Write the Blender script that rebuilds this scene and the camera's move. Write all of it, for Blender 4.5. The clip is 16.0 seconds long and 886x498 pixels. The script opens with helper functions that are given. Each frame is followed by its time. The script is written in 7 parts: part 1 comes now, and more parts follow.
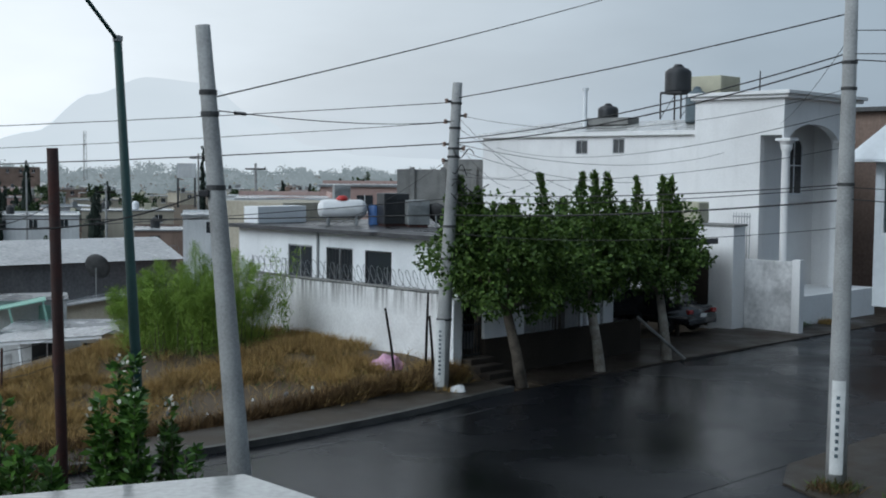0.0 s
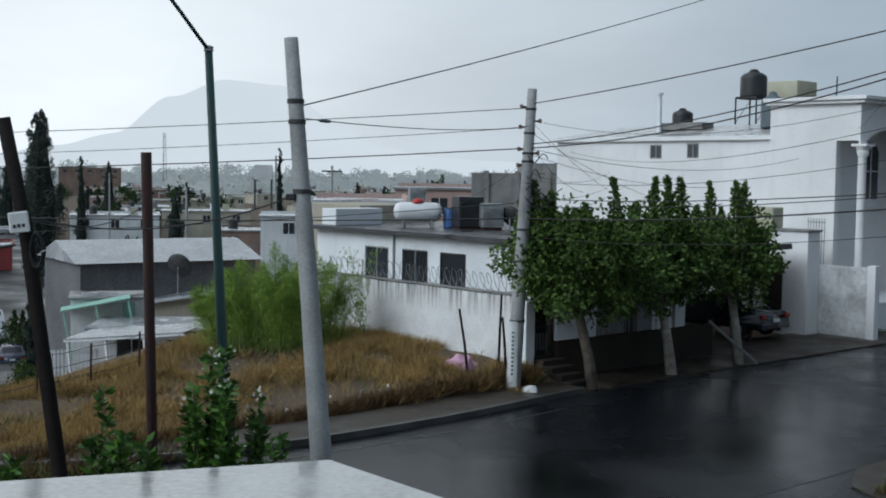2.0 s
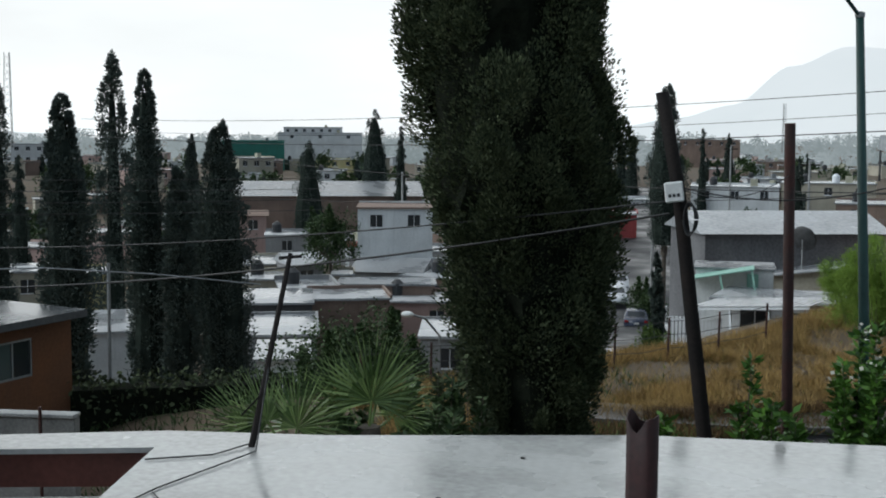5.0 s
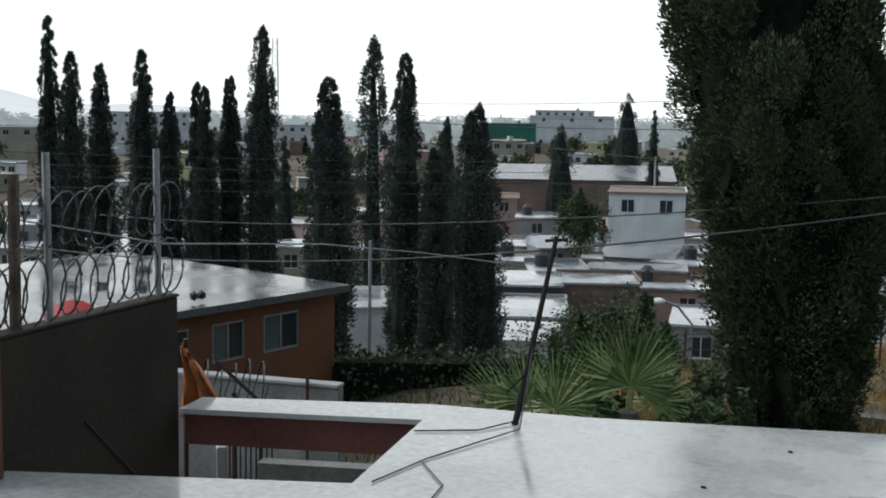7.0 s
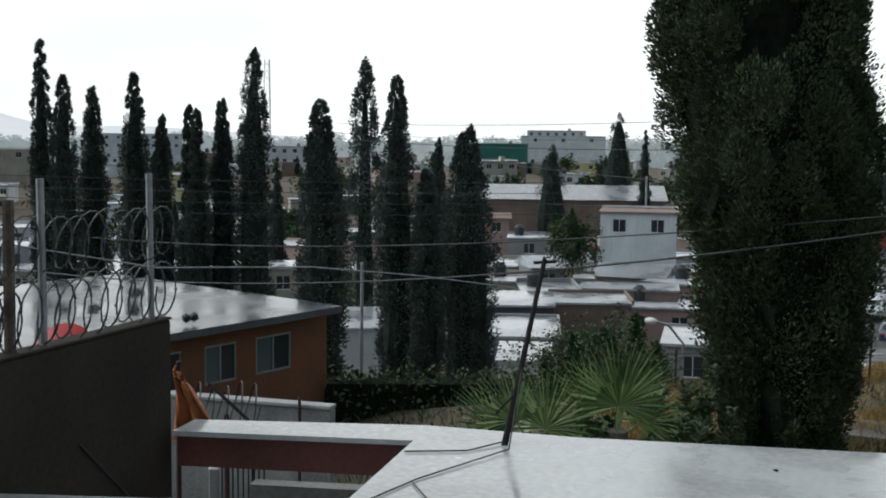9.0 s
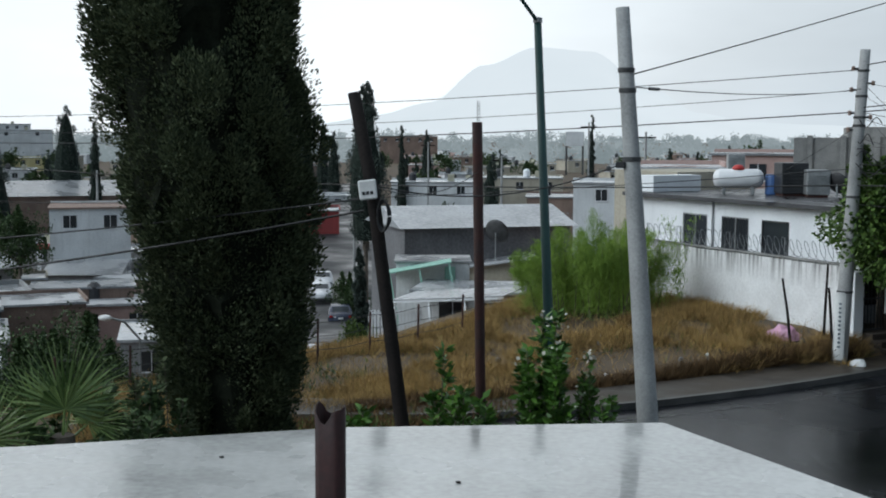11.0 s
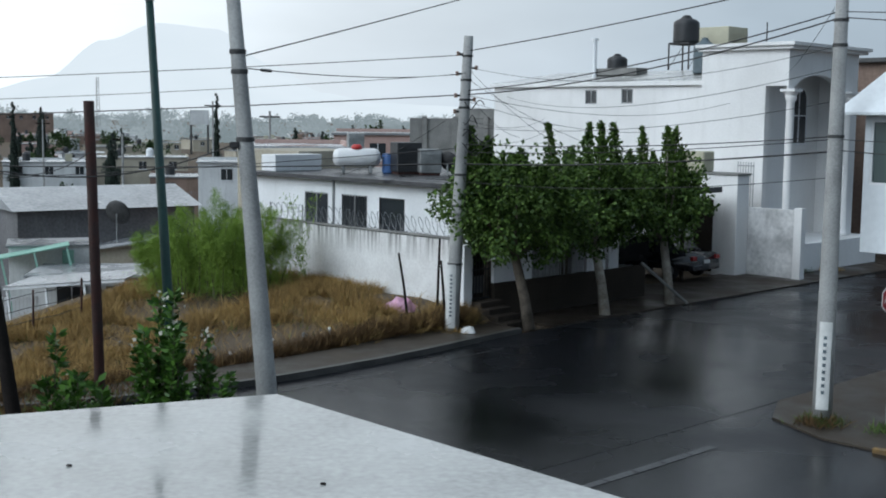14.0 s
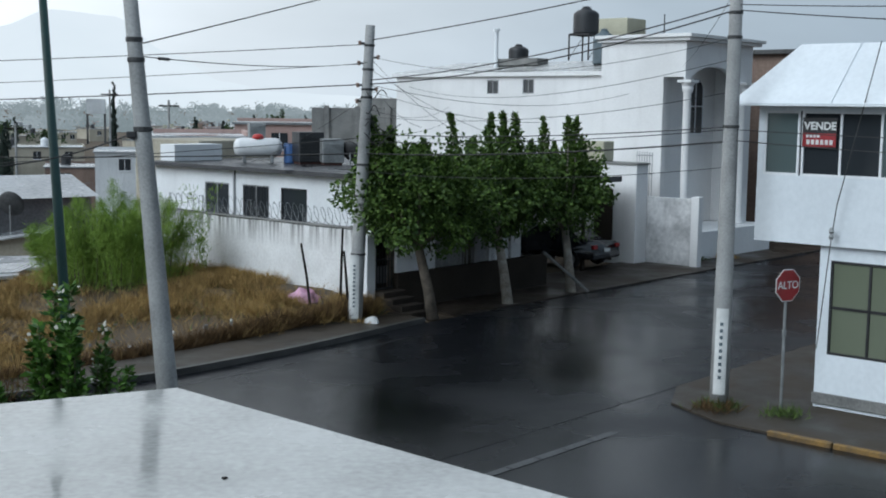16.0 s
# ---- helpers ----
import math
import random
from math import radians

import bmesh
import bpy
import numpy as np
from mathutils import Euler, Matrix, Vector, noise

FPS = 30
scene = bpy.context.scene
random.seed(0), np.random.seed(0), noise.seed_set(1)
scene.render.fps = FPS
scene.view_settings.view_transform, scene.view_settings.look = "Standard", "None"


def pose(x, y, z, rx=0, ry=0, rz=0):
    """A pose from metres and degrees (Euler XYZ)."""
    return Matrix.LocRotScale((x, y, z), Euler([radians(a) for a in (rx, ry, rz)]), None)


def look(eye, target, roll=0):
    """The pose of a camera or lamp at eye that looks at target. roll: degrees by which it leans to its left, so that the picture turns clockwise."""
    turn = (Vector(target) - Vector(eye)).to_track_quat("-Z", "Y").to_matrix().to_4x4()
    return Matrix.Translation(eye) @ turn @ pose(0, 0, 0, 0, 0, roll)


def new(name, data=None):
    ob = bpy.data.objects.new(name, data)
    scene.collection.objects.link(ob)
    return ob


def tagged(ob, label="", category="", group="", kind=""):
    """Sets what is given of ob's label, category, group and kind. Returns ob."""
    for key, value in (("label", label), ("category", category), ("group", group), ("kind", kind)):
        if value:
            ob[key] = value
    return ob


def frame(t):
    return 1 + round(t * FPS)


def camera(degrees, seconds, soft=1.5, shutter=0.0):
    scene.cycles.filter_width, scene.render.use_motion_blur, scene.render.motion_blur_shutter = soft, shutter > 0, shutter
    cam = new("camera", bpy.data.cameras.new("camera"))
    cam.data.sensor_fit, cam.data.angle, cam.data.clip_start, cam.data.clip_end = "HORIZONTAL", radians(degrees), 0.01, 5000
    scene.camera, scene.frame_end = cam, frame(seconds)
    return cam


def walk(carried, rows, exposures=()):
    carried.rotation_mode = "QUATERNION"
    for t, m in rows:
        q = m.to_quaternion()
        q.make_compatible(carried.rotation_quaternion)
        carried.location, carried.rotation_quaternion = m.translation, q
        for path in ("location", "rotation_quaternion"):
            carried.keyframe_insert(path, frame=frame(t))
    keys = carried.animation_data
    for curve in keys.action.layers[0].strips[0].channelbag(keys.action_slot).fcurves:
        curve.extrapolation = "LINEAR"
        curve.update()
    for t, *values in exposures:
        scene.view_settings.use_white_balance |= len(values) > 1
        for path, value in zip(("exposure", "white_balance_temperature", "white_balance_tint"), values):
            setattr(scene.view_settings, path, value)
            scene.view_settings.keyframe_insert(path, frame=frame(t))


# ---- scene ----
cam = camera(40.09, 16.0, 1.9)
PATH = [
    (0, look((0.116, 1.116, 5.512), (-0.50, 100.91, -0.87), 0.52)),
    (0.5, look((0.110, 1.133, 5.517), (-1.26, 100.93, -0.64), 0.54)),
    (1, look((0.104, 1.179, 5.508), (-2.77, 100.95, -0.57), 0.50)),
    (1.5, look((0.124, 0.890, 5.513), (-3.80, 100.63, -0.53), 0.70)),
    (2, look((0.112, 0.466, 5.550), (-6.53, 100.05, -0.69), 0.84)),
    (2.5, look((0.060, 0.200, 5.568), (-12.66, 99.17, -1.16), 0.40)),
    (3, look((-0.018, 0.187, 5.562), (-21.60, 97.56, -1.71), 0.22)),
    (3.5, look((-0.097, 0.272, 5.547), (-30.86, 95.09, -2.43), -0.09)),
    (4, look((-0.152, 0.283, 5.545), (-39.54, 91.81, -2.93), -0.16)),
    (4.5, look((-0.192, 0.262, 5.541), (-47.04, 88.18, -3.19), 0.07)),
    (5, look((-0.224, 0.238, 5.540), (-53.45, 84.41, -3.54), 0.35)),
    (5.2, look((-0.232, 0.224, 5.542), (-55.71, 82.91, -3.71), 0.40)),
    (7.3, look((-0.290, 0.040, 5.550), (-70.56, 70.41, -4.90), 0.75)),
    (7.5, look((-0.290, 0.030, 5.552), (-71.22, 69.76, -4.68), 0.72)),
    (8, look((-0.281, 0.010, 5.556), (-72.73, 68.26, -4.10), 0.60)),
    (8.5, look((-0.227, -0.006, 5.569), (-73.04, 67.88, -3.82), 0.57)),
    (9, look((-0.173, -0.022, 5.582), (-68.94, 72.02, -3.37), 0.53)),
    (9.5, look((-0.222, 0.186, 5.531), (-60.77, 79.29, -3.17), -0.40)),
    (10, look((-0.172, 0.186, 5.546), (-51.06, 85.82, -3.24), -0.34)),
    (10.2, look((-0.150, 0.180, 5.550), (-46.88, 88.17, -3.10), -0.15)),
    (12.3, look((0.070, -0.020, 5.600), (-13.82, 98.50, -4.50), 0.23)),
    (12.5, look((0.090, -0.030, 5.597), (-12.09, 98.72, -4.39), 0.18)),
    (13, look((0.125, -0.090, 5.594), (-8.17, 99.05, -4.60), 0.33)),
    (13.5, look((0.141, -0.174, 5.592), (-4.64, 99.16, -4.86), 0.57)),
    (14, look((0.149, -0.176, 5.594), (-1.41, 99.24, -5.10), 0.67)),
    (14.5, look((0.157, -0.189, 5.601), (1.63, 99.20, -5.35), 0.79)),
    (15, look((0.165, -0.172, 5.596), (3.99, 99.13, -5.55), 0.84)),
    (15.5, look((0.169, -0.177, 5.602), (5.63, 99.03, -5.76), 0.92)),
    (16, look((0.158, -0.156, 5.596), (6.55, 98.98, -5.83), 0.81)),
]
walk(cam, PATH, [(0.0, -0.15, 6150, 10), (2.0, -0.17, 6180, 10), (5.0, 0.02, 6480, 10), (7.5, 0.24, 6560, 10), (8.5, 0.2, 6560, 10), (10.0, 0.0, 6420, 10), (12.5, 0.06, 6250, 10), (16.0, 0.08, 6180, 10)])

# ---- world and light: a rainy, overcast afternoon, brighter towards the west ----
world = bpy.data.worlds.new("overcast_sky")
scene.world = world
world.use_nodes = True
wn, wl = world.node_tree.nodes, world.node_tree.links
wn.clear()
w_out, w_bg = wn.new("ShaderNodeOutputWorld"), wn.new("ShaderNodeBackground")
w_sky = wn.new("ShaderNodeTexSky")
w_sky.sky_type, w_sky.sun_disc = "NISHITA", False
w_sky.sun_elevation, w_sky.sun_rotation = radians(50), radians(-70)
w_sky.dust_density, w_sky.air_density = 5.0, 1.5
w_tc = wn.new("ShaderNodeTexCoord")
w_dot = wn.new("ShaderNodeVectorMath")
w_dot.operation = "DOT_PRODUCT"
w_dot.inputs[1].default_value = (-0.86, 0.42, 0.28)
w_ramp = wn.new("ShaderNodeValToRGB")
w_ramp.color_ramp.elements[0].position, w_ramp.color_ramp.elements[0].color = 0.18, (0.235, 0.308, 0.38, 1)
w_ramp.color_ramp.elements[1].position, w_ramp.color_ramp.elements[1].color = 0.86, (1.03, 1.09, 1.11, 1)
for pos, col in ((0.42, (0.275, 0.352, 0.42, 1)), (0.62, (0.47, 0.555, 0.62, 1))):
    el = w_ramp.color_ramp.elements.new(pos)
    el.color = col
w_noise = wn.new("ShaderNodeTexNoise")
w_noise.inputs["Scale"].default_value, w_noise.inputs["Detail"].default_value = 2.6, 6
w_map = wn.new("ShaderNodeMapping")
w_map.inputs["Scale"].default_value = (1, 1, 3.2)
w_mul = wn.new("ShaderNodeMix")
w_mul.data_type, w_mul.blend_type = "RGBA", "MULTIPLY"
w_mul.inputs[0].default_value = 1.0
w_nr = wn.new("ShaderNodeMapRange")
w_nr.inputs[1].default_value, w_nr.inputs[2].default_value = 0.3, 0.75
w_nr.inputs[3].default_value, w_nr.inputs[4].default_value = 0.86, 1.12
w_skym = wn.new("ShaderNodeMix")
w_skym.data_type = "RGBA"
w_skym.inputs[0].default_value = 0.94
w_sk = wn.new("ShaderNodeVectorMath")
w_sk.operation = "SCALE"
w_sk.inputs[3].default_value = 0.10
wl.new(w_tc.outputs["Generated"], w_dot.inputs[0])
w_half = wn.new("ShaderNodeMath")
w_half.operation = "MULTIPLY_ADD"
w_half.inputs[1].default_value, w_half.inputs[2].default_value = 0.5, 0.5
wl.new(w_dot.outputs["Value"], w_half.inputs[0])
wl.new(w_half.outputs[0], w_ramp.inputs[0])
wl.new(w_tc.outputs["Generated"], w_map.inputs[0])
wl.new(w_map.outputs[0], w_noise.inputs[0])
wl.new(w_noise.outputs[0], w_nr.inputs[0])
wl.new(w_ramp.outputs[0], w_mul.inputs[6])
wl.new(w_nr.outputs[0], w_mul.inputs[7])
wl.new(w_sky.outputs[0], w_sk.inputs[0])
wl.new(w_sk.outputs[0], w_skym.inputs[6])
wl.new(w_mul.outputs[2], w_skym.inputs[7])
wl.new(w_skym.outputs[2], w_bg.inputs[0])
w_bg.inputs[1].default_value = 1.0
wl.new(w_bg.outputs[0], w_out.inputs[0])

sun = new("sun", bpy.data.lights.new("sun", "SUN"))
sun.data.energy, sun.data.angle, sun.data.color = 1.5, radians(35), (0.90, 1.0, 1.06)
sun.matrix_basis = look((-45, -40, 36), (0, 0, 0))


# ---- materials ----
def material(name, dark, light, rough=0.7, scale=1.5, fine=25.0, bump=0.25, metal=0.0, streaks=0.0, streak_col=(0.06, 0.055, 0.05), spec=0.5, vary=0.0, wet=0.0, lo=0.35, hi=0.65, top=None):
    """A surface with large stains, fine grain, relief and, if asked for, run-off streaks or wet patches."""
    m = bpy.data.materials.new(name)
    m.use_nodes = True
    n, l = m.node_tree.nodes, m.node_tree.links
    b = n["Principled BSDF"]
    tc = n.new("ShaderNodeTexCoord")
    n1, n2 = n.new("ShaderNodeTexNoise"), n.new("ShaderNodeTexNoise")
    n1.inputs["Scale"].default_value, n1.inputs["Detail"].default_value = scale, 5
    n2.inputs["Scale"].default_value, n2.inputs["Detail"].default_value = fine, 3
    l.new(tc.outputs["Object"], n1.inputs[0])
    l.new(tc.outputs["Object"], n2.inputs[0])
    add = n.new("ShaderNodeMath")
    add.operation = "MULTIPLY_ADD"
    add.inputs[1].default_value = 0.35
    l.new(n2.outputs[0], add.inputs[0])
    sc = n.new("ShaderNodeMath")
    sc.operation = "MULTIPLY"
    sc.inputs[1].default_value = 0.65
    l.new(n1.outputs[0], sc.inputs[0])
    l.new(sc.outputs[0], add.inputs[2])
    ramp = n.new("ShaderNodeValToRGB")
    ramp.color_ramp.elements[0].position, ramp.color_ramp.elements[0].color = lo, (*dark, 1)
    ramp.color_ramp.elements[1].position, ramp.color_ramp.elements[1].color = hi, (*light, 1)
    l.new(add.outputs[0], ramp.inputs[0])
    col = ramp.outputs[0]
    if streaks:
        mp = n.new("ShaderNodeMapping")
        mp.inputs["Scale"].default_value = (2.2, 2.2, 0.22)
        ns = n.new("ShaderNodeTexNoise")
        ns.inputs["Scale"].default_value, ns.inputs["Detail"].default_value = 1.6, 6
        l.new(tc.outputs["Object"], mp.inputs[0])
        l.new(mp.outputs[0], ns.inputs[0])
        r = n.new("ShaderNodeMapRange")
        r.inputs[1].default_value, r.inputs[2].default_value, r.inputs[4].default_value = 0.54, 0.76, streaks
        l.new(ns.outputs[0], r.inputs[0])
        if top:
            # run-off that starts at the coping and thins out downwards
            r.inputs[1].default_value, r.inputs[2].default_value = 0.42, 0.62
            mp.inputs["Scale"].default_value = (5.0, 5.0, 0.3)
            sx, tr, ml = n.new("ShaderNodeSeparateXYZ"), n.new("ShaderNodeMapRange"), n.new("ShaderNodeMath")
            tr.inputs[1].default_value, tr.inputs[2].default_value = top
            ml.operation = "MULTIPLY"
            l.new(tc.outputs["Object"], sx.inputs[0])
            l.new(sx.outputs[2], tr.inputs[0])
            l.new(tr.outputs[0], ml.inputs[0])
            l.new(r.outputs[0], ml.inputs[1])
            r = ml
        mx = n.new("ShaderNodeMix")
        mx.data_type = "RGBA"
        l.new(r.outputs[0], mx.inputs[0])
        l.new(col, mx.inputs[6])
        mx.inputs[7].default_value = (*streak_col, 1)
        col = mx.outputs[2]
    if vary:
        oi, hs = n.new("ShaderNodeObjectInfo"), n.new("ShaderNodeHueSaturation")
        r = n.new("ShaderNodeMapRange")
        r.inputs[3].default_value, r.inputs[4].default_value = 1 - vary, 1 + vary
        l.new(oi.outputs["Random"], r.inputs[0])
        l.new(r.outputs[0], hs.inputs["Value"])
        l.new(col, hs.inputs["Color"])
        col = hs.outputs[0]
    l.new(col, b.inputs["Base Color"])
    rr = n.new("ShaderNodeMapRange")
    rr.inputs[1].default_value, rr.inputs[2].default_value = 0.35, 0.65
    rr.inputs[3].default_value, rr.inputs[4].default_value = max(0.03, rough - 0.12 - wet), min(1, rough + 0.12)
    l.new(n1.outputs[0], rr.inputs[0])
    l.new(rr.outputs[0], b.inputs["Roughness"])
    b.inputs["Metallic"].default_value = metal
    b.inputs["Specular IOR Level"].default_value = spec
    if bump:
        bp = n.new("ShaderNodeBump")
        bp.inputs["Strength"].default_value, bp.inputs["Distance"].default_value = bump, 0.02
        l.new(add.outputs[0], bp.inputs["Height"])
        l.new(bp.outputs[0], b.inputs["Normal"])
    return m


def leaf_material(name, dark, light, rough=0.55, scale=2.0, spec=0.25):
    """Foliage that varies from leaf to leaf and from clump to clump."""
    m = bpy.data.materials.new(name)
    m.use_nodes = True
    n, l = m.node_tree.nodes, m.node_tree.links
    b = n["Principled BSDF"]
    geo, tc, ns = n.new("ShaderNodeNewGeometry"), n.new("ShaderNodeTexCoord"), n.new("ShaderNodeTexNoise")
    ns.inputs["Scale"].default_value = scale
    l.new(tc.outputs["Object"], ns.inputs[0])
    a = n.new("ShaderNodeMath")
    a.operation = "MULTIPLY_ADD"
    a.inputs[1].default_value = 0.5
    l.new(geo.outputs["Random Per Island"], a.inputs[0])
    s = n.new("ShaderNodeMath")
    s.operation = "MULTIPLY"
    s.inputs[1].default_value = 0.5
    l.new(ns.outputs[0], s.inputs[0])
    l.new(s.outputs[0], a.inputs[2])
    ramp = n.new("ShaderNodeValToRGB")
    ramp.color_ramp.elements[0].position, ramp.color_ramp.elements[0].color = 0.2, (*dark, 1)
    ramp.color_ramp.elements[1].position, ramp.color_ramp.elements[1].color = 0.8, (*light, 1)
    l.new(a.outputs[0], ramp.inputs[0])
    l.new(ramp.outputs[0], b.inputs["Base Color"])
    b.inputs["Roughness"].default_value = rough
    b.inputs["Specular IOR Level"].default_value = spec
    return m


def glass_material(name, tint=(0.03, 0.035, 0.04), rough=0.06):
    m = bpy.data.materials.new(name)
    m.use_nodes = True
    b = m.node_tree.nodes["Principled BSDF"]
    b.inputs["Base Color"].default_value = (*tint, 1)
    b.inputs["Roughness"].default_value = rough
    b.inputs["Specular IOR Level"].default_value = 0.6
    return m


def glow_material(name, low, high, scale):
    """A distant backdrop whose own glow stands in for rain haze."""
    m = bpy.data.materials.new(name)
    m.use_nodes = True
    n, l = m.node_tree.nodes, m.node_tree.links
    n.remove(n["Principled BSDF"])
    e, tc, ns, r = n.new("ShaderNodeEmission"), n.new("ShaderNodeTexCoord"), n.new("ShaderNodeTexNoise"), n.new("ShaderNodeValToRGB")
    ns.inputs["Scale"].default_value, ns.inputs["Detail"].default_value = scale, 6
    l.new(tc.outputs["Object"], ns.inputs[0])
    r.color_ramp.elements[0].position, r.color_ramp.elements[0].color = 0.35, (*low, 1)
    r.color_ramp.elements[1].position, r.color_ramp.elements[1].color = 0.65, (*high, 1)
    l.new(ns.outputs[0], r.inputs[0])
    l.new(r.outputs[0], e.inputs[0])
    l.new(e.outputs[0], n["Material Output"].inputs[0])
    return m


M = {}
M["asphalt"] = material("wet_asphalt", (0.005, 0.0055, 0.007), (0.014, 0.015, 0.018), 0.27, 0.25, 60, 0.3, wet=0.05, spec=0.165)
M["valley_asphalt"] = material("old_grey_asphalt", (0.012, 0.013, 0.015), (0.032, 0.034, 0.037), 0.55, 0.2, 30, 0.3, wet=0.15, spec=0.2)
M["walk"] = material("wet_concrete_walk", (0.028, 0.023, 0.018), (0.075, 0.062, 0.049), 0.62, 0.9, 30, 0.35, wet=0.15, spec=0.2)
M["kerb"] = material("kerb_concrete", (0.03, 0.03, 0.028), (0.11, 0.105, 0.098), 0.6, 1.2, 30, 0.3)
M["kerb_yellow"] = material("worn_yellow_paint", (0.05, 0.042, 0.032), (0.30, 0.17, 0.04), 0.6, 4, 40, 0.3)
M["line"] = material("worn_road_paint", (0.014, 0.014, 0.016), (0.10, 0.105, 0.11), 0.5, 6, 50, 0.2)
M["mud"] = material("wet_brown_mud", (0.018, 0.013, 0.010), (0.06, 0.046, 0.034), 0.6, 0.7, 12, 0.6, wet=0.2, spec=0.25)
M["dirt"] = material("earth", (0.045, 0.031, 0.019), (0.13, 0.092, 0.055), 0.9, 0.35, 8, 0.6, lo=0.3, hi=0.7)
M["straw"] = leaf_material("dry_grass", (0.075, 0.042, 0.016), (0.54, 0.36, 0.135), 0.8, 0.7)
M["dead"] = leaf_material("dead_brown_weeds", (0.035, 0.020, 0.010), (0.19, 0.115, 0.05), 0.85, 0.8)
M["weed"] = leaf_material("green_weeds", (0.03, 0.06, 0.012), (0.13, 0.19, 0.05), 0.7, 0.6)
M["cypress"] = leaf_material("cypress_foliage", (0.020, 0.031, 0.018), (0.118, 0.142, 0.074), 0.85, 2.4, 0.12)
# crown core colours, dark to paint the shade between the leaves
M["crown_shade"] = material("crown_inner_shade", (0.007, 0.009, 0.006), (0.02, 0.024, 0.016), 0.95, 6, 40, 0.9, spec=0.05)
M["crown_shade_far"] = material("far_crown_inner_shade", (0.012, 0.017, 0.014), (0.034, 0.044, 0.036), 0.95, 3, 20, 0.9, spec=0.05)
# paler, greyer copy of the cypress leaves, with rain haze mixed in
M["cypress_hazed"] = leaf_material("hazed_cypress_foliage", (0.052, 0.068, 0.060), (0.118, 0.145, 0.125), 0.9, 0.5, 0.06)
M["leaf"] = leaf_material("tree_leaves", (0.014, 0.036, 0.008), (0.115, 0.19, 0.038), 0.55, 1.3, 0.2)
M["leaf_round"] = leaf_material("round_tree_leaves", (0.016, 0.036, 0.012), (0.075, 0.12, 0.042), 0.6, 0.8)
M["shrub"] = leaf_material("shrub_leaves", (0.015, 0.05, 0.008), (0.09, 0.19, 0.03), 0.42, 3.0)
M["tamarisk"] = leaf_material("feathery_bush", (0.10, 0.185, 0.026), (0.29, 0.42, 0.075), 0.7, 1.0)
M["palm"] = leaf_material("palm_blades", (0.045, 0.09, 0.022), (0.25, 0.34, 0.12), 0.36, 2.0, 0.4)
M["flower"] = leaf_material("pale_blossom", (0.35, 0.33, 0.28), (0.7, 0.68, 0.6), 0.7, 4)
M["bark"] = material("bark", (0.05, 0.04, 0.03), (0.17, 0.14, 0.11), 0.9, 4, 30, 0.8)
M["bark_lime"] = material("limewashed_bark", (0.16, 0.13, 0.10), (0.5, 0.46, 0.40), 0.9, 3, 30, 0.7)
M["white"] = material("white_plaster", (0.70, 0.71, 0.72), (0.85, 0.86, 0.87), 0.75, 0.7, 18, 0.1, streaks=0.16, streak_col=(0.36, 0.36, 0.36))
M["white_clean"] = material("white_paint", (0.70, 0.72, 0.74), (0.84, 0.85, 0.86), 0.6, 0.8, 14, 0.12, streaks=0.10, streak_col=(0.45, 0.46, 0.47))
M["white_house"] = material("warm_white_plaster", (0.72, 0.71, 0.70), (0.85, 0.84, 0.83), 0.8, 0.5, 16, 0.08, streaks=0.14, streak_col=(0.42, 0.40, 0.38))
M["stained"] = material("stained_white_wall", (0.62, 0.61, 0.60), (0.84, 0.84, 0.83), 0.85, 0.8, 14, 0.3, streaks=0.95, streak_col=(0.09, 0.085, 0.078), top=(1.55, 2.42))
M["greywall"] = material("patched_grey_plaster", (0.40, 0.40, 0.40), (0.80, 0.79, 0.78), 0.85, 1.3, 7, 0.12, streaks=0.25, streak_col=(0.2, 0.19, 0.18))
M["rwhite"] = material("cool_white_siding", (0.68, 0.72, 0.75), (0.80, 0.84, 0.87), 0.55, 0.5, 10, 0.1, streaks=0.08, streak_col=(0.5, 0.52, 0.54))
M["roofcoat"] = material("wet_white_roof_coating", (0.315, 0.315, 0.304), (0.56, 0.56, 0.543), 0.2, 0.8, 14, 0.14, wet=0.12, streaks=0.3, streak_col=(0.36, 0.35, 0.33))
M["redbrown"] = material("red_brown_fascia", (0.10, 0.03, 0.022), (0.19, 0.065, 0.048), 0.6, 1.5, 20, 0.2)
M["darkwall"] = material("dark_render_wall", (0.024, 0.020, 0.016), (0.054, 0.044, 0.036), 0.9, 0.9, 20, 0.3, spec=0.15)
M["brick"] = material("orange_brick", (0.095, 0.034, 0.018), (0.20, 0.070, 0.036), 0.85, 1.6, 30, 0.5, vary=0.12)
M["mortar"] = material("old_mortar", (0.075, 0.030, 0.018), (0.15, 0.056, 0.032), 0.95, 3, 40, 0.5)
M["brownhouse"] = material("brown_orange_render", (0.105, 0.040, 0.016), (0.21, 0.085, 0.036), 0.85, 0.6, 14, 0.3, streaks=0.3, streak_col=(0.10, 0.05, 0.035))
M["metalroof"] = material("wet_metal_roof", (0.06, 0.065, 0.07), (0.16, 0.17, 0.18), 0.2, 0.4, 6, 0.1, metal=0.2, wet=0.12)
M["concrete"] = material("pole_concrete", (0.22, 0.22, 0.215), (0.42, 0.42, 0.41), 0.8, 1.4, 30, 0.25, streaks=0.4, streak_col=(0.13, 0.13, 0.125))
M["concrete_dark"] = material("weathered_concrete", (0.13, 0.13, 0.125), (0.30, 0.295, 0.28), 0.85, 1.0, 20, 0.3, streaks=0.5, streak_col=(0.07, 0.07, 0.065))
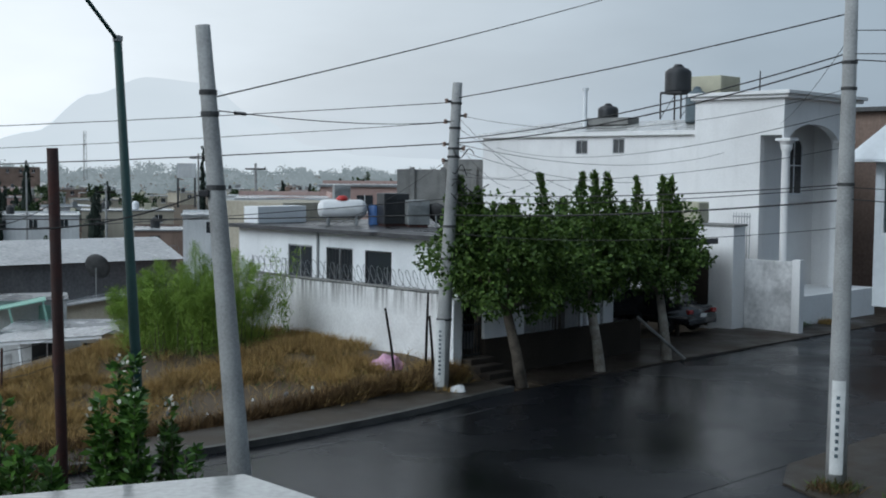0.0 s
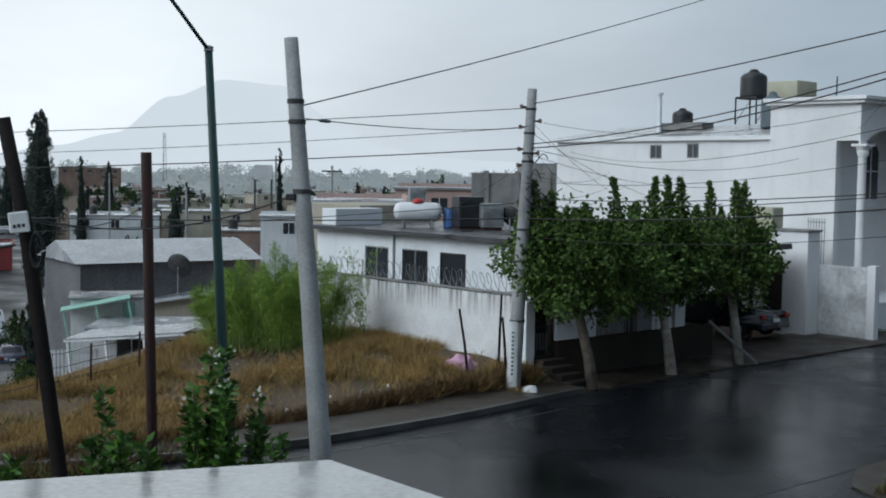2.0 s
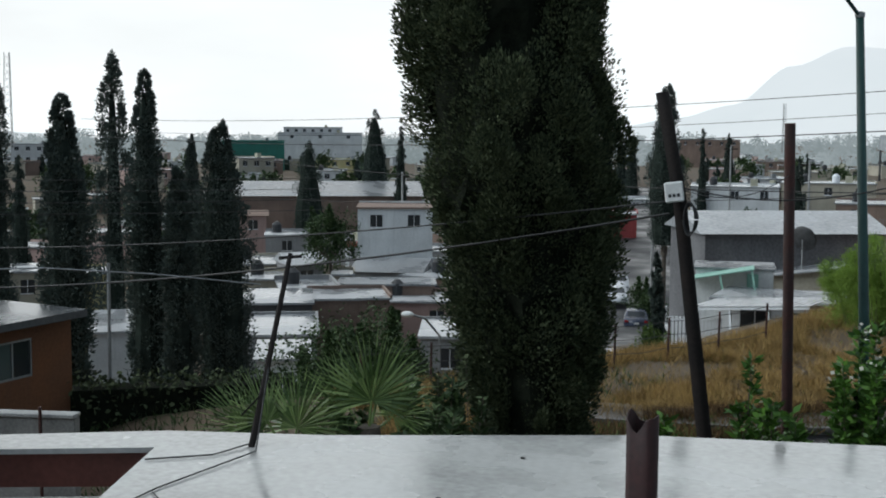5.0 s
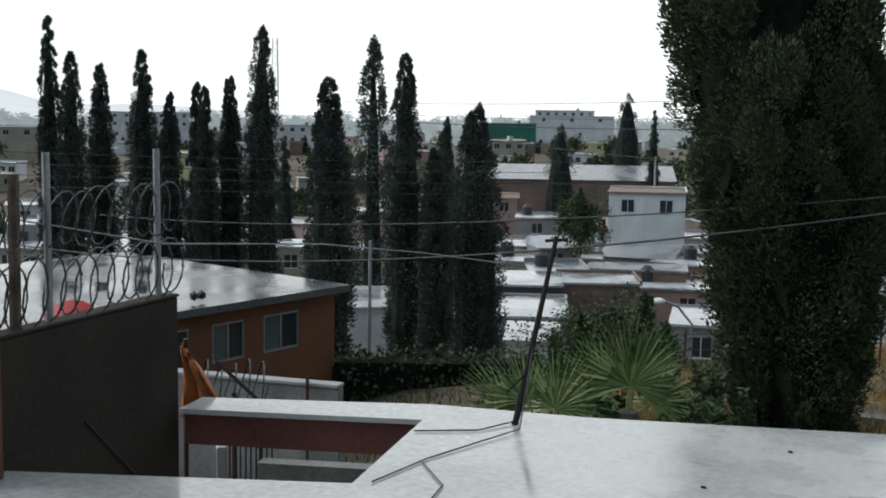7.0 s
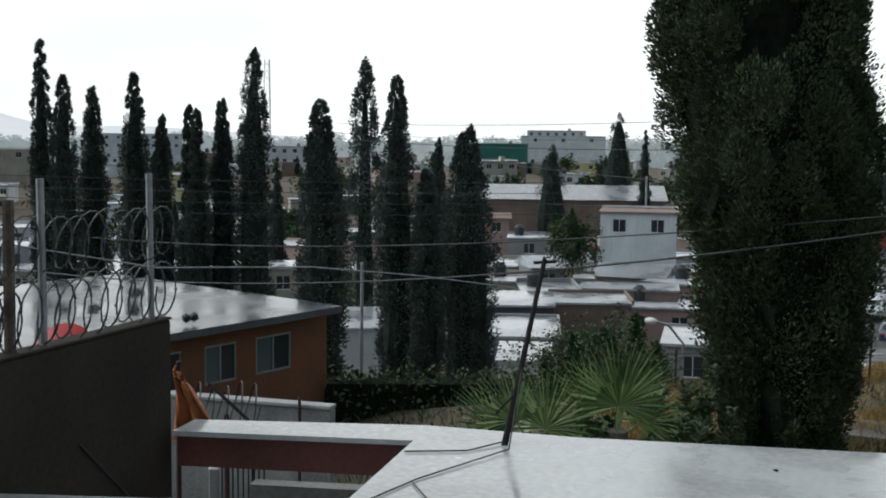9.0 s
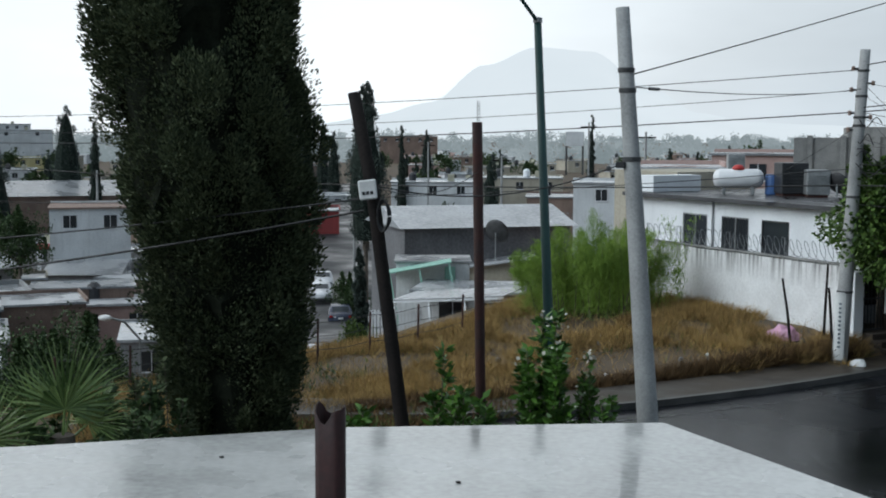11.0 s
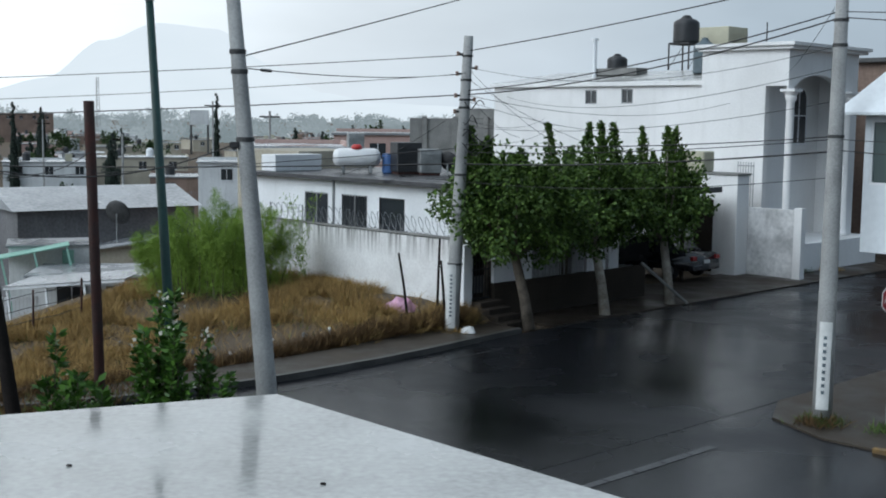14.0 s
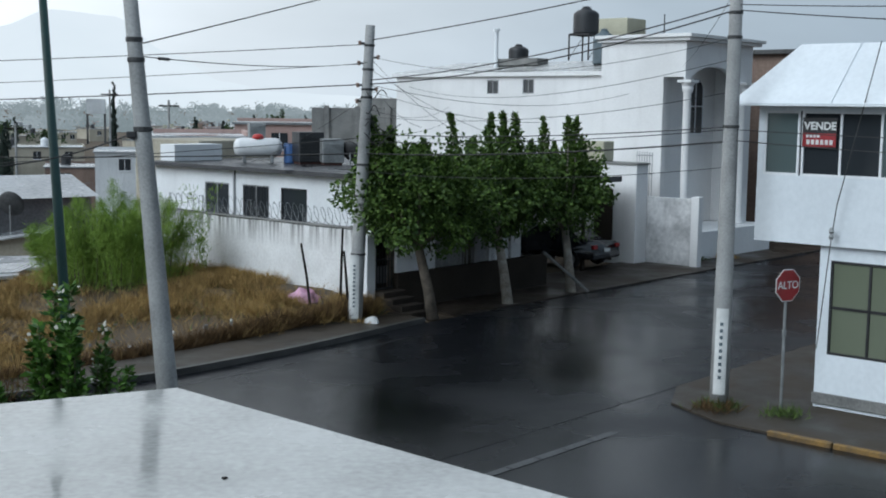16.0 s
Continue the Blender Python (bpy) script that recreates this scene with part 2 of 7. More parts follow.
M["greenpole"] = material("green_painted_steel", (0.012, 0.05, 0.045), (0.03, 0.085, 0.075), 0.45, 2, 25, 0.1)
M["rust"] = material("rusty_steel", (0.026, 0.012, 0.010), (0.075, 0.028, 0.022), 0.8, 3, 30, 0.4)
M["pipe"] = material("sooty_rusty_sheet", (0.010, 0.006, 0.006), (0.045, 0.016, 0.015), 0.6, 2.2, 30, 0.3, spec=0.25)
M["wood_dark"] = material("tarred_wood", (0.008, 0.0065, 0.006), (0.024, 0.019, 0.017), 0.85, 3, 30, 0.5, spec=0.2)
M["black"] = material("black_iron", (0.012, 0.012, 0.013), (0.03, 0.03, 0.032), 0.5, 3, 30, 0.1)
M["cable"] = material("black_cable", (0.012, 0.012, 0.013), (0.03, 0.03, 0.03), 0.6, 3, 30, 0.0)
M["wire"] = material("galvanised_wire", (0.16, 0.165, 0.17), (0.32, 0.33, 0.34), 0.45, 5, 40, 0.0, metal=0.7)
M["wire_dark"] = material("weathered_wire", (0.03, 0.03, 0.03), (0.09, 0.09, 0.09), 0.6, 5, 40, 0.0, metal=0.4)
M["glass"] = glass_material("dark_window_glass")
M["glass_pale"] = glass_material("pale_curtained_glass", (0.09, 0.12, 0.12), 0.10)
M["glass_yellow"] = glass_material("yellow_curtained_glass", (0.15, 0.17, 0.12), 0.10)
M["alu"] = material("grey_aluminium", (0.28, 0.29, 0.30), (0.42, 0.43, 0.44), 0.4, 3, 20, 0.0, metal=0.6)
M["eave"] = material("dark_eave_felt", (0.025, 0.025, 0.027), (0.075, 0.075, 0.08), 0.5, 1.2, 18, 0.3, wet=0.2)
M["plastic_black"] = material("black_tank_plastic", (0.018, 0.019, 0.021), (0.04, 0.042, 0.046), 0.5, 1.5, 20, 0.1)
M["plastic_blue"] = material("faded_blue_tank", (0.07, 0.095, 0.11), (0.14, 0.18, 0.20), 0.6, 1.5, 20, 0.1)
M["beige"] = material("beige_panel", (0.36, 0.34, 0.25), (0.52, 0.50, 0.38), 0.6, 1.0, 20, 0.1)
M["gas"] = material("white_gas_tank", (0.66, 0.66, 0.66), (0.82, 0.82, 0.82), 0.35, 1.2, 20, 0.05, streaks=0.2, streak_col=(0.3, 0.22, 0.16))
M["red"] = material("red_paint", (0.36, 0.02, 0.018), (0.55, 0.04, 0.035), 0.45, 2, 20, 0.05)
M["redsign"] = material("faded_red_sign", (0.22, 0.012, 0.016), (0.34, 0.025, 0.03), 0.4, 2, 20, 0.0)
M["signwhite"] = material("sign_white", (0.6, 0.6, 0.58), (0.78, 0.78, 0.76), 0.5, 4, 30, 0.0)
M["galv"] = material("galvanised_steel", (0.2, 0.21, 0.21), (0.36, 0.37, 0.37), 0.5, 3, 30, 0.05, metal=0.5)
M["pink"] = leaf_material("pink_rag", (0.45, 0.16, 0.30), (0.75, 0.5, 0.62), 0.8, 6)
M["orange_cloth"] = material("orange_tarpaulin", (0.22, 0.06, 0.015), (0.42, 0.12, 0.025), 0.7, 3, 20, 0.3)
M["carpaint"] = material("dark_car_paint", (0.008, 0.009, 0.012), (0.016, 0.018, 0.024), 0.18, 2, 30, 0.0, spec=0.7)
M["carwhite"] = material("white_car_paint", (0.55, 0.56, 0.58), (0.68, 0.69, 0.70), 0.22, 2, 30, 0.0, spec=0.6)
M["carblue"] = material("blue_car_paint", (0.02, 0.028, 0.05), (0.035, 0.045, 0.08), 0.2, 2, 30, 0.0, spec=0.6)
M["rubber"] = material("tyre_rubber", (0.012, 0.012, 0.012), (0.03, 0.03, 0.03), 0.8, 5, 30, 0.1)
M["taillight"] = material("red_lamp_glass", (0.25, 0.01, 0.01), (0.4, 0.02, 0.02), 0.2, 5, 30, 0.0)
for key, dk, lt in (("t_white", (0.52, 0.53, 0.53), (0.74, 0.75, 0.75)), ("t_beige", (0.30, 0.27, 0.21), (0.46, 0.42, 0.34)), ("t_grey", (0.20, 0.20, 0.20), (0.36, 0.36, 0.36)),
                    ("t_brown", (0.15, 0.10, 0.08), (0.28, 0.20, 0.16)), ("t_red", (0.20, 0.03, 0.03), (0.32, 0.06, 0.055)), ("t_green", (0.02, 0.13, 0.10), (0.04, 0.20, 0.16)),
                    ("t_mint", (0.22, 0.42, 0.34), (0.34, 0.56, 0.47)), ("t_yellow", (0.42, 0.36, 0.16), (0.6, 0.54, 0.30)), ("t_pink", (0.38, 0.25, 0.22), (0.5, 0.36, 0.32)), ("t_dark", (0.05, 0.05, 0.05), (0.12, 0.12, 0.12)), ("t_shed", (0.07, 0.07, 0.075), (0.2, 0.2, 0.205))):
    M[key] = material(key + "_render", dk, lt, 0.85, 0.4, 8, 0.2, streaks=0.3, streak_col=tuple(c * 0.45 for c in dk))
M["t_roof"] = material("pale_wet_flat_roof", (0.22, 0.23, 0.24), (0.50, 0.51, 0.52), 0.3, 0.35, 6, 0.15, wet=0.15)
M["t_roofgrey"] = material("grey_wet_flat_roof", (0.14, 0.145, 0.15), (0.32, 0.33, 0.34), 0.35, 0.35, 6, 0.15, wet=0.15)
# rain haze painted as glow on the distant hills and woods
M["hill"] = glow_material("hill_haze_glow", (0.715, 0.79, 0.825), (0.745, 0.815, 0.85), 0.004)
M["hill_pale"] = glow_material("pale_hill_haze_glow", (0.62, 0.68, 0.72), (0.68, 0.74, 0.775), 0.004)
M["haze_wood"] = glow_material("far_wood_haze_glow", (0.20, 0.245, 0.255), (0.30, 0.35, 0.365), 0.03)


# ---- building helpers ----
GRID = pose(0, 0, 0, 0, 0, 45)  # the street grid: local x along the street, local y across it


def thing(name, m=None, label="", category="", group="", kind=""):
    """An Empty at a thing's base that parents its parts."""
    ob = new(name)
    ob.empty_display_size = 0.2
    ob.matrix_basis = m if m is not None else Matrix.Identity(4)
    return tagged(ob, label, category, group, kind)


def part(name, bm, mat, parent=None, label="", smooth=False):
    """Links a bmesh (or a mesh) as one object, under a thing or a part."""
    if isinstance(bm, bmesh.types.BMesh):
        me = bpy.data.meshes.new(name)
        bm.to_mesh(me)
        bm.free()
    else:
        me = bm
    if not me.materials:
        me.materials.append(mat)
    if smooth:
        me.polygons.foreach_set("use_smooth", [True] * len(me.polygons))
    ob = new(name, me)
    ob.parent = parent
    if label:
        ob["label"] = label
    return ob


def add_box(bm, x0, x1, y0, y1, z0, z1, bevel=0.0):
    made = bmesh.ops.create_cube(bm, size=1.0, matrix=Matrix.Translation(((x0 + x1) / 2, (y0 + y1) / 2, (z0 + z1) / 2)) @ Matrix.Diagonal((abs(x1 - x0), abs(y1 - y0), abs(z1 - z0), 1)))
    if bevel:
        vs = set(made["verts"])
        bmesh.ops.bevel(bm, geom=[e for e in bm.edges if e.verts[0] in vs and e.verts[1] in vs], offset=bevel, segments=1, affect="EDGES")
    return bm


def box(name, b, mat, parent=None, label="", bevel=0.012):
    return part(name, add_box(bmesh.new(), *b, bevel=bevel), mat, parent, label)


def add_rod(bm, p, q, r0, r1=None, seg=8):
    """A tapered round bar from p to q."""
    p, q = Vector(p), Vector(q)
    d = q - p
    bmesh.ops.create_cone(bm, cap_ends=True, segments=seg, radius1=r0, radius2=r0 if r1 is None else r1, depth=d.length,
                          matrix=Matrix.Translation((p + q) / 2) @ d.to_track_quat("Z", "Y").to_matrix().to_4x4())
    return bm


def rod(name, p, q, r0, mat, parent=None, r1=None, seg=8, label=""):
    return part(name, add_rod(bmesh.new(), p, q, r0, r1, seg), mat, parent, label)


def add_tube(bm, pts, r, seg=6):
    """A bent tube through the points."""
    pts = [Vector(p) for p in pts]
    rings = []
    for i, p in enumerate(pts):
        d = (pts[min(i + 1, len(pts) - 1)] - pts[max(i - 1, 0)]).normalized()
        a = d.cross(Vector((0, 0, 1)))
        a = a.normalized() if a.length > 1e-4 else Vector((1, 0, 0))
        b = d.cross(a)
        rr = r[i] if isinstance(r, (list, tuple)) else r
        rings.append([bm.verts.new(p + (a * math.cos(k * math.tau / seg) + b * math.sin(k * math.tau / seg)) * rr) for k in range(seg)])
    for r0, r1 in zip(rings, rings[1:]):
        for k in range(seg):
            bm.faces.new((r0[k], r0[(k + 1) % seg], r1[(k + 1) % seg], r1[k]))
    bm.faces.new(rings[0][::-1])
    bm.faces.new(rings[-1])
    return bm


def add_lathe(bm, profile, seg=16, centre=(0, 0, 0)):
    """A turned shape from (radius, height) pairs."""
    c = Vector(centre)
    rings = [[bm.verts.new(c + Vector((max(r, 0.001) * math.cos(k * math.tau / seg), max(r, 0.001) * math.sin(k * math.tau / seg), z))) for k in range(seg)] for r, z in profile]
    for a, b in zip(rings, rings[1:]):
        for k in range(seg):
            bm.faces.new((a[k], a[(k + 1) % seg], b[(k + 1) % seg], b[k]))
    bm.faces.new(rings[0][::-1])
    bm.faces.new(rings[-1])
    return bm


def add_prism(bm, outline, z0, z1):
    """An upright prism over a plan outline (counter-clockwise)."""
    lo, hi = [bm.verts.new((x, y, z0)) for x, y in outline], [bm.verts.new((x, y, z1)) for x, y in outline]
    bm.faces.new(lo[::-1])
    bm.faces.new(hi)
    for i in range(len(lo)):
        j = (i + 1) % len(lo)
        bm.faces.new((lo[i], lo[j], hi[j], hi[i]))
    return bm


def quad_mesh(name, quads):
    """A mesh of separate quads from an array (n, 4, 3)."""
    n = len(quads)
    me = bpy.data.meshes.new(name)
    me.vertices.add(n * 4)
    me.loops.add(n * 4)
    me.polygons.add(n)
    me.vertices.foreach_set("co", np.asarray(quads, np.float32).ravel())
    me.loops.foreach_set("vertex_index", np.arange(n * 4, dtype=np.int32))
    me.polygons.foreach_set("loop_start", np.arange(0, n * 4, 4, dtype=np.int32))
    me.update(calc_edges=True)
    return me


def unit(a):
    return a / np.maximum(np.linalg.norm(a, axis=-1, keepdims=True), 1e-9)


def leaf_quads(rng, at, along, length, width, spread=0.6):
    """Pointed leaves at the places given, roughly along the directions given."""
    n = len(at)
    d = unit(np.asarray(along) + rng.normal(0, spread, (n, 3)))
    s = unit(np.cross(d, rng.normal(0, 1, (n, 3))))
    ln, wd = (length * rng.uniform(0.6, 1.3, n))[:, None], (width * rng.uniform(0.6, 1.3, n))[:, None]
    mid = at + d * ln * 0.45
    return np.stack([at, mid + s * wd / 2, at + d * ln, mid - s * wd / 2], 1)


def smooth_step(a, b, x):
    t = np.clip((x - a) / (b - a), 0, 1)
    return t * t * (3 - 2 * t)


def land(x, y):
    """The lie of the land: a level street, a raised lot, and a fall to the town."""
    u, v = (x + y) * 0.70711, (y - x) * 0.70711
    lot = (0.40 * smooth_step(21.75, 22.4, v) + 0.26 * smooth_step(22.3, 25.0, v)) * smooth_step(13.5, 22.5, u) * (1 - 0.8 * smooth_step(23.4, 25.5, u)) - 0.12 * smooth_step(21.7, 24.0, v)
    edge = 26.0 + (u - 8) * 0.40
    drop = -8.7 * smooth_step(0, 34, v - edge) * (1 - smooth_step(24, 38, u) * (1 - smooth_step(38, 52, v)))
    side = -3.4 * smooth_step(6, -14, u) * smooth_step(6, 14, v)
    far = 5.0 * smooth_step(165, 270, np.hypot(x, y)) * smooth_step(0, 34, v - edge)
    return lot + np.minimum(drop, side) + far


def ground_z(x, y):
    return float(land(np.float64(x), np.float64(y)))


def uv(u, v, z=0.0):
    """A place in the world from the street grid."""
    return Vector(((u - v) * 0.70711, (u + v) * 0.70711, z))


# ---- ground, road, pavement ----
t = np.linspace(-1, 1, 261)
warp = 70 * t + 2930 * t ** 7
gx, gy = np.meshgrid(warp - 8, warp + 32)
gz = land(gx, gy)
gz += 0.06 * (np.sin(gx * 0.9 + np.sin(gy * 1.3) * 2) * np.sin(gy * 0.7 + 1 + np.sin(gx * 0.6))) * smooth_step(21.8, 23.5, (gy - gx) * 0.70711)
n = len(t)
idx = np.arange(n * n).reshape(n, n)
faces = np.stack([idx[:-1, :-1], idx[:-1, 1:], idx[1:, 1:], idx[1:, :-1]], -1).reshape(-1, 4)
me = bpy.data.meshes.new("ground")
me.from_pydata(np.stack([gx, gy, gz - 0.02], -1).reshape(-1, 3).tolist(), [], faces.tolist())
me.polygons.foreach_set("use_smooth", [True] * len(me.polygons))
tagged(part("ground", me, M["dirt"]), "bare brown earth of the hillside and valley", "ground", kind="structure")


def street_line():
    """Middle of the street: place and leftward (far side) normal, from the far right to the bend at the left."""
    out = [((u, 16.3), (0.0, 1.0)) for u in np.linspace(95, 15.3, 60)]
    for a in np.linspace(0, radians(34), 12)[1:]:
        out.append(((15.3 - 18.0 * math.sin(a), 34.3 - 18.0 * math.cos(a)), (math.sin(a), math.cos(a))))
    (u, v), nn = out[-1]
    d = (-nn[1], nn[0])
    out += [((u + d[0] * k, v + d[1] * k), nn) for k in (0.5, 1)]
    return out


def ribbon(name, lo, hi, z, thick, mat, label, category, cols=10, u0=-99.0, u1=99.0):
    """A strip along the street between two offsets from its middle; the far side flares out past the lot."""
    bm = bmesh.new()
    line = [row for row in street_line() if u0 <= row[0][0] <= u1]
    rows = []
    for (u, v), nn in line:
        row = []
        for k in range(cols + 1):
            o = lo + (hi - lo) * k / cols
            flare = 0.7 * float(smooth_step(17.0, 25.0, u)) if o > 0 else 0.0
            p = uv(u + nn[0] * o, v + nn[1] * o + flare * min(1.0, o / 4))
            p.z = min(ground_z(p.x, p.y), 0.3) * 0.25 + z
            row.append(bm.verts.new(p))
        rows.append(row)
    for a, b in zip(rows, rows[1:]):
        for k in range(cols):
            bm.faces.new((a[k], a[k + 1], b[k + 1], b[k]))
    bmesh.ops.recalc_face_normals(bm, faces=bm.faces)
    if thick:
        made = bmesh.ops.extrude_face_region(bm, geom=list(bm.faces))
        for vert in made["geom"]:
            if isinstance(vert, bmesh.types.BMVert):
                vert.co.z -= thick
        bmesh.ops.recalc_face_normals(bm, faces=bm.faces)
    return tagged(part(name, bm, mat, smooth=False), label, category, kind="structure")


ribbon("road", -4.0, 4.0, 0.0, 0.05, M["asphalt"], "dark wet asphalt street", "road")
ribbon("gutter_joint", 3.18, 3.22, 0.006, 0.0, M["eave"], "dark crack along the gutter", "road crack", 1, u1=24.5)
ribbon("kerb", 4.0, 4.16, 0.14, 0.3, M["kerb"], "worn grey concrete kerb along the street", "kerb", 1, u1=24.5)
ribbon("dirt_verge", 4.0, 7.4, 0.05, 0.3, M["mud"], "dark wet earth along the kerbless street edge", "verge", 4, u0=23.5)
ribbon("pavement", 4.16, 5.6, 0.13, 0.3, M["walk"], "wet grey concrete pavement beside the dry lot", "pavement", 3, u1=24.5)
bm = bmesh.new()
add_box(bm, 8.6, 21.6, -25, 12.32, -0.06, -0.006)
tagged(part("side_road", bm, M["asphalt"]), "dark wet asphalt side street", "road", kind="structure").matrix_basis = GRID
bm = bmesh.new()
add_prism(bm, [(19.5, -20), (32, -20), (32, 12.25), (21.5, 12.25), (20.2, 11.6), (19.5, 10.2)], -0.1, 0.035)
tagged(part("corner_pavement", bm, M["walk"]), "wet grey concrete corner pavement", "pavement", kind="structure").matrix_basis = GRID
bm = bmesh.new()
for k in range(8):
    add_box(bm, 19.38, 19.5, 9.2 - k * 1.2, 9.2 - k * 1.2 - 1.17, -0.1, 0.09, 0.02)
tagged(part("kerb_corner", bm, M["kerb_yellow"]), "worn yellow painted kerb at the corner", "kerb", kind="structure").matrix_basis = GRID
bm = bmesh.new()
for k in range(6):
    add_box(bm, 13.2 + k * 0.75, 13.2 + k * 0.75 + 0.72, 11.15 + random.uniform(-0.02, 0.02), 11.32, 0.0, 0.004)
tagged(part("road_line", bm, M["line"]), "worn white stop line across the side street", "road marking", kind="structure").matrix_basis = GRID


# ---- houses across the street ----
def window(name, parent, axis, plane, a0, a1, z0, z1, out=-1, cols=2, rows=1, glass=None, frame=None, depth=0.12, bars=0):
    """A framed window set into a wall that faces along `axis` at `plane`; out: the side that the wall faces."""
    glass, frame = glass or M["glass"], frame or M["alu"]

    def b(p0, p1, q0, q1, r0, r1):
        return (p0, p1, q0, q1, r0, r1) if axis == "x" else (q0, q1, p0, p1, r0, r1)
    f = plane - out * depth * 0.5
    w = 0.045
    win = box(name, b(f, f - out * 0.06, a0, a1, z0, z1), M["black"], parent, bevel=0)
    bm = bmesh.new()
    for q0, q1, r0, r1 in ((a0, a0 + w, z0, z1), (a1 - w, a1, z0, z1), (a0 + w, a1 - w, z0, z0 + w), (a0 + w, a1 - w, z1 - w, z1)):
        add_box(bm, *b(f + out * 0.004, f + out * 0.05, q0, q1, r0, r1))
    for k in range(1, cols):
        c = a0 + (a1 - a0) * k / cols
        add_box(bm, *b(f + out * 0.004, f + out * 0.045, c - w / 2, c + w / 2, z0 + w, z1 - w))
    for k in range(1, rows):
        c = z0 + (z1 - z0) * k / rows
        add_box(bm, *b(f + out * 0.004, f + out * 0.04, a0 + w, a1 - w, c - w / 2, c + w / 2))
    part("window_frame", bm, frame, win)
    for k in range(cols):
        p0, p1 = a0 + (a1 - a0) * k / cols + w * 0.6, a0 + (a1 - a0) * (k + 1) / cols - w * 0.6
        for j in range(rows):
            r0, r1 = z0 + (z1 - z0) * j / rows + w * 0.6, z0 + (z1 - z0) * (j + 1) / rows - w * 0.6
            box("pane", b(f + out * 0.006, f + out * 0.016, p0, p1, r0, r1), glass if not isinstance(glass, list) else glass[k % len(glass)], win, bevel=0)
    if bars:
        for k in range(bars):
            c = a0 + (a1 - a0) * (k + 0.5) / bars
            box("window_bar", b(f + out * 0.08, f + out * 0.095, c - 0.008, c + 0.008, z0, z1), M["black"], win, bevel=0)
    return win


def wall_with_holes(name, axis, plane, thick, a0, a1, z0, z1, holes, mat, parent, label=""):
    """A wall slab along an axis with rectangular openings cut through it: holes are (a0, a1, z0, z1)."""
    xs = sorted({a0, a1, *[h[0] for h in holes], *[h[1] for h in holes]})
    zs = sorted({z0, z1, *[h[2] for h in holes], *[h[3] for h in holes]})
    bm = bmesh.new()
    grid = {}
    for side in (0, 1):
        for i, a in enumerate(xs):
            for j, z in enumerate(zs):
                d = plane + side * thick
                grid[side, i, j] = bm.verts.new((d, a, z) if axis == "x" else (a, d, z))
    solid = {(i, j): not any(h[0] <= (xs[i] + xs[i + 1]) / 2 <= h[1] and h[2] <= (zs[j] + zs[j + 1]) / 2 <= h[3] for h in holes) for i in range(len(xs) - 1) for j in range(len(zs) - 1)}
    for (i, j), s in solid.items():
        if not s:
            continue
        for side in (0, 1):
            bm.faces.new((grid[side, i, j], grid[side, i + 1, j], grid[side, i + 1, j + 1], grid[side, i, j + 1]))
        for di, dj, e in ((-1, 0, ((i, j), (i, j + 1))), (1, 0, ((i + 1, j), (i + 1, j + 1))), (0, -1, ((i, j), (i + 1, j))), (0, 1, ((i, j + 1), (i + 1, j + 1)))):
            if not solid.get((i + di, j + dj), False):
                (p, q), (r, s2) = e
                bm.faces.new((grid[0, p, q], grid[0, r, s2], grid[1, r, s2], grid[1, p, q]))
    loose = [v for v in bm.verts if not v.link_faces]
    bmesh.ops.delete(bm, geom=loose, context="VERTS")
    bmesh.ops.recalc_face_normals(bm, faces=bm.faces)
    return part(name, bm, mat, parent, label)


def razor_coil(name, p, q, radius, turns, mat, label, post_every=0):
    """A stretched coil of barbed tape from p to q."""
    p, q = Vector(p), Vector(q)
    d = (q - p)
    side = Vector((-d.y, d.x, 0)).normalized()
    rng = random.Random(name + str(p))
    steps = turns * 14
    pts = []
    for i in range(steps + 1):
        f = i / steps
        a = f * turns * math.tau
        r = radius * (1 + 0.10 * math.sin(f * 23) + 0.05 * math.sin(f * 71))
        pts.append(p + d * (f + 0.35 / turns * math.sin(a)) + side * math.cos(a) * r * 0.55 + Vector((0, 0, radius + math.sin(a) * r)))
    ob = thing(name, None, label, "razor wire")
    bm = bmesh.new()
    add_tube(bm, pts, 0.010 if radius > 0.22 else 0.008, 3)
    part("coil", bm, mat, ob)
    quads = []
    for pt in pts[::3]:
        e = Vector((rng.uniform(-1, 1), rng.uniform(-1, 1), rng.uniform(-1, 1))).normalized() * 0.03
        g = e.cross(Vector((rng.uniform(-1, 1), 1, rng.uniform(-1, 1)))).normalized() * 0.012
        quads.append([pt - e, pt + g, pt + e, pt - g])
    part("barbed_edge", quad_mesh("barbed_edge", np.array([[list(c) for c in qd] for qd in quads])), mat, ob)["kind"] = "stuff"
    return ob


# the low white house with three windows
house = thing("low_white_house", GRID, "low white plastered house with three dark windows and dark eaves", "house")
holes = [(30.29, 31.52, 2.14, 3.18), (28.36, 29.61, 2.14, 3.18), (26.64, 27.81, 2.12, 3.17)]
wall_with_holes("side_wall", "x", 24.4, 0.2, 23.9, 34.0, -0.2, 3.62, holes, M["white"], house)
for k, (a0, a1, z0, z1) in enumerate(holes):
    window("window", house, "x", 24.4, a0, a1, z0, z1, -1, 2 if k < 2 else 1, 1, None, M["eave"] if k == 2 else M["alu"], bars=9 if k == 1 else 0)
# front wall greyed and backing dark, painting the porch's shade
wall_with_holes("front_wall", "y", 27.0, 0.2, 24.6, 36.4, -0.2, 3.62, [(27.5, 28.5, 0.5, 2.5), (30.5, 31.8, 1.2, 2.4)], M["t_grey"], house)
box("inner_front", (24.61, 36.2, 28.5, 28.6, -0.2, 3.6), M["darkwall"], house)
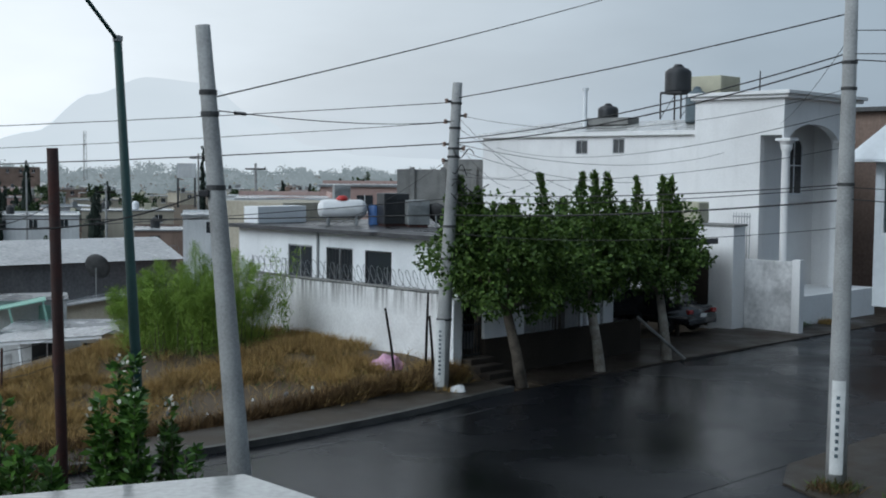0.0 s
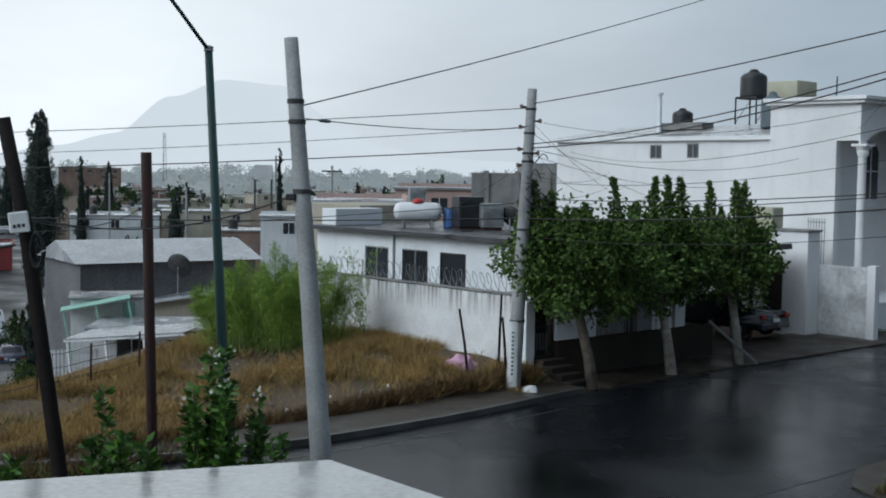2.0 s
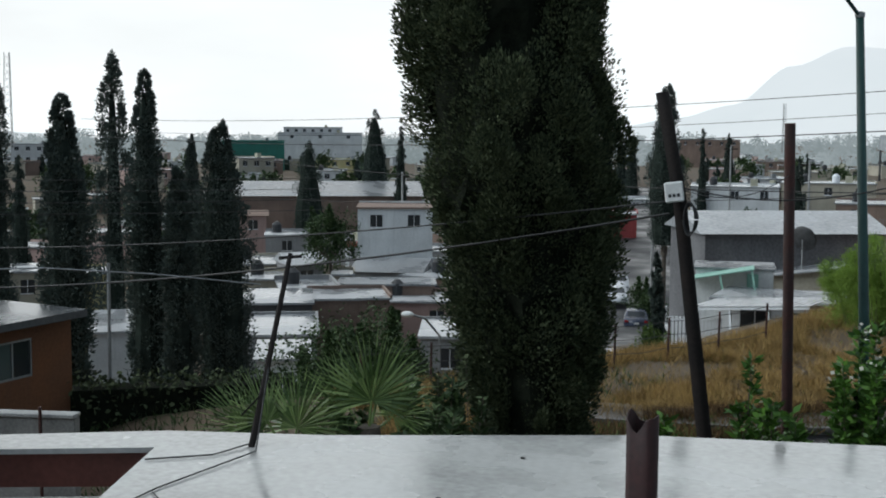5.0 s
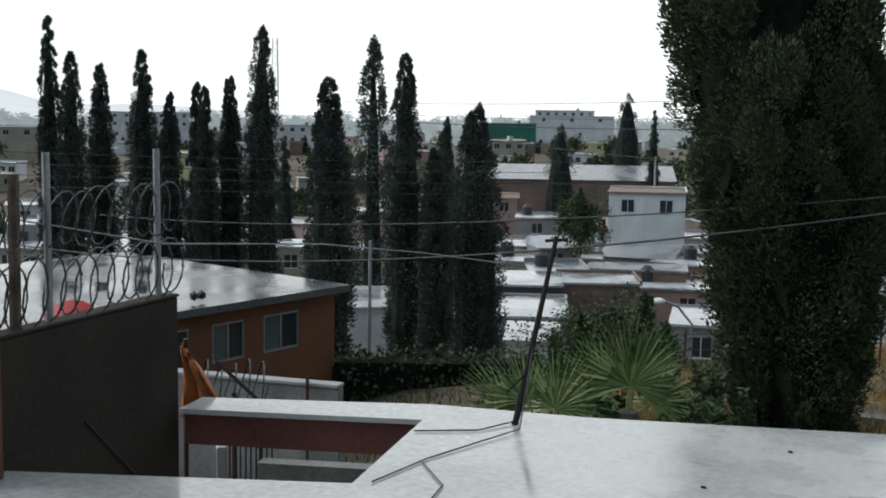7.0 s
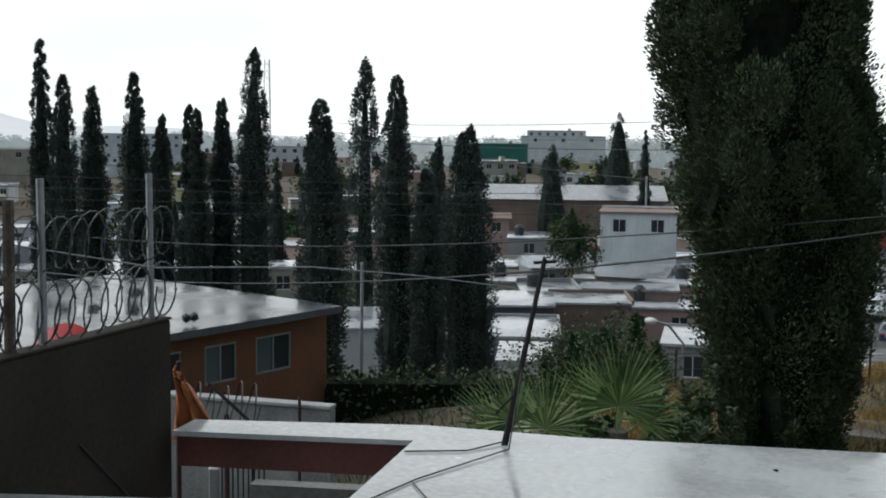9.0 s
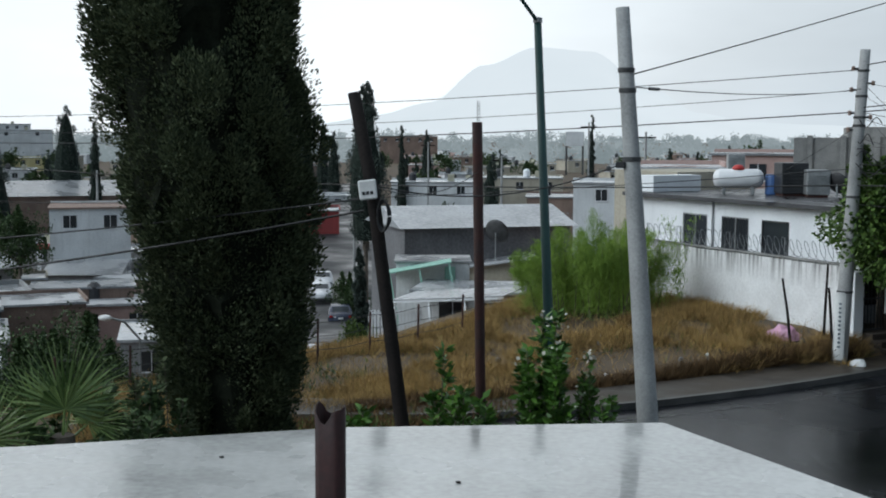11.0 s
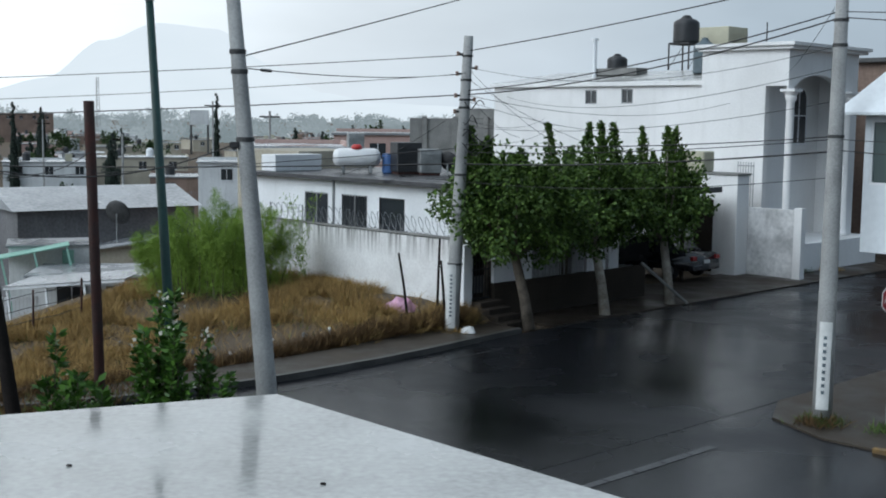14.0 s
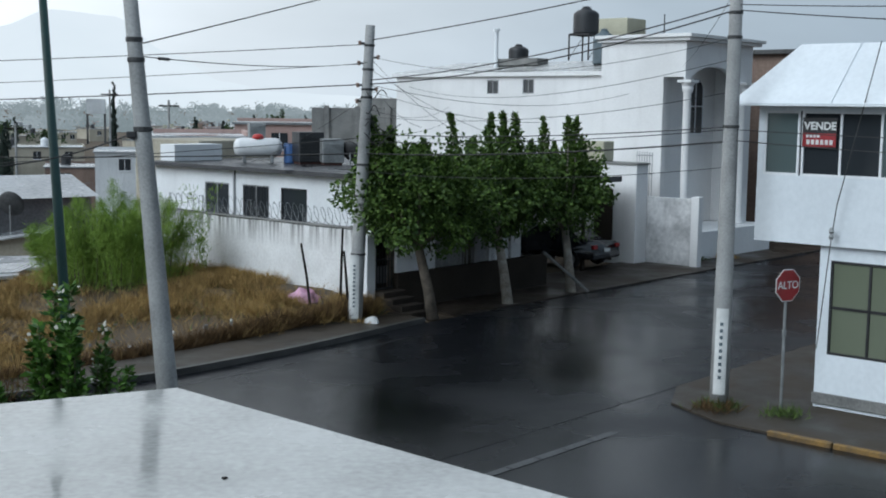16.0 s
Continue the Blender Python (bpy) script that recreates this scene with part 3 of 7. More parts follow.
box("back_wall", (24.4, 38.0, 34.0, 34.2, -0.2, 3.62), M["white"], house)
box("inner_wall", (36.2, 36.4, 27.2, 34.0, -0.2, 3.62), M["white"], house)
bm = bmesh.new()
add_prism(bm, [(24.02, 23.2), (34.9, 23.2), (34.9, 28.4), (36.9, 28.4), (36.9, 34.35), (24.02, 34.35)], 3.62, 3.74)
part("roof", bm, M["eave"], house, "dark wet roof felt edge")
box("drain_pipe", (24.33, 24.40, 29.95, 30.02, 0.4, 3.6), M["alu"], house)
box("roof_parapet", (24.6, 26.6, 33.4, 34.2, 3.745, 4.3), M["white"], house)
box("upper_room", (26.9, 30.5, 35.1, 39.0, 0, 4.35), M["t_beige"], house)

# street fence of the low house: black plinth, white panels, barred gate and steps
fence = thing("street_fence", GRID, "white street fence with black plinth and iron bars", "fence")
box("plinth", (24.25, 31.2, 22.75, 22.93, 0.0, 1.05), M["darkwall"], fence)
box("panel", (24.25, 25.85, 22.78, 22.9, 1.06, 2.15), M["white_clean"], fence)
box("panel", (28.3, 29.85, 22.78, 22.9, 1.06, 2.15), M["white_clean"], fence)
# bars greyed, painting the shade under the trees
for k in range(9):
    box("bar", (26.0 + k * 0.16, 26.03 + k * 0.16, 22.8, 22.83, 1.06, 2.1), M["t_grey"], fence, bevel=0)
for k in range(3):
    box("post", (27.6 + k * 0.8, 27.75 + k * 0.8, 22.78, 22.92, 1.06, 2.2), M["t_grey"], fence, bevel=0)
box("pillar", (23.02, 23.34, 22.72, 23.02, -0.1, 2.2), M["white"], fence, "white plastered gate pillar")
gate = thing("iron_gate", GRID, "black iron barred gate beside a white pillar", "gate")
for k in range(7):
    rod("bar", (23.42 + k * 0.12, 22.88, 0.62), (23.42 + k * 0.12, 22.88, 2.3), 0.014, M["black"], gate, seg=6)
for z in (0.65, 1.45, 2.2):
    box("rail", (23.36, 24.22, 22.86, 22.9, z, z + 0.04), M["black"], gate, bevel=0)
steps = thing("entrance_steps", GRID, "worn dark concrete steps at the gate", "steps")
for k in range(4):
    box("step", (23.4, 24.3, 21.45 + k * 0.33, 21.9 + k * 0.33, 0.0, 0.18 + k * 0.15), M["darkwall"], steps)

# carport with its dark roof
carport = thing("carport", GRID, "dark flat carport roof on posts beside the house", "carport")
box("roof", (34.95, 37.02, 23.9, 28.3, 3.12, 3.26), M["eave"], carport)
box("fascia", (34.93, 37.07, 23.82, 23.896, 3.1, 3.3), M["eave"], carport)
box("post", (35.0, 35.12, 24.0, 24.12, 0.0, 3.116), M["darkwall"], carport)
box("post", (36.8, 36.92, 26.6, 26.72, 0.0, 3.116), M["darkwall"], carport)
box("back_panel", (36.42, 37.9, 30.0, 30.1, 0.0, 3.046), M["darkwall"], carport)

# boundary wall of the lot
bwall = thing("boundary_wall", GRID, "tall white boundary wall streaked with black rain stains", "wall")
bm = bmesh.new()
for k in range(10):
    add_box(bm, 23.2, 23.38, 23.05 + k * 0.9, 23.05 + (k + 1) * 0.9, -1.2, 2.27 + random.uniform(-0.015, 0.015))
part("wall_panel", bm, M["stained"], bwall)
box("coping", (23.17, 23.41, 23.03, 32.08, 2.292, 2.34), M["concrete_dark"], bwall)
for k, v in enumerate((23.4, 25.6, 27.9, 30.2, 31.9)):
    rod("wire_post", (23.3, v, 2.3), (23.3, v, 2.85), 0.015, M["wire"], bwall, seg=6)
razor_coil("razor_wire", uv(23.3, 23.2, 2.34), uv(23.3, 31.9, 2.34), 0.25, 30, M["wire"], "galvanised razor wire coil along the boundary wall top")


# rooftop things of the low house
def gas_tank(m):
    ob = thing("gas_tank", m, "white cylindrical gas tank with red valve cover on a roof", "gas tank")
    bm = bmesh.new()
    add_lathe(bm, [(0.02, -0.80), (0.16, -0.78), (0.27, -0.70), (0.31, -0.58), (0.31, 0.58), (0.27, 0.70), (0.16, 0.78), (0.02, 0.80)], 20)
    body = part("tank_body", bm, M["gas"], ob, smooth=True)
    body.matrix_basis = pose(0, 0, 0.52, 0, 90, 0)
    for x in (-0.45, 0.45):
        box("foot", (x - 0.05, x + 0.05, -0.2, 0.2, 0, 0.26), M["galv"], ob)
    bm = bmesh.new()
    add_lathe(bm, [(0.20, 0), (0.19, 0.08), (0.12, 0.15), (0.05, 0.16)], 14, (0, 0, 0.80))
    part("valve_cover", bm, M["red"], ob, "red domed valve cover", True)
    box("name_band", (-0.35, 0.35, -0.318, -0.30, 0.50, 0.56), M["signwhite"], ob, bevel=0)
    return ob


gas_tank(pose(-3.4, 40.4, 3.745, 0, 0, 8))


def cylinder_tank(m, mat, r, h, label):
    ob = thing("water_tank", m, label, "water tank")
    bm = bmesh.new()
    prof = [(r * 0.97, 0)]
    for k in range(6):
        prof += [(r, h * (0.06 + k * 0.12)), (r * 0.965, h * (0.12 + k * 0.12))]
    prof += [(r * 0.98, h * 0.78), (r * 0.72, h * 0.9), (r * 0.42, h * 0.95), (r * 0.40, h * 1.0), (r * 0.05, h * 1.02)]
    add_lathe(bm, prof, 20)
    part("tank_body", bm, mat, ob, smooth=True)
    bm = bmesh.new()
    add_lathe(bm, [(r * 0.3, h), (r * 0.3, h * 1.06), (r * 0.02, h * 1.09)], 12)
    part("lid", bm, mat, ob)
    return ob


def stand(m, w, h, label):
    ob = thing("tank_stand", m, label, "stand")
    for sx in (-1, 1):
        for sy in (-1, 1):
            box("leg", (sx * w - 0.025, sx * w + 0.025, sy * w - 0.025, sy * w + 0.025, 0, h), M["black"], ob, bevel=0)
    for s in (-1, 1):
        box("rail", (-w, w, s * w - 0.02, s * w + 0.02, h - 0.06, h), M["black"], ob, bevel=0)
        box("rail", (s * w - 0.02, s * w + 0.02, -w, w, h - 0.06, h), M["black"], ob, bevel=0)
        rod("brace", (-w, s * w, 0.05), (w, s * w, h - 0.08), 0.014, M["black"], ob, seg=5)
    box("deck", (-w, w, -w, w, h, h + 0.03), M["black"], ob, bevel=0)
    return ob


def cooler(m, mat, w, h, label):
    """A louvred evaporative cooler."""
    ob = thing("air_cooler", m, label, "air cooler")
    box("cabinet", (-w / 2, w / 2, -w / 2, w / 2, 0.08, h), mat, ob, bevel=0.02)
    box("base_frame", (-w / 2 + 0.05, w / 2 - 0.05, -w / 2 + 0.05, w / 2 - 0.05, 0, 0.078), M["rust"], ob, bevel=0)
    for s in (-1, 1):
        for k in range(7):
            z = 0.2 + k * (h - 0.3) / 7
            box("louvre", (-w / 2 + 0.06, w / 2 - 0.06, s * (w / 2 + 0.002), s * (w / 2 + 0.03), z, z + 0.03), mat, ob, bevel=0)
    return ob


cooler(pose(-1.75, 40.2, 3.745, 0, 0, 20), M["plastic_black"], 0.85, 1.05, "dark louvred air cooler on the low roof")
cooler(pose(-0.95, 39.6, 3.745, 0, 0, 10), M["galv"], 0.7, 0.85, "grey metal air cooler on the low roof")
ob = thing("blue_drum", pose(-2.35, 40.6, 3.745), "faded blue plastic drum on the low roof", "drum")
bm = bmesh.new()
add_lathe(bm, [(0.2, 0), (0.22, 0.05), (0.22, 0.6), (0.2, 0.66), (0.03, 0.67)], 14)
part("drum_body", bm, material("blue_plastic", (0.04, 0.10, 0.26), (0.08, 0.17, 0.38), 0.5), ob, smooth=True)


def dish(m, r, mat, label, face=(0, 0), drop=0.0):
    ob = thing("satellite_dish", m, label, "satellite dish")
    bm = bmesh.new()
    prof = [(r * k / 6, r * 0.28 * (k / 6) ** 2) for k in range(7)]
    add_lathe(bm, prof + [(r * 0.99, r * 0.29)], 24)
    bowl = part("bowl", bm, mat, ob, smooth=True)
    bowl.matrix_basis = pose(0, 0, r * 1.15, face[0], 0, face[1])
    rod("mast", (0, 0, -drop), (0, 0, r * 1.15), 0.03, M["galv"], ob)
    arm = rod("feed_arm", (0, 0, 0.02), (0, 0, r * 0.8), 0.014, M["black"], bowl, seg=5)
    return ob


dish(pose(-0.35, 39.3, 3.745), 0.36, M["black"], "small dark satellite dish on the low roof", (68, 150))

# the tall white house with two small windows and an arched porch
tall = thing("tall_white_house", GRID, "tall white two-storey house with small windows and arched porch", "house")
small = [(32.77, 33.41, 6.28, 6.88), (30.86, 31.47, 6.30, 6.92)]
wall_with_holes("side_wall", "x", 41.0, 0.25, 27.0, 38.8, -0.2, 7.02, small, M["white_house"], tall)
for a0, a1, z0, z1 in small:
    window("window", tall, "x", 41.0, a0, a1, z0, z1, -1, 2, 1)
box("roof_band", (40.82, 41.3, 26.9, 38.95, 7.02, 7.2), M["white_house"], tall)
bm = bmesh.new()
vs = [bm.verts.new(p) for p in ((40.84, 26.92, 7.205), (40.84, 38.93, 7.205), (43.6, 37.2, 7.75), (43.6, 26.92, 7.75), (40.84, 26.92, 7.15), (40.84, 38.93, 7.15), (43.6, 37.2, 7.15), (43.6, 26.92, 7.15))]
for f in ((0, 3, 2, 1), (0, 1, 5, 4), (1, 2, 6, 5), (2, 3, 7, 6), (3, 0, 4, 7)):
    bm.faces.new([vs[i] for i in f])
bmesh.ops.recalc_face_normals(bm, faces=bm.faces)
part("roof_slope", bm, M["roofcoat"], tall, "white coated sloping roof")
box("roof_slab", (43.6, 52, 26.9, 37.2, 7.3, 7.72), M["roofcoat"], tall)
box("back_wall", (41.25, 52, 38.6, 38.8, -0.2, 7.1), M["white_house"], tall)
# porch wing: side face with a tall recess, front face with an arch between columns
wall_with_holes("wing_side_wall", "x", 40.7, 0.3, 23.5, 27.3, -0.2, 8.3, [(23.56, 24.45, 1.15, 6.95)], M["white_house"], tall)
bm = bmesh.new()
x0, x1, zt = 40.98, 44.9, 6.55
seg = 18
prev = None
for k in range(seg + 1):
    a = math.pi * k / seg
    px, pz = (x0 + x1) / 2 - (x1 - x0) / 2 * math.cos(a), zt + 0.85 * math.sin(a)
    cur = [bm.verts.new((px, y, z)) for y, z in ((23.5, pz), (23.8, pz), (23.8, 8.3), (23.5, 8.3))]
    if prev:
        for i in range(4):
            bm.faces.new((prev[i], cur[i], cur[(i + 1) % 4], prev[(i + 1) % 4]))
    prev = cur
add_box(bm, x1, 46.0, 23.5, 23.8, -0.2, 8.3)
bmesh.ops.recalc_face_normals(bm, faces=bm.faces)
part("arched_front", bm, M["white_house"], tall)
box("wing_far_wall", (45.7, 46.0, 23.8, 27.3, -0.2, 8.29), M["white_house"], tall)
wall_with_holes("porch_inner_wall", "y", 25.0, 0.2, 41.0, 45.7, -0.2, 8.3, [(43.6, 44.82, 4.73, 7.0)], M["white_house"], tall)
window("window", tall, "y", 25.0, 43.6, 44.82, 4.73, 7.0, -1, 2, 2, None, M["white_clean"])
bm = bmesh.new()
prev = None
for k in range(13):
    a = math.pi * k / 12
    px, pz = 44.21 - 0.61 * math.cos(a), 6.38 + 0.61 * math.sin(a)
    cur = [bm.verts.new((px, y, z)) for y, z in ((25.0, pz), (25.05, pz), (25.05, 7.0), (25.0, 7.0))]
    if prev:
        for i in range(4):
            bm.faces.new((prev[i], cur[i], cur[(i + 1) % 4], prev[(i + 1) % 4]))
    prev = cur
bmesh.ops.recalc_face_normals(bm, faces=bm.faces)
part("arch_infill", bm, M["white_house"], tall)
box("porch_sill", (43.35, 45.05, 24.78, 24.998, 4.5, 4.68), M["white_house"], tall)
box("sill_corbel", (43.5, 44.9, 24.86, 24.998, 4.36, 4.497), M["white_house"], tall)
box("porch_floor", (40.4, 46.4, 22.6, 24.998, -0.1, 1.12), M["white_house"], tall)
box("cornice", (40.5, 46.3, 23.25, 27.4, 8.3, 8.42), M["white_house"], tall)
box("cornice_top", (40.38, 46.42, 23.13, 27.45, 8.424, 8.56), M["white_house"], tall)
for u in (40.75, 45.1):
    col = thing("porch_column", GRID @ pose(u, 23.4, 1.125), "white round porch column with carved capital", "column", "porch columns")
    bm = bmesh.new()
    add_lathe(bm, [(0.21, 0), (0.21, 0.12), (0.17, 0.16), (0.15, 0.3), (0.135, 5.2), (0.17, 5.26)], 18)
    part("shaft", bm, M["white_house"], col, smooth=True)
    bm = bmesh.new()
    add_lathe(bm, [(0.19, 5.262), (0.22, 5.4), (0.20, 5.45), (0.29, 5.6)], 14)
    add_box(bm, -0.3, 0.3, -0.3, 0.3, 5.605, 5.7)
    part("capital", bm, M["white_house"], col)
box("meter_box", (40.62, 40.698, 25.1, 25.4, 1.9, 2.2), M["t_grey"], tall)

ob = thing("roof_railing", GRID @ pose(42.2, 27.5, 7.45), "short black iron railing on the roof", "railing")
for k in range(6):
    rod("bar", (0, k * 0.13, 0), (0, k * 0.13, 0.9), 0.018, M["black"], ob, seg=5)
for z in (0.05, 0.86):
    box("rail", (-0.02, 0.02, -0.03, 0.69, z, z + 0.04), M["black"], ob, bevel=0)
stand(GRID @ pose(43.0, 29.7, 7.725), 0.5, 1.1, "dark steel stand under a water tank")
cylinder_tank(GRID @ pose(43.0, 29.7, 8.86), M["plastic_black"], 0.55, 1.05, "black plastic water tank on a dark stand")
cylinder_tank(GRID @ pose(42.6, 28.5, 7.55), M["plastic_blue"], 0.46, 1.35, "faded blue-grey water tank on the roof")
cooler(GRID @ pose(45.6, 29.6, 7.72), M["beige"], 1.5, 1.9, "beige boxy air cooler on the roof")
cylinder_tank(GRID @ pose(42.9, 33.2, 7.64), M["plastic_black"], 0.45, 0.8, "black water tank top behind the roof edge")
ob = thing("roof_box", GRID @ pose(42.7, 32.9, 7.55), "grey low tank housing on the roof", "tank housing")
box("housing", (-0.4, 0.4, -1.2, 1.2, 0, 0.3), M["concrete_dark"], ob)
ob = thing("vent_pipe", GRID @ pose(42.2, 33.9, 7.3), "slim white vent pipe with cap on the roof", "pipe")
rod("pipe", (0, 0, 0), (0, 0, 1.75), 0.09, M["white_clean"], ob, seg=10)
rod("cap", (0, 0, 1.75), (0, 0, 1.85), 0.15, M["white_clean"], ob, seg=10)
ob = thing("roof_mast", GRID @ pose(45.0, 27.1, 8.4), "thin dark antenna mast on the roof", "antenna")
rod("mast", (0, 0, 0), (0, 0, 1.3), 0.03, M["black"], ob, seg=6)

# garden walls before the tall house
ob = thing("garden_wall", GRID, "patched grey garden wall with white end pillar", "wall")
box("wall_panel", (38.8, 39.0, 21.95, 24.25, -0.1, 2.5), M["greywall"], ob)
box("end_pillar", (38.74, 39.06, 21.62, 21.93, -0.1, 2.58), M["white_house"], ob)
ob = thing("side_wing", GRID, "white flat-roofed side wing", "house")
box("wall_panel", (38.0, 38.78, 23.8, 27.6, -0.1, 3.66), M["white_house"], ob)
box("door", (37.955, 37.997, 24.78, 25.6, 0.1, 2.75), M["darkwall"], ob)
box("roof_edge", (37.94, 38.84, 23.74, 27.7, 3.664, 3.74), M["concrete_dark"], ob)
bars = thing("grille", GRID, "white iron grille above the garden wall", "grille")
for k in range(7):
    rod("bar", (38.9, 23.72 + k * 0.11, 2.5), (38.9, 23.72 + k * 0.11, 4.14), 0.015, M["alu"], bars, seg=5)
box("rail", (38.88, 38.92, 23.70, 24.40, 3.3, 3.34), M["alu"], bars, bevel=0)
box("rail", (38.88, 38.92, 23.70, 24.40, 3.98, 4.02), M["alu"], bars, bevel=0)
ob = thing("rusty_tank", GRID @ pose(38.4, 25.8, 3.745), "beige rust-stained box tank", "tank")
box("tank_body", (-0.35, 0.35, -0.5, 0.5, 0, 0.75), M["beige"], ob, bevel=0.04)

# brick house beyond the porch, and the block behind the low house
ob = thing("brick_house", GRID, "dark brown brick house further along the street", "house")
box("wall", (52, 60, 21.5, 30, -0.2, 8.3), M["t_brown"], ob)
box("roof", (51.6, 60.4, 21.0, 30.4, 8.304, 8.5), M["t_dark"], ob)
for k in range(3):
    window("window", ob, "y", 21.5, 53.0 + k * 2.2, 54.0 + k * 2.2, 4.5, 6.0, -1, 2, 1, depth=-0.02)
ob = thing("block_house", pose(-0.3, 60, 0, 0, 0, 2), "raw grey concrete block house with flat parapet", "house")
box("wall", (-2.2, 2.2, 0, 6, -1, 5.6), M["concrete_dark"], ob)
box("parapet", (0.2, 2.25, -0.05, 6.05, 5.604, 6.1), M["concrete_dark"], ob)
for k in range(3):
    box("column", (-1.6 + k * 1.5, -1.35 + k * 1.5, -0.12, -0.002, -1, 5.7), M["concrete_dark"], ob)


# ---- the corner house with the window band ----
corner = thing("corner_house", GRID, "white corner house with overhanging upper floor and sloping white roof", "house")
wall_with_holes("ground_wall", "x", 21.9, 0.25, -2.0, 9.5, -0.1, 3.15, [(7.0, 9.28, 1.07, 2.87)], M["rwhite"], corner)
box("street_wall", (22.15, 32, 9.25, 9.5, -0.1, 3.15), M["rwhite"], corner)
box("plinth", (21.84, 21.898, -2.0, 9.52, 0.1, 0.32), M["concrete_dark"], corner)
window("shop_window", corner, "x", 21.9, 7.0, 9.28, 1.07, 2.87, -1, 3, 2, M["glass_yellow"], M["black"])
wall_with_holes("upper_wall", "x", 21.75, 0.2, -2.0, 10.8, 3.153, 5.75, [(-1.8, 10.68, 4.44, 5.66)], M["rwhite"], corner)
wall_with_holes("upper_street_wall", "y", 10.6, 0.2, 21.95, 32, 3.153, 5.75, [(22.1, 31, 4.44, 5.66)], M["rwhite"], corner)
box("upper_floor", (21.95, 32, -2.0, 10.6, 3.153, 3.4), M["rwhite"], corner)
window("window_band", corner, "x", 21.75, 6.1, 9.92, 4.44, 5.66, -1, 5, 1, [M["glass"], M["glass"], M["glass_pale"], M["glass"], M["glass"]], M["white_clean"])
window("window_band", corner, "x", 21.75, 9.96, 10.68, 4.44, 5.66, -1, 1, 1, M["glass_pale"], M["white_clean"])
window("window_band", corner, "x", 21.75, -1.8, 6.06, 4.44, 5.66, -1, 8, 1, M["glass"], M["white_clean"])
window("window_band", corner, "y", 10.8, 22.1, 31, 4.44, 5.66, 1, 8, 1, M["glass_pale"], M["white_clean"])
bm = bmesh.new()
vs = [bm.verts.new(p) for p in ((21.35, 11.22, 5.8), (21.35, -2.4, 5.8), (22.5, -2.4, 6.95), (22.5, 10.35, 6.95), (32, 11.22, 5.8), (32, 10.35, 6.95), (21.35, 11.22, 5.75), (21.35, -2.4, 5.75), (32, 11.22, 5.75), (32, -2.4, 5.75), (32, -2.4, 6.95))]
for f in ((0, 1, 2, 3), (0, 3, 5, 4), (3, 2, 10, 5), (6, 7, 1, 0), (6, 0, 4, 8), (6, 8, 9, 7), (1, 7, 9, 10, 2)):
    bm.faces.new([vs[i] for i in f])
bmesh.ops.recalc_face_normals(bm, faces=bm.faces)
roof = part("roof", bm, M["rwhite"], corner, "white painted sloping roof")
for k in range(4):
    v = 9.2 - k * 2.6
    add = bmesh.new()
    add_tube(add, [(21.36, v, 5.82), (22.5, v - 0.05, 6.96)], 0.012, 4)
    part("seam", add, M["rwhite"], roof)

sign = thing("sale_sign", GRID @ pose(21.70, 9.55, 5.27), "black and red for-sale sign behind the window", "sign")
box("board", (0.0, 0.012, -0.34, 0.33, -0.28, 0.27), M["black"], sign, bevel=0)
box("red_field", (-0.004, 0.0, -0.33, 0.32, -0.27, -0.02), M["redsign"], sign, bevel=0)


def lettering(name, text, size, mat, parent, m, bold=0.0):
    cu = bpy.data.curves.new(name, "FONT")
    cu.body, cu.size, cu.align_x, cu.align_y, cu.offset, cu.extrude = text, size, "CENTER", "CENTER", bold, 0.002
    tmp = bpy.data.objects.new(name, cu)
    scene.collection.objects.link(tmp)
    me = bpy.data.meshes.new_from_object(tmp.evaluated_get(bpy.context.evaluated_depsgraph_get()))
    bpy.data.objects.remove(tmp)
    me.materials.clear()
    ob = part(name, me, mat, parent)
    ob.matrix_basis = m
    return ob


FACE = pose(0, 0, 0, 90, 0, -90)  # lettering that faces along -x
lettering("lettering", "VENDE", 0.2, M["signwhite"], sign, pose(-0.01, -0.02, 0.11) @ FACE, 0.006)
for k in range(6):
    box("bar", (-0.010, -0.005, 0.18 - k * 0.09, 0.24 - k * 0.09, -0.23, -0.14), M["signwhite"], sign, bevel=0)
for k in range(4):
    box("bar", (-0.010, -0.005, 0.2 - k * 0.07, 0.25 - k * 0.07, -0.1, -0.05), M["signwhite"], sign, bevel=0)

ob = thing("insulator_cable", GRID, "thin stay cable with an insulator before the corner house", "cable")
bm = bmesh.new()
add_tube(bm, [(21.3, 8.3, 6.9), (21.5, 9.05, 3.95), (21.55, 9.15, 3.3), (21.7, 9.4, 1.2)], 0.012, 4)
part("cable", bm, M["wire_dark"], ob)
bm = bmesh.new()
add_lathe(bm, [(0.03, 0), (0.055, 0.05), (0.03, 0.1), (0.055, 0.15), (0.03, 0.22)], 8, (21.55, 9.15, 3.3))
part("insulator", bm, M["galv"], ob)

stop = thing("stop_sign", pose(7.93, 21.62, 0.1), "red octagonal stop sign on a steel post", "stop sign")
rod("post", (0, 0, 0), (0, 0, 2.62), 0.03, M["galv"], stop, seg=8)
bm = bmesh.new()
bmesh.ops.create_cone(bm, cap_ends=True, segments=8, radius1=0.325, radius2=0.325, depth=0.008, matrix=pose(0, 0, 0, 0, 0, 22.5))
plate = part("plate", bm, M["signwhite"], stop, "white rimmed red octagon")
plate.matrix_basis = pose(0.01, -0.05, 2.36, 90, 0, 26)
bm = bmesh.new()
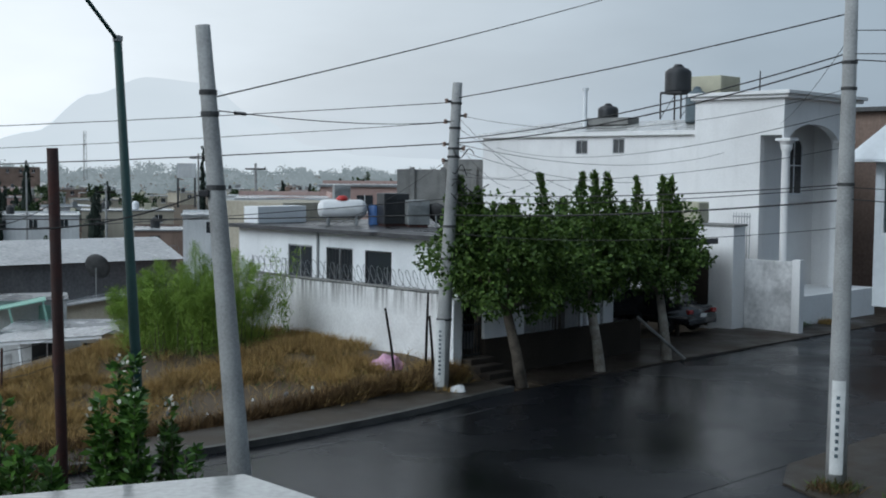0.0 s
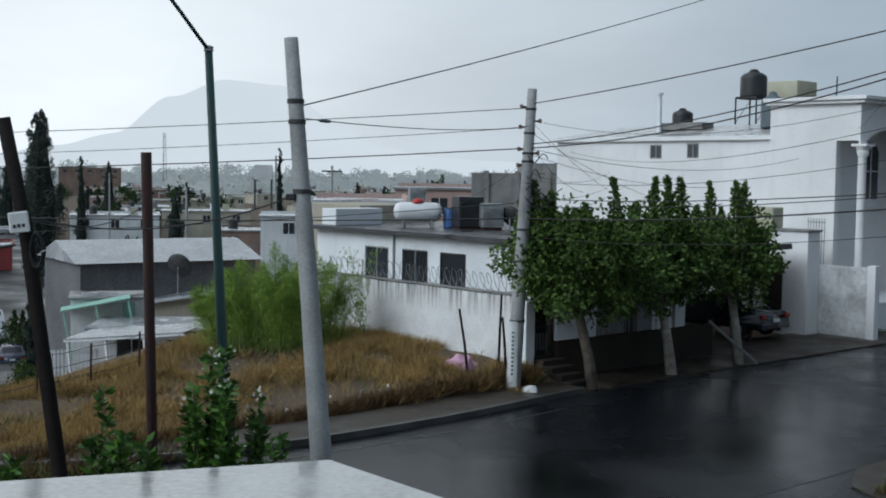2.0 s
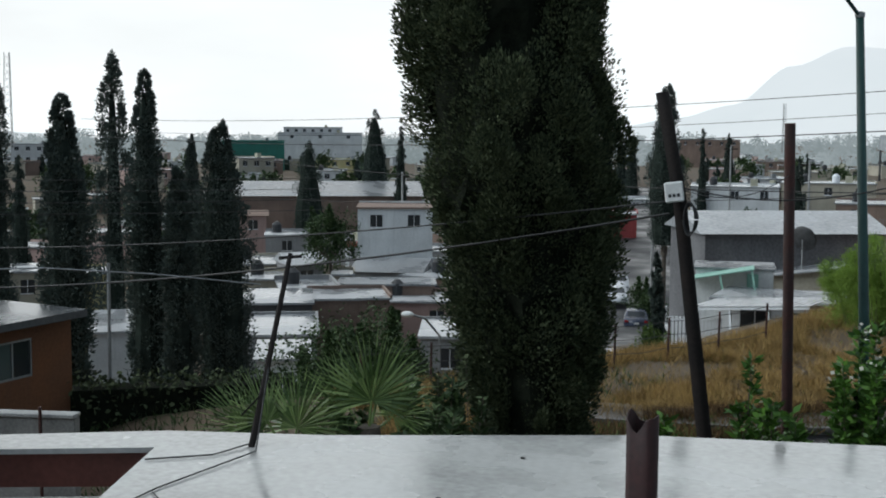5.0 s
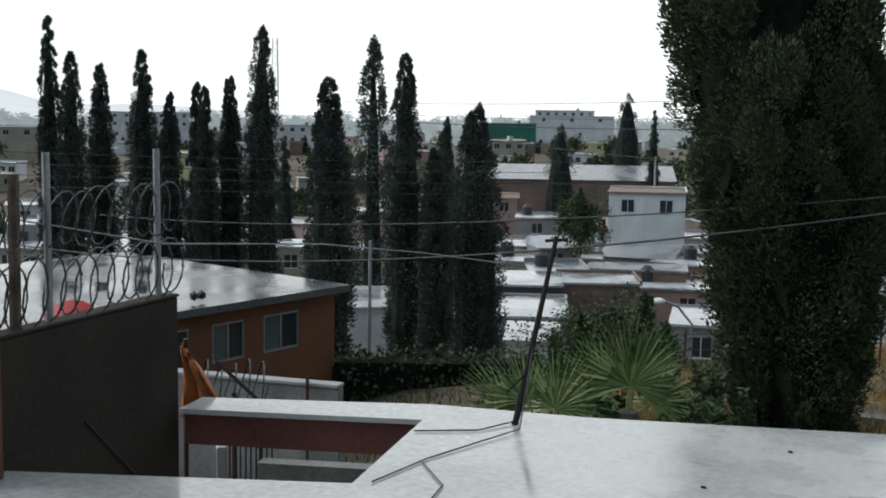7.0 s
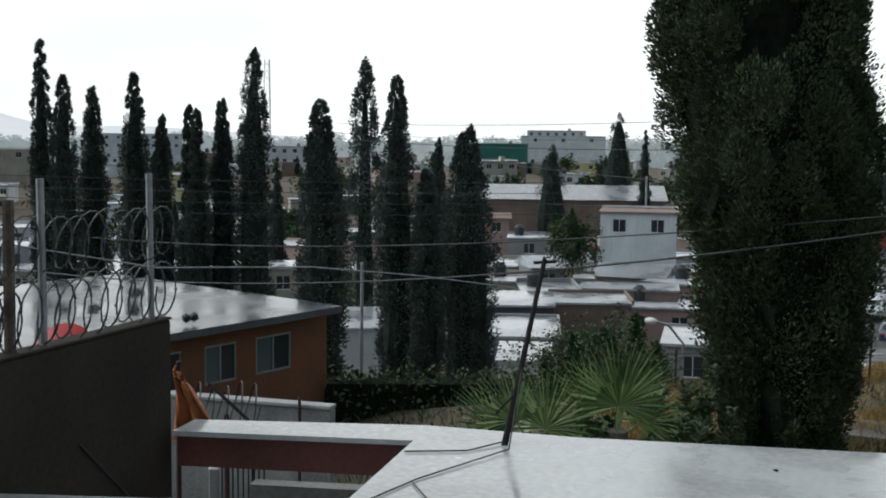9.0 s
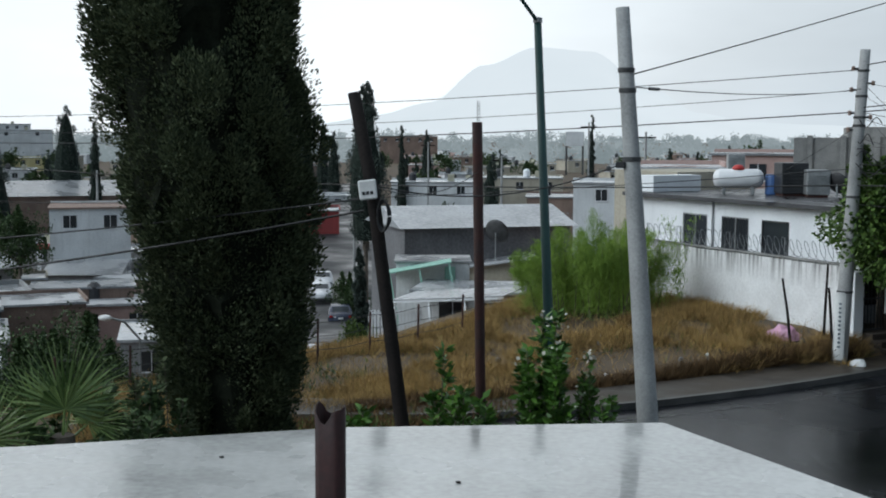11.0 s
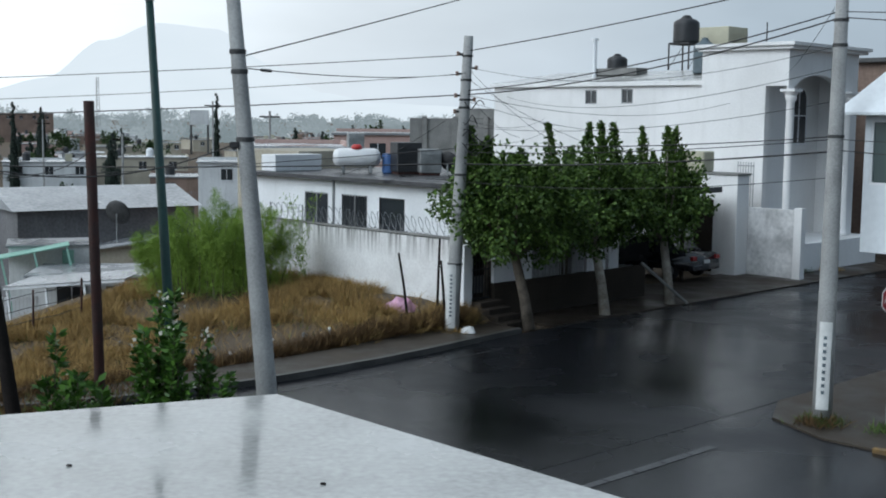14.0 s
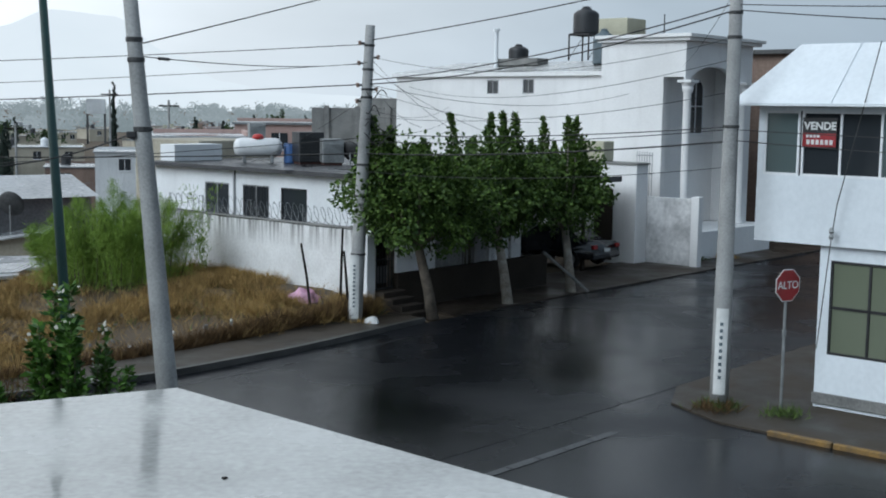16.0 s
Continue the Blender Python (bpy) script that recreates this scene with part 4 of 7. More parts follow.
bmesh.ops.create_cone(bm, cap_ends=True, segments=8, radius1=0.305, radius2=0.305, depth=0.006, matrix=pose(0, 0, 0.006, 0, 0, 22.5))
part("red_field", bm, M["redsign"], plate)
lettering("lettering", "ALTO", 0.2, M["signwhite"], plate, pose(0, 0, 0.012), 0.002)
box("clamp", (-0.035, 0.035, -0.035, 0.035, 1.4, 1.52), M["galv"], stop)


# ---- poles ----
def concrete_pole(x, y, h, r0, r1, lean, label, ties, name_strip=None):
    """A tapered concrete utility pole; lean: metres that its top stands off (x, y)."""
    ob = thing("utility_pole", pose(x, y, ground_z(x, y) * 0.3 - 0.05), label, "utility pole", "street poles")
    top = Vector((lean[0], lean[1], h))
    bm = bmesh.new()
    add_tube(bm, [top * (k / 6) for k in range(7)], [r0 + (r1 - r0) * k / 6 for k in range(7)], 14)
    part("shaft", bm, M["concrete"], ob, smooth=True)
    for z in ties:
        c = top * (z / h)
        r = r0 + (r1 - r0) * z / h
        bm = bmesh.new()
        add_lathe(bm, [(r + 0.003, -0.03), (r + 0.014, -0.026), (r + 0.014, 0.026), (r + 0.003, 0.03)], 14, c)
        part("steel_band", bm, M["wire_dark"], ob)
    return ob, top


pole_a, top_a = concrete_pole(-2.18, 15.2, 7.22, 0.155, 0.085, (-0.59, 0.05), "grey concrete utility pole at the near kerb", (6.45, 6.2, 5.35))
box("clamp", (-0.62, -0.50, -0.08, 0.04, 5.24, 5.32), M["black"], pole_a)
pole_b, top_b = concrete_pole(-0.11, 30.9, 7.7, 0.2, 0.12, (0.36, 0.0), "weathered concrete utility pole with many cables", (7.2, 6.6, 6.1, 5.9, 4.2, 3.4, 1.9))
for z, sx in ((7.25, -1), (6.75, -1), (6.2, -1), (5.8, -1), (6.9, 1), (6.1, 1)):
    c = top_b * (z / 7.7)
    rod("rack", (c.x, c.y, z), (c.x + sx * 0.24, c.y - 0.05, z), 0.025, M["black"], pole_b, seg=6)
    bm = bmesh.new()
    add_lathe(bm, [(0.03, -0.05), (0.05, -0.03), (0.03, 0), (0.05, 0.03), (0.03, 0.06)], 8, (c.x + sx * 0.24, c.y - 0.05, z))
    part("insulator", bm, M["t_brown"], pole_b)
pole_c, top_c = concrete_pole(6.92, 22.18, 8.6, 0.19, 0.11, (0.06, 0.1), "tall grey concrete utility pole at the corner", (7.5, 7.05, 5.4))


def name_strip(pole, r, z0, z1, yaw, n):
    """A white painted strip with dark bars in place of the street's name."""
    bm = bmesh.new()
    vs = []
    for k in range(7):
        a = radians(yaw - 36 + k * 12)
        vs.append([bm.verts.new((r * math.cos(a) + 0.01 * z, r * math.sin(a), z)) for z in (z0, z1)])
    for p, q in zip(vs, vs[1:]):
        bm.faces.new((p[0], q[0], q[1], p[1]))
    strip = part("painted_strip", bm, M["signwhite"], pole, "white painted strip")
    a = radians(yaw)
    cx, cy = (r + 0.006) * math.cos(a), (r + 0.006) * math.sin(a)
    tx, ty = -math.sin(a), math.cos(a)
    for k in range(n):
        za = z0 + 0.3 + (z1 - z0 - 0.5) * k / n
        zb = za + (z1 - z0 - 0.5) / n * 0.5
        bm = bmesh.new()
        bm.faces.new([bm.verts.new((cx + tx * s + 0.01 * z, cy + ty * s, z)) for s, z in ((-0.03, za), (0.03, za), (0.03, zb), (-0.03, zb))])
        part("name_bar", bm, M["plastic_blue"], strip)


name_strip(pole_c, 0.195, 0.35, 2.0, -112, 9)
name_strip(pole_b, 0.205, 0.25, 1.9, -96, 11)

lamp = thing("street_lamp", pose(-4.5, 19.05, -0.02), "dark green steel street lamp post with angled arm", "street lamp")
bm = bmesh.new()
add_tube(bm, [(0, 0, 0), (-0.06, 0, 2.7), (-0.28, -0.05, 7.4)], [0.085, 0.08, 0.06], 12)
part("post", bm, M["greenpole"], lamp, smooth=True)
bm = bmesh.new()
add_tube(bm, [(-0.25, -0.05, 7.36), (-0.62, -0.44, 7.95), (-1.1, -0.95, 8.7)], 0.03, 8)
part("arm", bm, M["greenpole"], lamp, smooth=True)
bm = bmesh.new()
add_lathe(bm, [(0.062, 0), (0.075, 0.01), (0.075, 0.08), (0.02, 0.1)], 10, (-0.28, -0.05, 7.38))
part("cap", bm, M["galv"], lamp)
bm = bmesh.new()
bmesh.ops.create_uvsphere(bm, u_segments=10, v_segments=6, radius=0.2, matrix=pose(-1.25, -1.1, 8.78) @ Matrix.Diagonal((1.4, 1.2, 0.5, 1)))
part("lamp_head", bm, M["galv"], lamp, smooth=True)

ob = thing("rusty_pole", pose(-5.79, 19.44, -0.05), "rust-brown steel pole beside the shrubs", "pole")
bm = bmesh.new()
add_tube(bm, [(0, 0, 0), (-0.02, 0, 1.5), (-0.1, -0.03, 5.86)], 0.085, 12)
part("shaft", bm, M["rust"], ob, smooth=True)
ob = thing("leaning_pole", pose(-5.12, 14.40, -0.05), "dark tarred wooden pole leaning to one side", "pole")
bm = bmesh.new()
add_tube(bm, [(0, 0, 0), (-0.2, -0.06, 1.9), (-0.54, -0.24, 4.95), (-0.76, -0.30, 6.16)], [0.1, 0.095, 0.085, 0.08], 10)
part("shaft", bm, M["wood_dark"], ob, smooth=True)
ob = thing("meter_box", pose(-5.65, 14.02, 4.8, 0, -7, 20), "white meter box strapped to the leaning pole", "meter box")
box("case", (-0.11, 0.11, -0.1, 0.0, 0, 0.24), M["signwhite"], ob, bevel=0.015)
for k in range(3):
    box("bar", (-0.07 + k * 0.05, -0.035 + k * 0.05, -0.104, -0.1, 0.06, 0.1), M["black"], ob, bevel=0)
box("strap", (-0.08, 0.08, 0.002, 0.1, 0.1, 0.13), M["black"], ob, bevel=0)

# ---- cables ----

def cable(p, q, sag, r=0.012, mat=None, label="black overhead cable between the poles"):
    p, q = Vector(p), Vector(q)
    pts = [p.lerp(q, k / 16) - Vector((0, 0, sag * 4 * (k / 16) * (1 - k / 16))) for k in range(17)]
    bm = bmesh.new()
    add_tube(bm, pts, r * 0.72, 4)
    return tagged(part("overhead_cable", bm, mat or M["cable"]), label, "cable", "overhead cables")


def on_a(z):
    return Vector((-2.18, 15.2, 0)) + top_a * (z / 7.22)


def on_b(z):
    return Vector((-0.11, 30.9, 0)) + top_b * (z / 7.7)


def on_c(z):
    return Vector((6.92, 22.18, 0)) + top_c * (z / 8.6)


D_TOP, R_TOP = Vector((-5.75, 14.1, 5.0)), Vector((-5.87, 19.42, 5.0))
cable(on_a(6.33), (6.8, 33.8, 10.95), 0.1, 0.012)
cable(on_a(6.2), on_b(6.75), 0.12, 0.010)
for p, zb, sag, r in (((-48, 42, 6.4), 7.2, 0.5, 0.014), ((-48, 40, 6.0), 6.72, 0.7, 0.011), ((-48, 42, 5.6), 6.2, 0.6, 0.02), ((-40, 44, 4.6), 4.45, 0.5, 0.022), ((-44, 40, 3.2), 4.85, 0.7, 0.014)):
    cable(p, on_b(zb), sag, r, label="black overhead cable over the dry lot")
for zb, zc, sag, r in ((7.3, 8.3, 0.08, 0.018), (6.3, 7.62, 0.22, 0.018), (6.2, 7.5, 0.26, 0.02), (4.95, 5.35, 0.12, 0.014), (4.75, 5.3, 0.12, 0.012), (4.45, 5.08, 0.12, 0.022), (4.0, 4.6, 0.2, 0.009), (5.4, 6.0, 0.3, 0.008), (6.9, 7.0, 0.5, 0.007)):
    cable(on_b(zb), on_c(zc), sag, r)
cable(on_a(6.2).lerp(on_b(6.75), 0.05) - Vector((0, 0, 0.025)), on_a(6.2).lerp(on_b(6.75), 0.075) - Vector((0, 0, 0.035)), 0.0, 0.03, label="black cable splice near the pole")
for z, end, sag, r in ((8.0, (15.0, 11.0, 7.6), 0.2, 0.012), (7.6, (15.0, 11.0, 7.3), 0.2, 0.012), (7.5, (15.0, 11.0, 6.7), 0.2, 0.014), (5.3, (15.0, 11.0, 5.6), 0.2, 0.01), (5.1, (15.0, 11.0, 5.2), 0.2, 0.012)):
    cable(on_c(z), end, sag, r)
cable(on_a(5.3), D_TOP, 0.3, 0.012)
cable(R_TOP, D_TOP, 0.25, 0.010)
for z in (5.6, 5.0, 4.6):
    cable(on_b(z), uv(41, 30 + z, 5.4 + (z - 5) * 0.5), 0.35, 0.009, label="thin service cable to the tall house")
cable(on_b(6.2), uv(40.7, 26, 6.3), 0.5, 0.01, label="thin service cable to the tall house")
cable(on_b(5.9), uv(24.5, 30, 3.7), 0.2, 0.009, label="thin service cable to the low house")
cable(uv(41, 38, 6.6), on_c(6.6), 0.6, 0.010)
cable(uv(60, 36, 8.0), on_c(7.9), 0.6, 0.010)
cable(D_TOP + Vector((0, 0, -0.2)), (-26, 15, 3.2), 0.3, 0.014)
cable(D_TOP + Vector((0, 0, -0.35)), (-26, 13, 2.6), 0.5, 0.02)
for k in range(4):
    cable((-34.5, 16.5, 4.45 - k * 0.33), (-23.5, 30.0, 4.3 - k * 0.33), 0.1, 0.012, M["wire_dark"], "thin overhead wire before the cypress row")
bm = add_tube(bmesh.new(), [(-9.0, 4.4, 4.75), (-8.85, 5.6, 4.5), (-8.9, 6.6, 4.43), (-8.6, 7.1, 4.42), (-8.4, 8.2, 4.28), (-7.9, 9.1, 4.13)], 0.007, 4)
tagged(part("overhead_cable", bm, M["wire"]), "pale thin washing line above the yard", "cable", "overhead cables")
for k in range(3):
    bm = add_tube(bmesh.new(), [(-5.46 + 0.07 * math.cos(a) * (1 + 0.15 * k), 14.0 + 0.02 * k, 4.6 + 0.2 * math.sin(a) * (1 - 0.1 * k)) for a in np.linspace(0, 6.2, 20)], 0.012, 4)
    tagged(part("cable_coil", bm, M["cable"]), "coiled spare black cable on the leaning pole", "cable", "cable coils")
for k, (z, w) in enumerate(((5.15, 0.5), (5.2, 0.9), (4.85, 0.7), (6.0, 0.5), (5.6, 0.35))):
    c = on_b(z)
    bm = add_tube(bmesh.new(), [(c.x + w * f, c.y - 0.2, c.z + 0.14 * math.sin(f * 6.2 + k) - 0.1 * f) for f in np.linspace(0, 1, 12)], 0.013, 4)
    tagged(part("cable_loop", bm, M["cable"]), "loose black cable loop at the pole", "cable", "cable loops")
for k, (x, y, z) in enumerate(((3.6, 38.0, 4.6), (5.4, 40.0, 4.5), (2.0, 40.0, 5.0), (6.4, 42.0, 5.2), (0.5, 42.5, 5.4))):
    cable(on_b(6.9 - k * 0.28), (x, y, z), 0.25, 0.009, label="thin service cable fanning out from the pole")

# ---- our roof, the yard and the neighbour's wall ----
OUT = [(-9.17, 5.96), (-7.44, 7.24), (-6.50, 5.60), (-8.42, 4.0), (-7.3, 1.6), (-3.5, -2.2), (6.6, -2.2), (5.0, 4.1), (-1.57, 11.0), (-4.25, 9.86), (-6.5, 8.36), (-7.76, 7.72), (-9.40, 6.36)]
roof = thing("flat_roof", None, "white coated flat roof wet with rain", "roof")
bm = add_prism(bmesh.new(), OUT, 2.955, 3.0)
part("coating", bm, M["roofcoat"], roof, "wet white roof coating")
low = thing("lower_storey", None, "red-brown rendered lower storey under the flat roof", "house")
bm = add_prism(bmesh.new(), [(-6.3, 5.5), (-8.2, 4.0), (-7.0, 1.6), (-3.4, -2.0), (6.4, -2.0), (4.8, 4.0), (-1.65, 10.7), (-4.2, 9.6), (-6.4, 8.1), (-7.2, 7.4), (-7.2, 7.1)], -0.2, 2.951)
part("wall", bm, M["white"], low)
bm = add_prism(bmesh.new(), [(-9.22, 6.05), (-7.41, 7.32), (-7.53, 7.50), (-9.32, 6.25)], 2.66, 2.951)
part("beam", bm, M["redbrown"], low, "red-brown painted beam")
bm = add_prism(bmesh.new(), [(-7.41, 7.32), (-6.46, 5.64), (-6.28, 5.78), (-7.21, 7.38)], 2.66, 2.951)
part("beam", bm, M["redbrown"], low, "red-brown painted beam")
bm = add_prism(bmesh.new(), [(-9.3, 6.9), (-7.3, 8.3), (-7.45, 8.45), (-9.4, 7.05)], -0.2, 2.3)
part("yard_wall", bm, M["concrete_dark"], low)
gate = thing("yard_gate", pose(-9.62, 6.81, 0.12, 0, 0, 53.0), "dark iron barred yard gate", "gate")
for k in range(9):
    box("bar", (k * 0.05, k * 0.05 + 0.016, 0, 0.02, 0, 2.5), M["black"], gate, bevel=0)
box("rail", (0, 0.42, -0.01, 0.03, 2.5, 2.54), M["black"], gate, bevel=0)
box("post", (-0.12, -0.02, -0.04, 0.06, 0, 2.3), M["alu"], gate)

pipe = thing("chimney_pipe", pose(-2.33, 5.26, 3.0), "rusty sheet-metal chimney pipe with torn top on the roof", "chimney")
bm = bmesh.new()
seg, rr = 20, 0.073
lo, hi = [], []
for k in range(seg):
    a = k * math.tau / seg
    lo.append(bm.verts.new((rr * math.cos(a), rr * math.sin(a), 0)))
    hi.append(bm.verts.new((rr * math.cos(a), rr * math.sin(a), 1.28 + 0.035 * math.cos(2 * a + 0.4) + 0.012 * math.sin(5 * a))))
for k in range(seg):
    bm.faces.new((lo[k], lo[(k + 1) % seg], hi[(k + 1) % seg], hi[k]))
ob = part("pipe", bm, M["pipe"], pipe, smooth=True)
mod = ob.modifiers.new("thick", "SOLIDIFY")
mod.thickness = 0.008
bm = add_lathe(bmesh.new(), [(0.13, 0.002), (0.10, 0.03), (0.076, 0.05)], 16)
part("flashing", bm, M["concrete_dark"], pipe)

ob = thing("leaning_stick", pose(-6.79, 7.69, 2.99), "thin dark leaning mast with cable on the roof edge", "mast")
bm = add_tube(bmesh.new(), [(0, 0, 0), (-0.14, 0.42, 0.75), (-0.31, 0.89, 1.52)], [0.03, 0.025, 0.022], 7)
part("shaft", bm, M["wood_dark"], ob)
rod("cross_piece", (-0.40, 0.84, 1.48), (-0.22, 0.94, 1.50), 0.016, M["wood_dark"], ob, seg=5)
rod("spike", (-0.14, 0.04, 0.25), (-0.06, 0.22, 0.42), 0.008, M["wood_dark"], ob, seg=5)
for k, pts in enumerate((((-6.82, 7.7, 3.02), (-6.85, 7.3, 3.012), (-7.2, 6.9, 3.012)), ((-6.93, 8.1, 3.7), (-6.62, 7.55, 3.02), (-6.55, 6.4, 3.012), (-6.4, 5.7, 3.012)), ((-6.5, 6.3, 3.012), (-6.0, 6.0, 3.012), (-5.6, 5.3, 3.012)))):
    bm = add_tube(bmesh.new(), pts, 0.007, 4)
    tagged(part("loose_cable", bm, M["cable"]), "thin black cable lying on the white roof", "cable", "loose roof cables")
rng = np.random.default_rng(5)
for k in range(7):
    x, y = rng.uniform(-5, 0.2), rng.uniform(6.5, 8.6)
    bm = bmesh.new()
    bmesh.ops.create_icosphere(bm, subdivisions=1, radius=0.02, matrix=pose(x, y, 3.008) @ Matrix.Diagonal((1.3, 0.8, 0.5, 1)))
    tagged(part("pebble", bm, M["wood_dark"]), "small dark pebble on the white roof", "pebble", "roof pebbles")

wall_m = pose(-8.35, 3.75, -0.09, 0, 0, 114.5)  # local x runs away along the neighbour's wall
ob = thing("neighbour_wall", wall_m, "dark rendered neighbour wall", "wall")
box("wall_panel", (-0.05, 2.62, 0.0, 0.18, -0.2, 4.03), M["darkwall"], ob)
box("coping", (-0.05, 2.64, -0.01, 0.19, 4.034, 4.06), M["darkwall"], ob)
for k, (x, lean, h) in enumerate(((0.55, 0.03, 1.15), (0.95, 0.0, 1.3), (2.45, 0.0, 1.3))):
    rod("wire_post", (x, 0.09, 3.6), (x + lean, 0.1, 4.05 + h), 0.03 if k else 0.045, M["galv"] if k else M["bark"], ob, seg=8)
for lvl, rad in ((4.06, 0.25), (4.62, 0.22)):
    a, b = wall_m @ Vector((-0.2, 0.09, lvl)), wall_m @ Vector((2.75, 0.09, lvl))
    razor_coil("razor_wire", a, b, rad, 14, M["wire_dark"], "weathered razor wire coil on the dark wall")
a, b = Vector((-10.88, 7.35, 2.43)), Vector((-10.45, 7.94, 2.41))
ob = razor_coil("razor_wire", a, b, 0.27, 5, M["wire_dark"], "tangled razor wire on a post beside the yard")
rod("post", (-10.67, 7.64, -0.9), (-10.67, 7.64, 2.63), 0.03, M["rust"], ob, seg=8)
ob = thing("orange_tarpaulin", pose(-9.67, 6.32, 1.92, 0, 0, 30), "orange tarpaulin hanging beside the dark wall", "tarpaulin")
bm = bmesh.new()
rows = []
for i in range(10):
    zz = 0.86 + 0.69 * (1 - i / 9)
    wd = 0.06 + 0.5 * (i / 9) ** 0.9
    rows.append([bm.verts.new((wd * j / 8, 0.07 * math.sin(j * 1.9 + i * 0.4), zz - 0.12 * (j / 8) * (1 - i / 9))) for j in range(9)])
for p, q in zip(rows, rows[1:]):
    for j in range(8):
        bm.faces.new((p[j], p[j + 1], q[j + 1], q[j]))
cl = part("cloth", bm, M["orange_cloth"], ob, smooth=True)
cl.modifiers.new("thick", "SOLIDIFY").thickness = 0.012
rod("pole", (0.0, 0.05, -2.2), (0.02, 0.05, 1.58), 0.025, M["rust"], ob)

brick = thing("brick_pier", pose(-8.28, 3.90, 2.61, 0, 0, 41), "orange brick wall end of the neighbour house", "wall")
box("core", (-3.0, 0.0, -0.28, 0.0, 0.0, 3.5), M["mortar"], brick, bevel=0)
# end face in the darker mortar colour, painting its shade
box("shaded_end", (0.001, 0.016, -0.285, 0.0, 0.0, 3.49), M["mortar"], brick, "dark brown wall end, its shade painted in")
dish(pose(-14.72, 8.02, 2.21), 0.42, M["red"], "red satellite dish on the neighbour roof", (62, 40), 5.0)

brown = thing("brown_house", pose(-22.17, 19.12, -3.08, 0, 0, 98), "brown-orange rendered house with wet sheet roof", "house")
wall_with_holes("street_wall", "y", 0.0, 0.2, -9.5, -0.15, 0, 4.6, [(-2.55, -1.4, 3.35, 4.2), (-4.1, -3.15, 3.35, 4.2), (-5.5, -4.75, 3.35, 4.2)], M["brownhouse"], brown)
for a0, a1 in ((-2.55, -1.4), (-4.1, -3.15), (-5.5, -4.75)):
    window("window", brown, "y", 0.0, a0, a1, 3.35, 4.2, -1, 2, 1, [M["glass_pale"], M["glass"]], M["galv"])
box("end_wall", (-0.35, -0.15, 0.2, 7.4, 0, 4.6), M["brownhouse"], brown)
box("far_wall", (-9.5, -9.3, 0.2, 7.4, 0, 4.6), M["brownhouse"], brown)
box("back_wall", (-9.3, -0.35, 7.2, 7.4, 0, 4.6), M["brownhouse"], brown)
box("eave_board", (-9.9, -0.06, -0.42, -0.36, 4.52, 4.68), M["t_dark"], brown)
bm = bmesh.new()
cols = 46
pr = None
for k in range(cols + 1):
    x = -9.9 + 9.85 * k / cols
    dz = 0.0
    cur = [bm.verts.new((x, -0.42, 4.69 + dz)), bm.verts.new((x, 7.8, 4.86 + dz))]
    if pr:
        bm.faces.new((pr[0], cur[0], cur[1], pr[1]))
    pr = cur
rf = part("roof", bm, M["metalroof"], brown, "wet grey corrugated sheet roof")
rf.modifiers.new("thick", "SOLIDIFY").thickness = 0.012
bm = bmesh.new()
for k in range(2):
    bmesh.ops.create_icosphere(bm, subdivisions=1, radius=0.11, matrix=pose(-4.3 - k * 0.22, 0.1, 4.86))
part("roof_vent", bm, M["black"], brown)

ob = thing("grey_yard_wall", pose(-18.42, 12.18, -2.48, 0, 0, 26.0), "grey rendered yard wall with a pale rail on top", "wall")
box("wall_panel", (-0.6, 3.02, 0, 0.2, 0, 3.42), M["concrete_dark"], ob)
box("coping", (-0.65, 3.02, -0.04, 0.24, 3.424, 3.49), M["concrete"], ob)
rod("post", (2.47, -0.09, 0), (2.47, -0.09, 3.62), 0.03, M["rust"], ob)


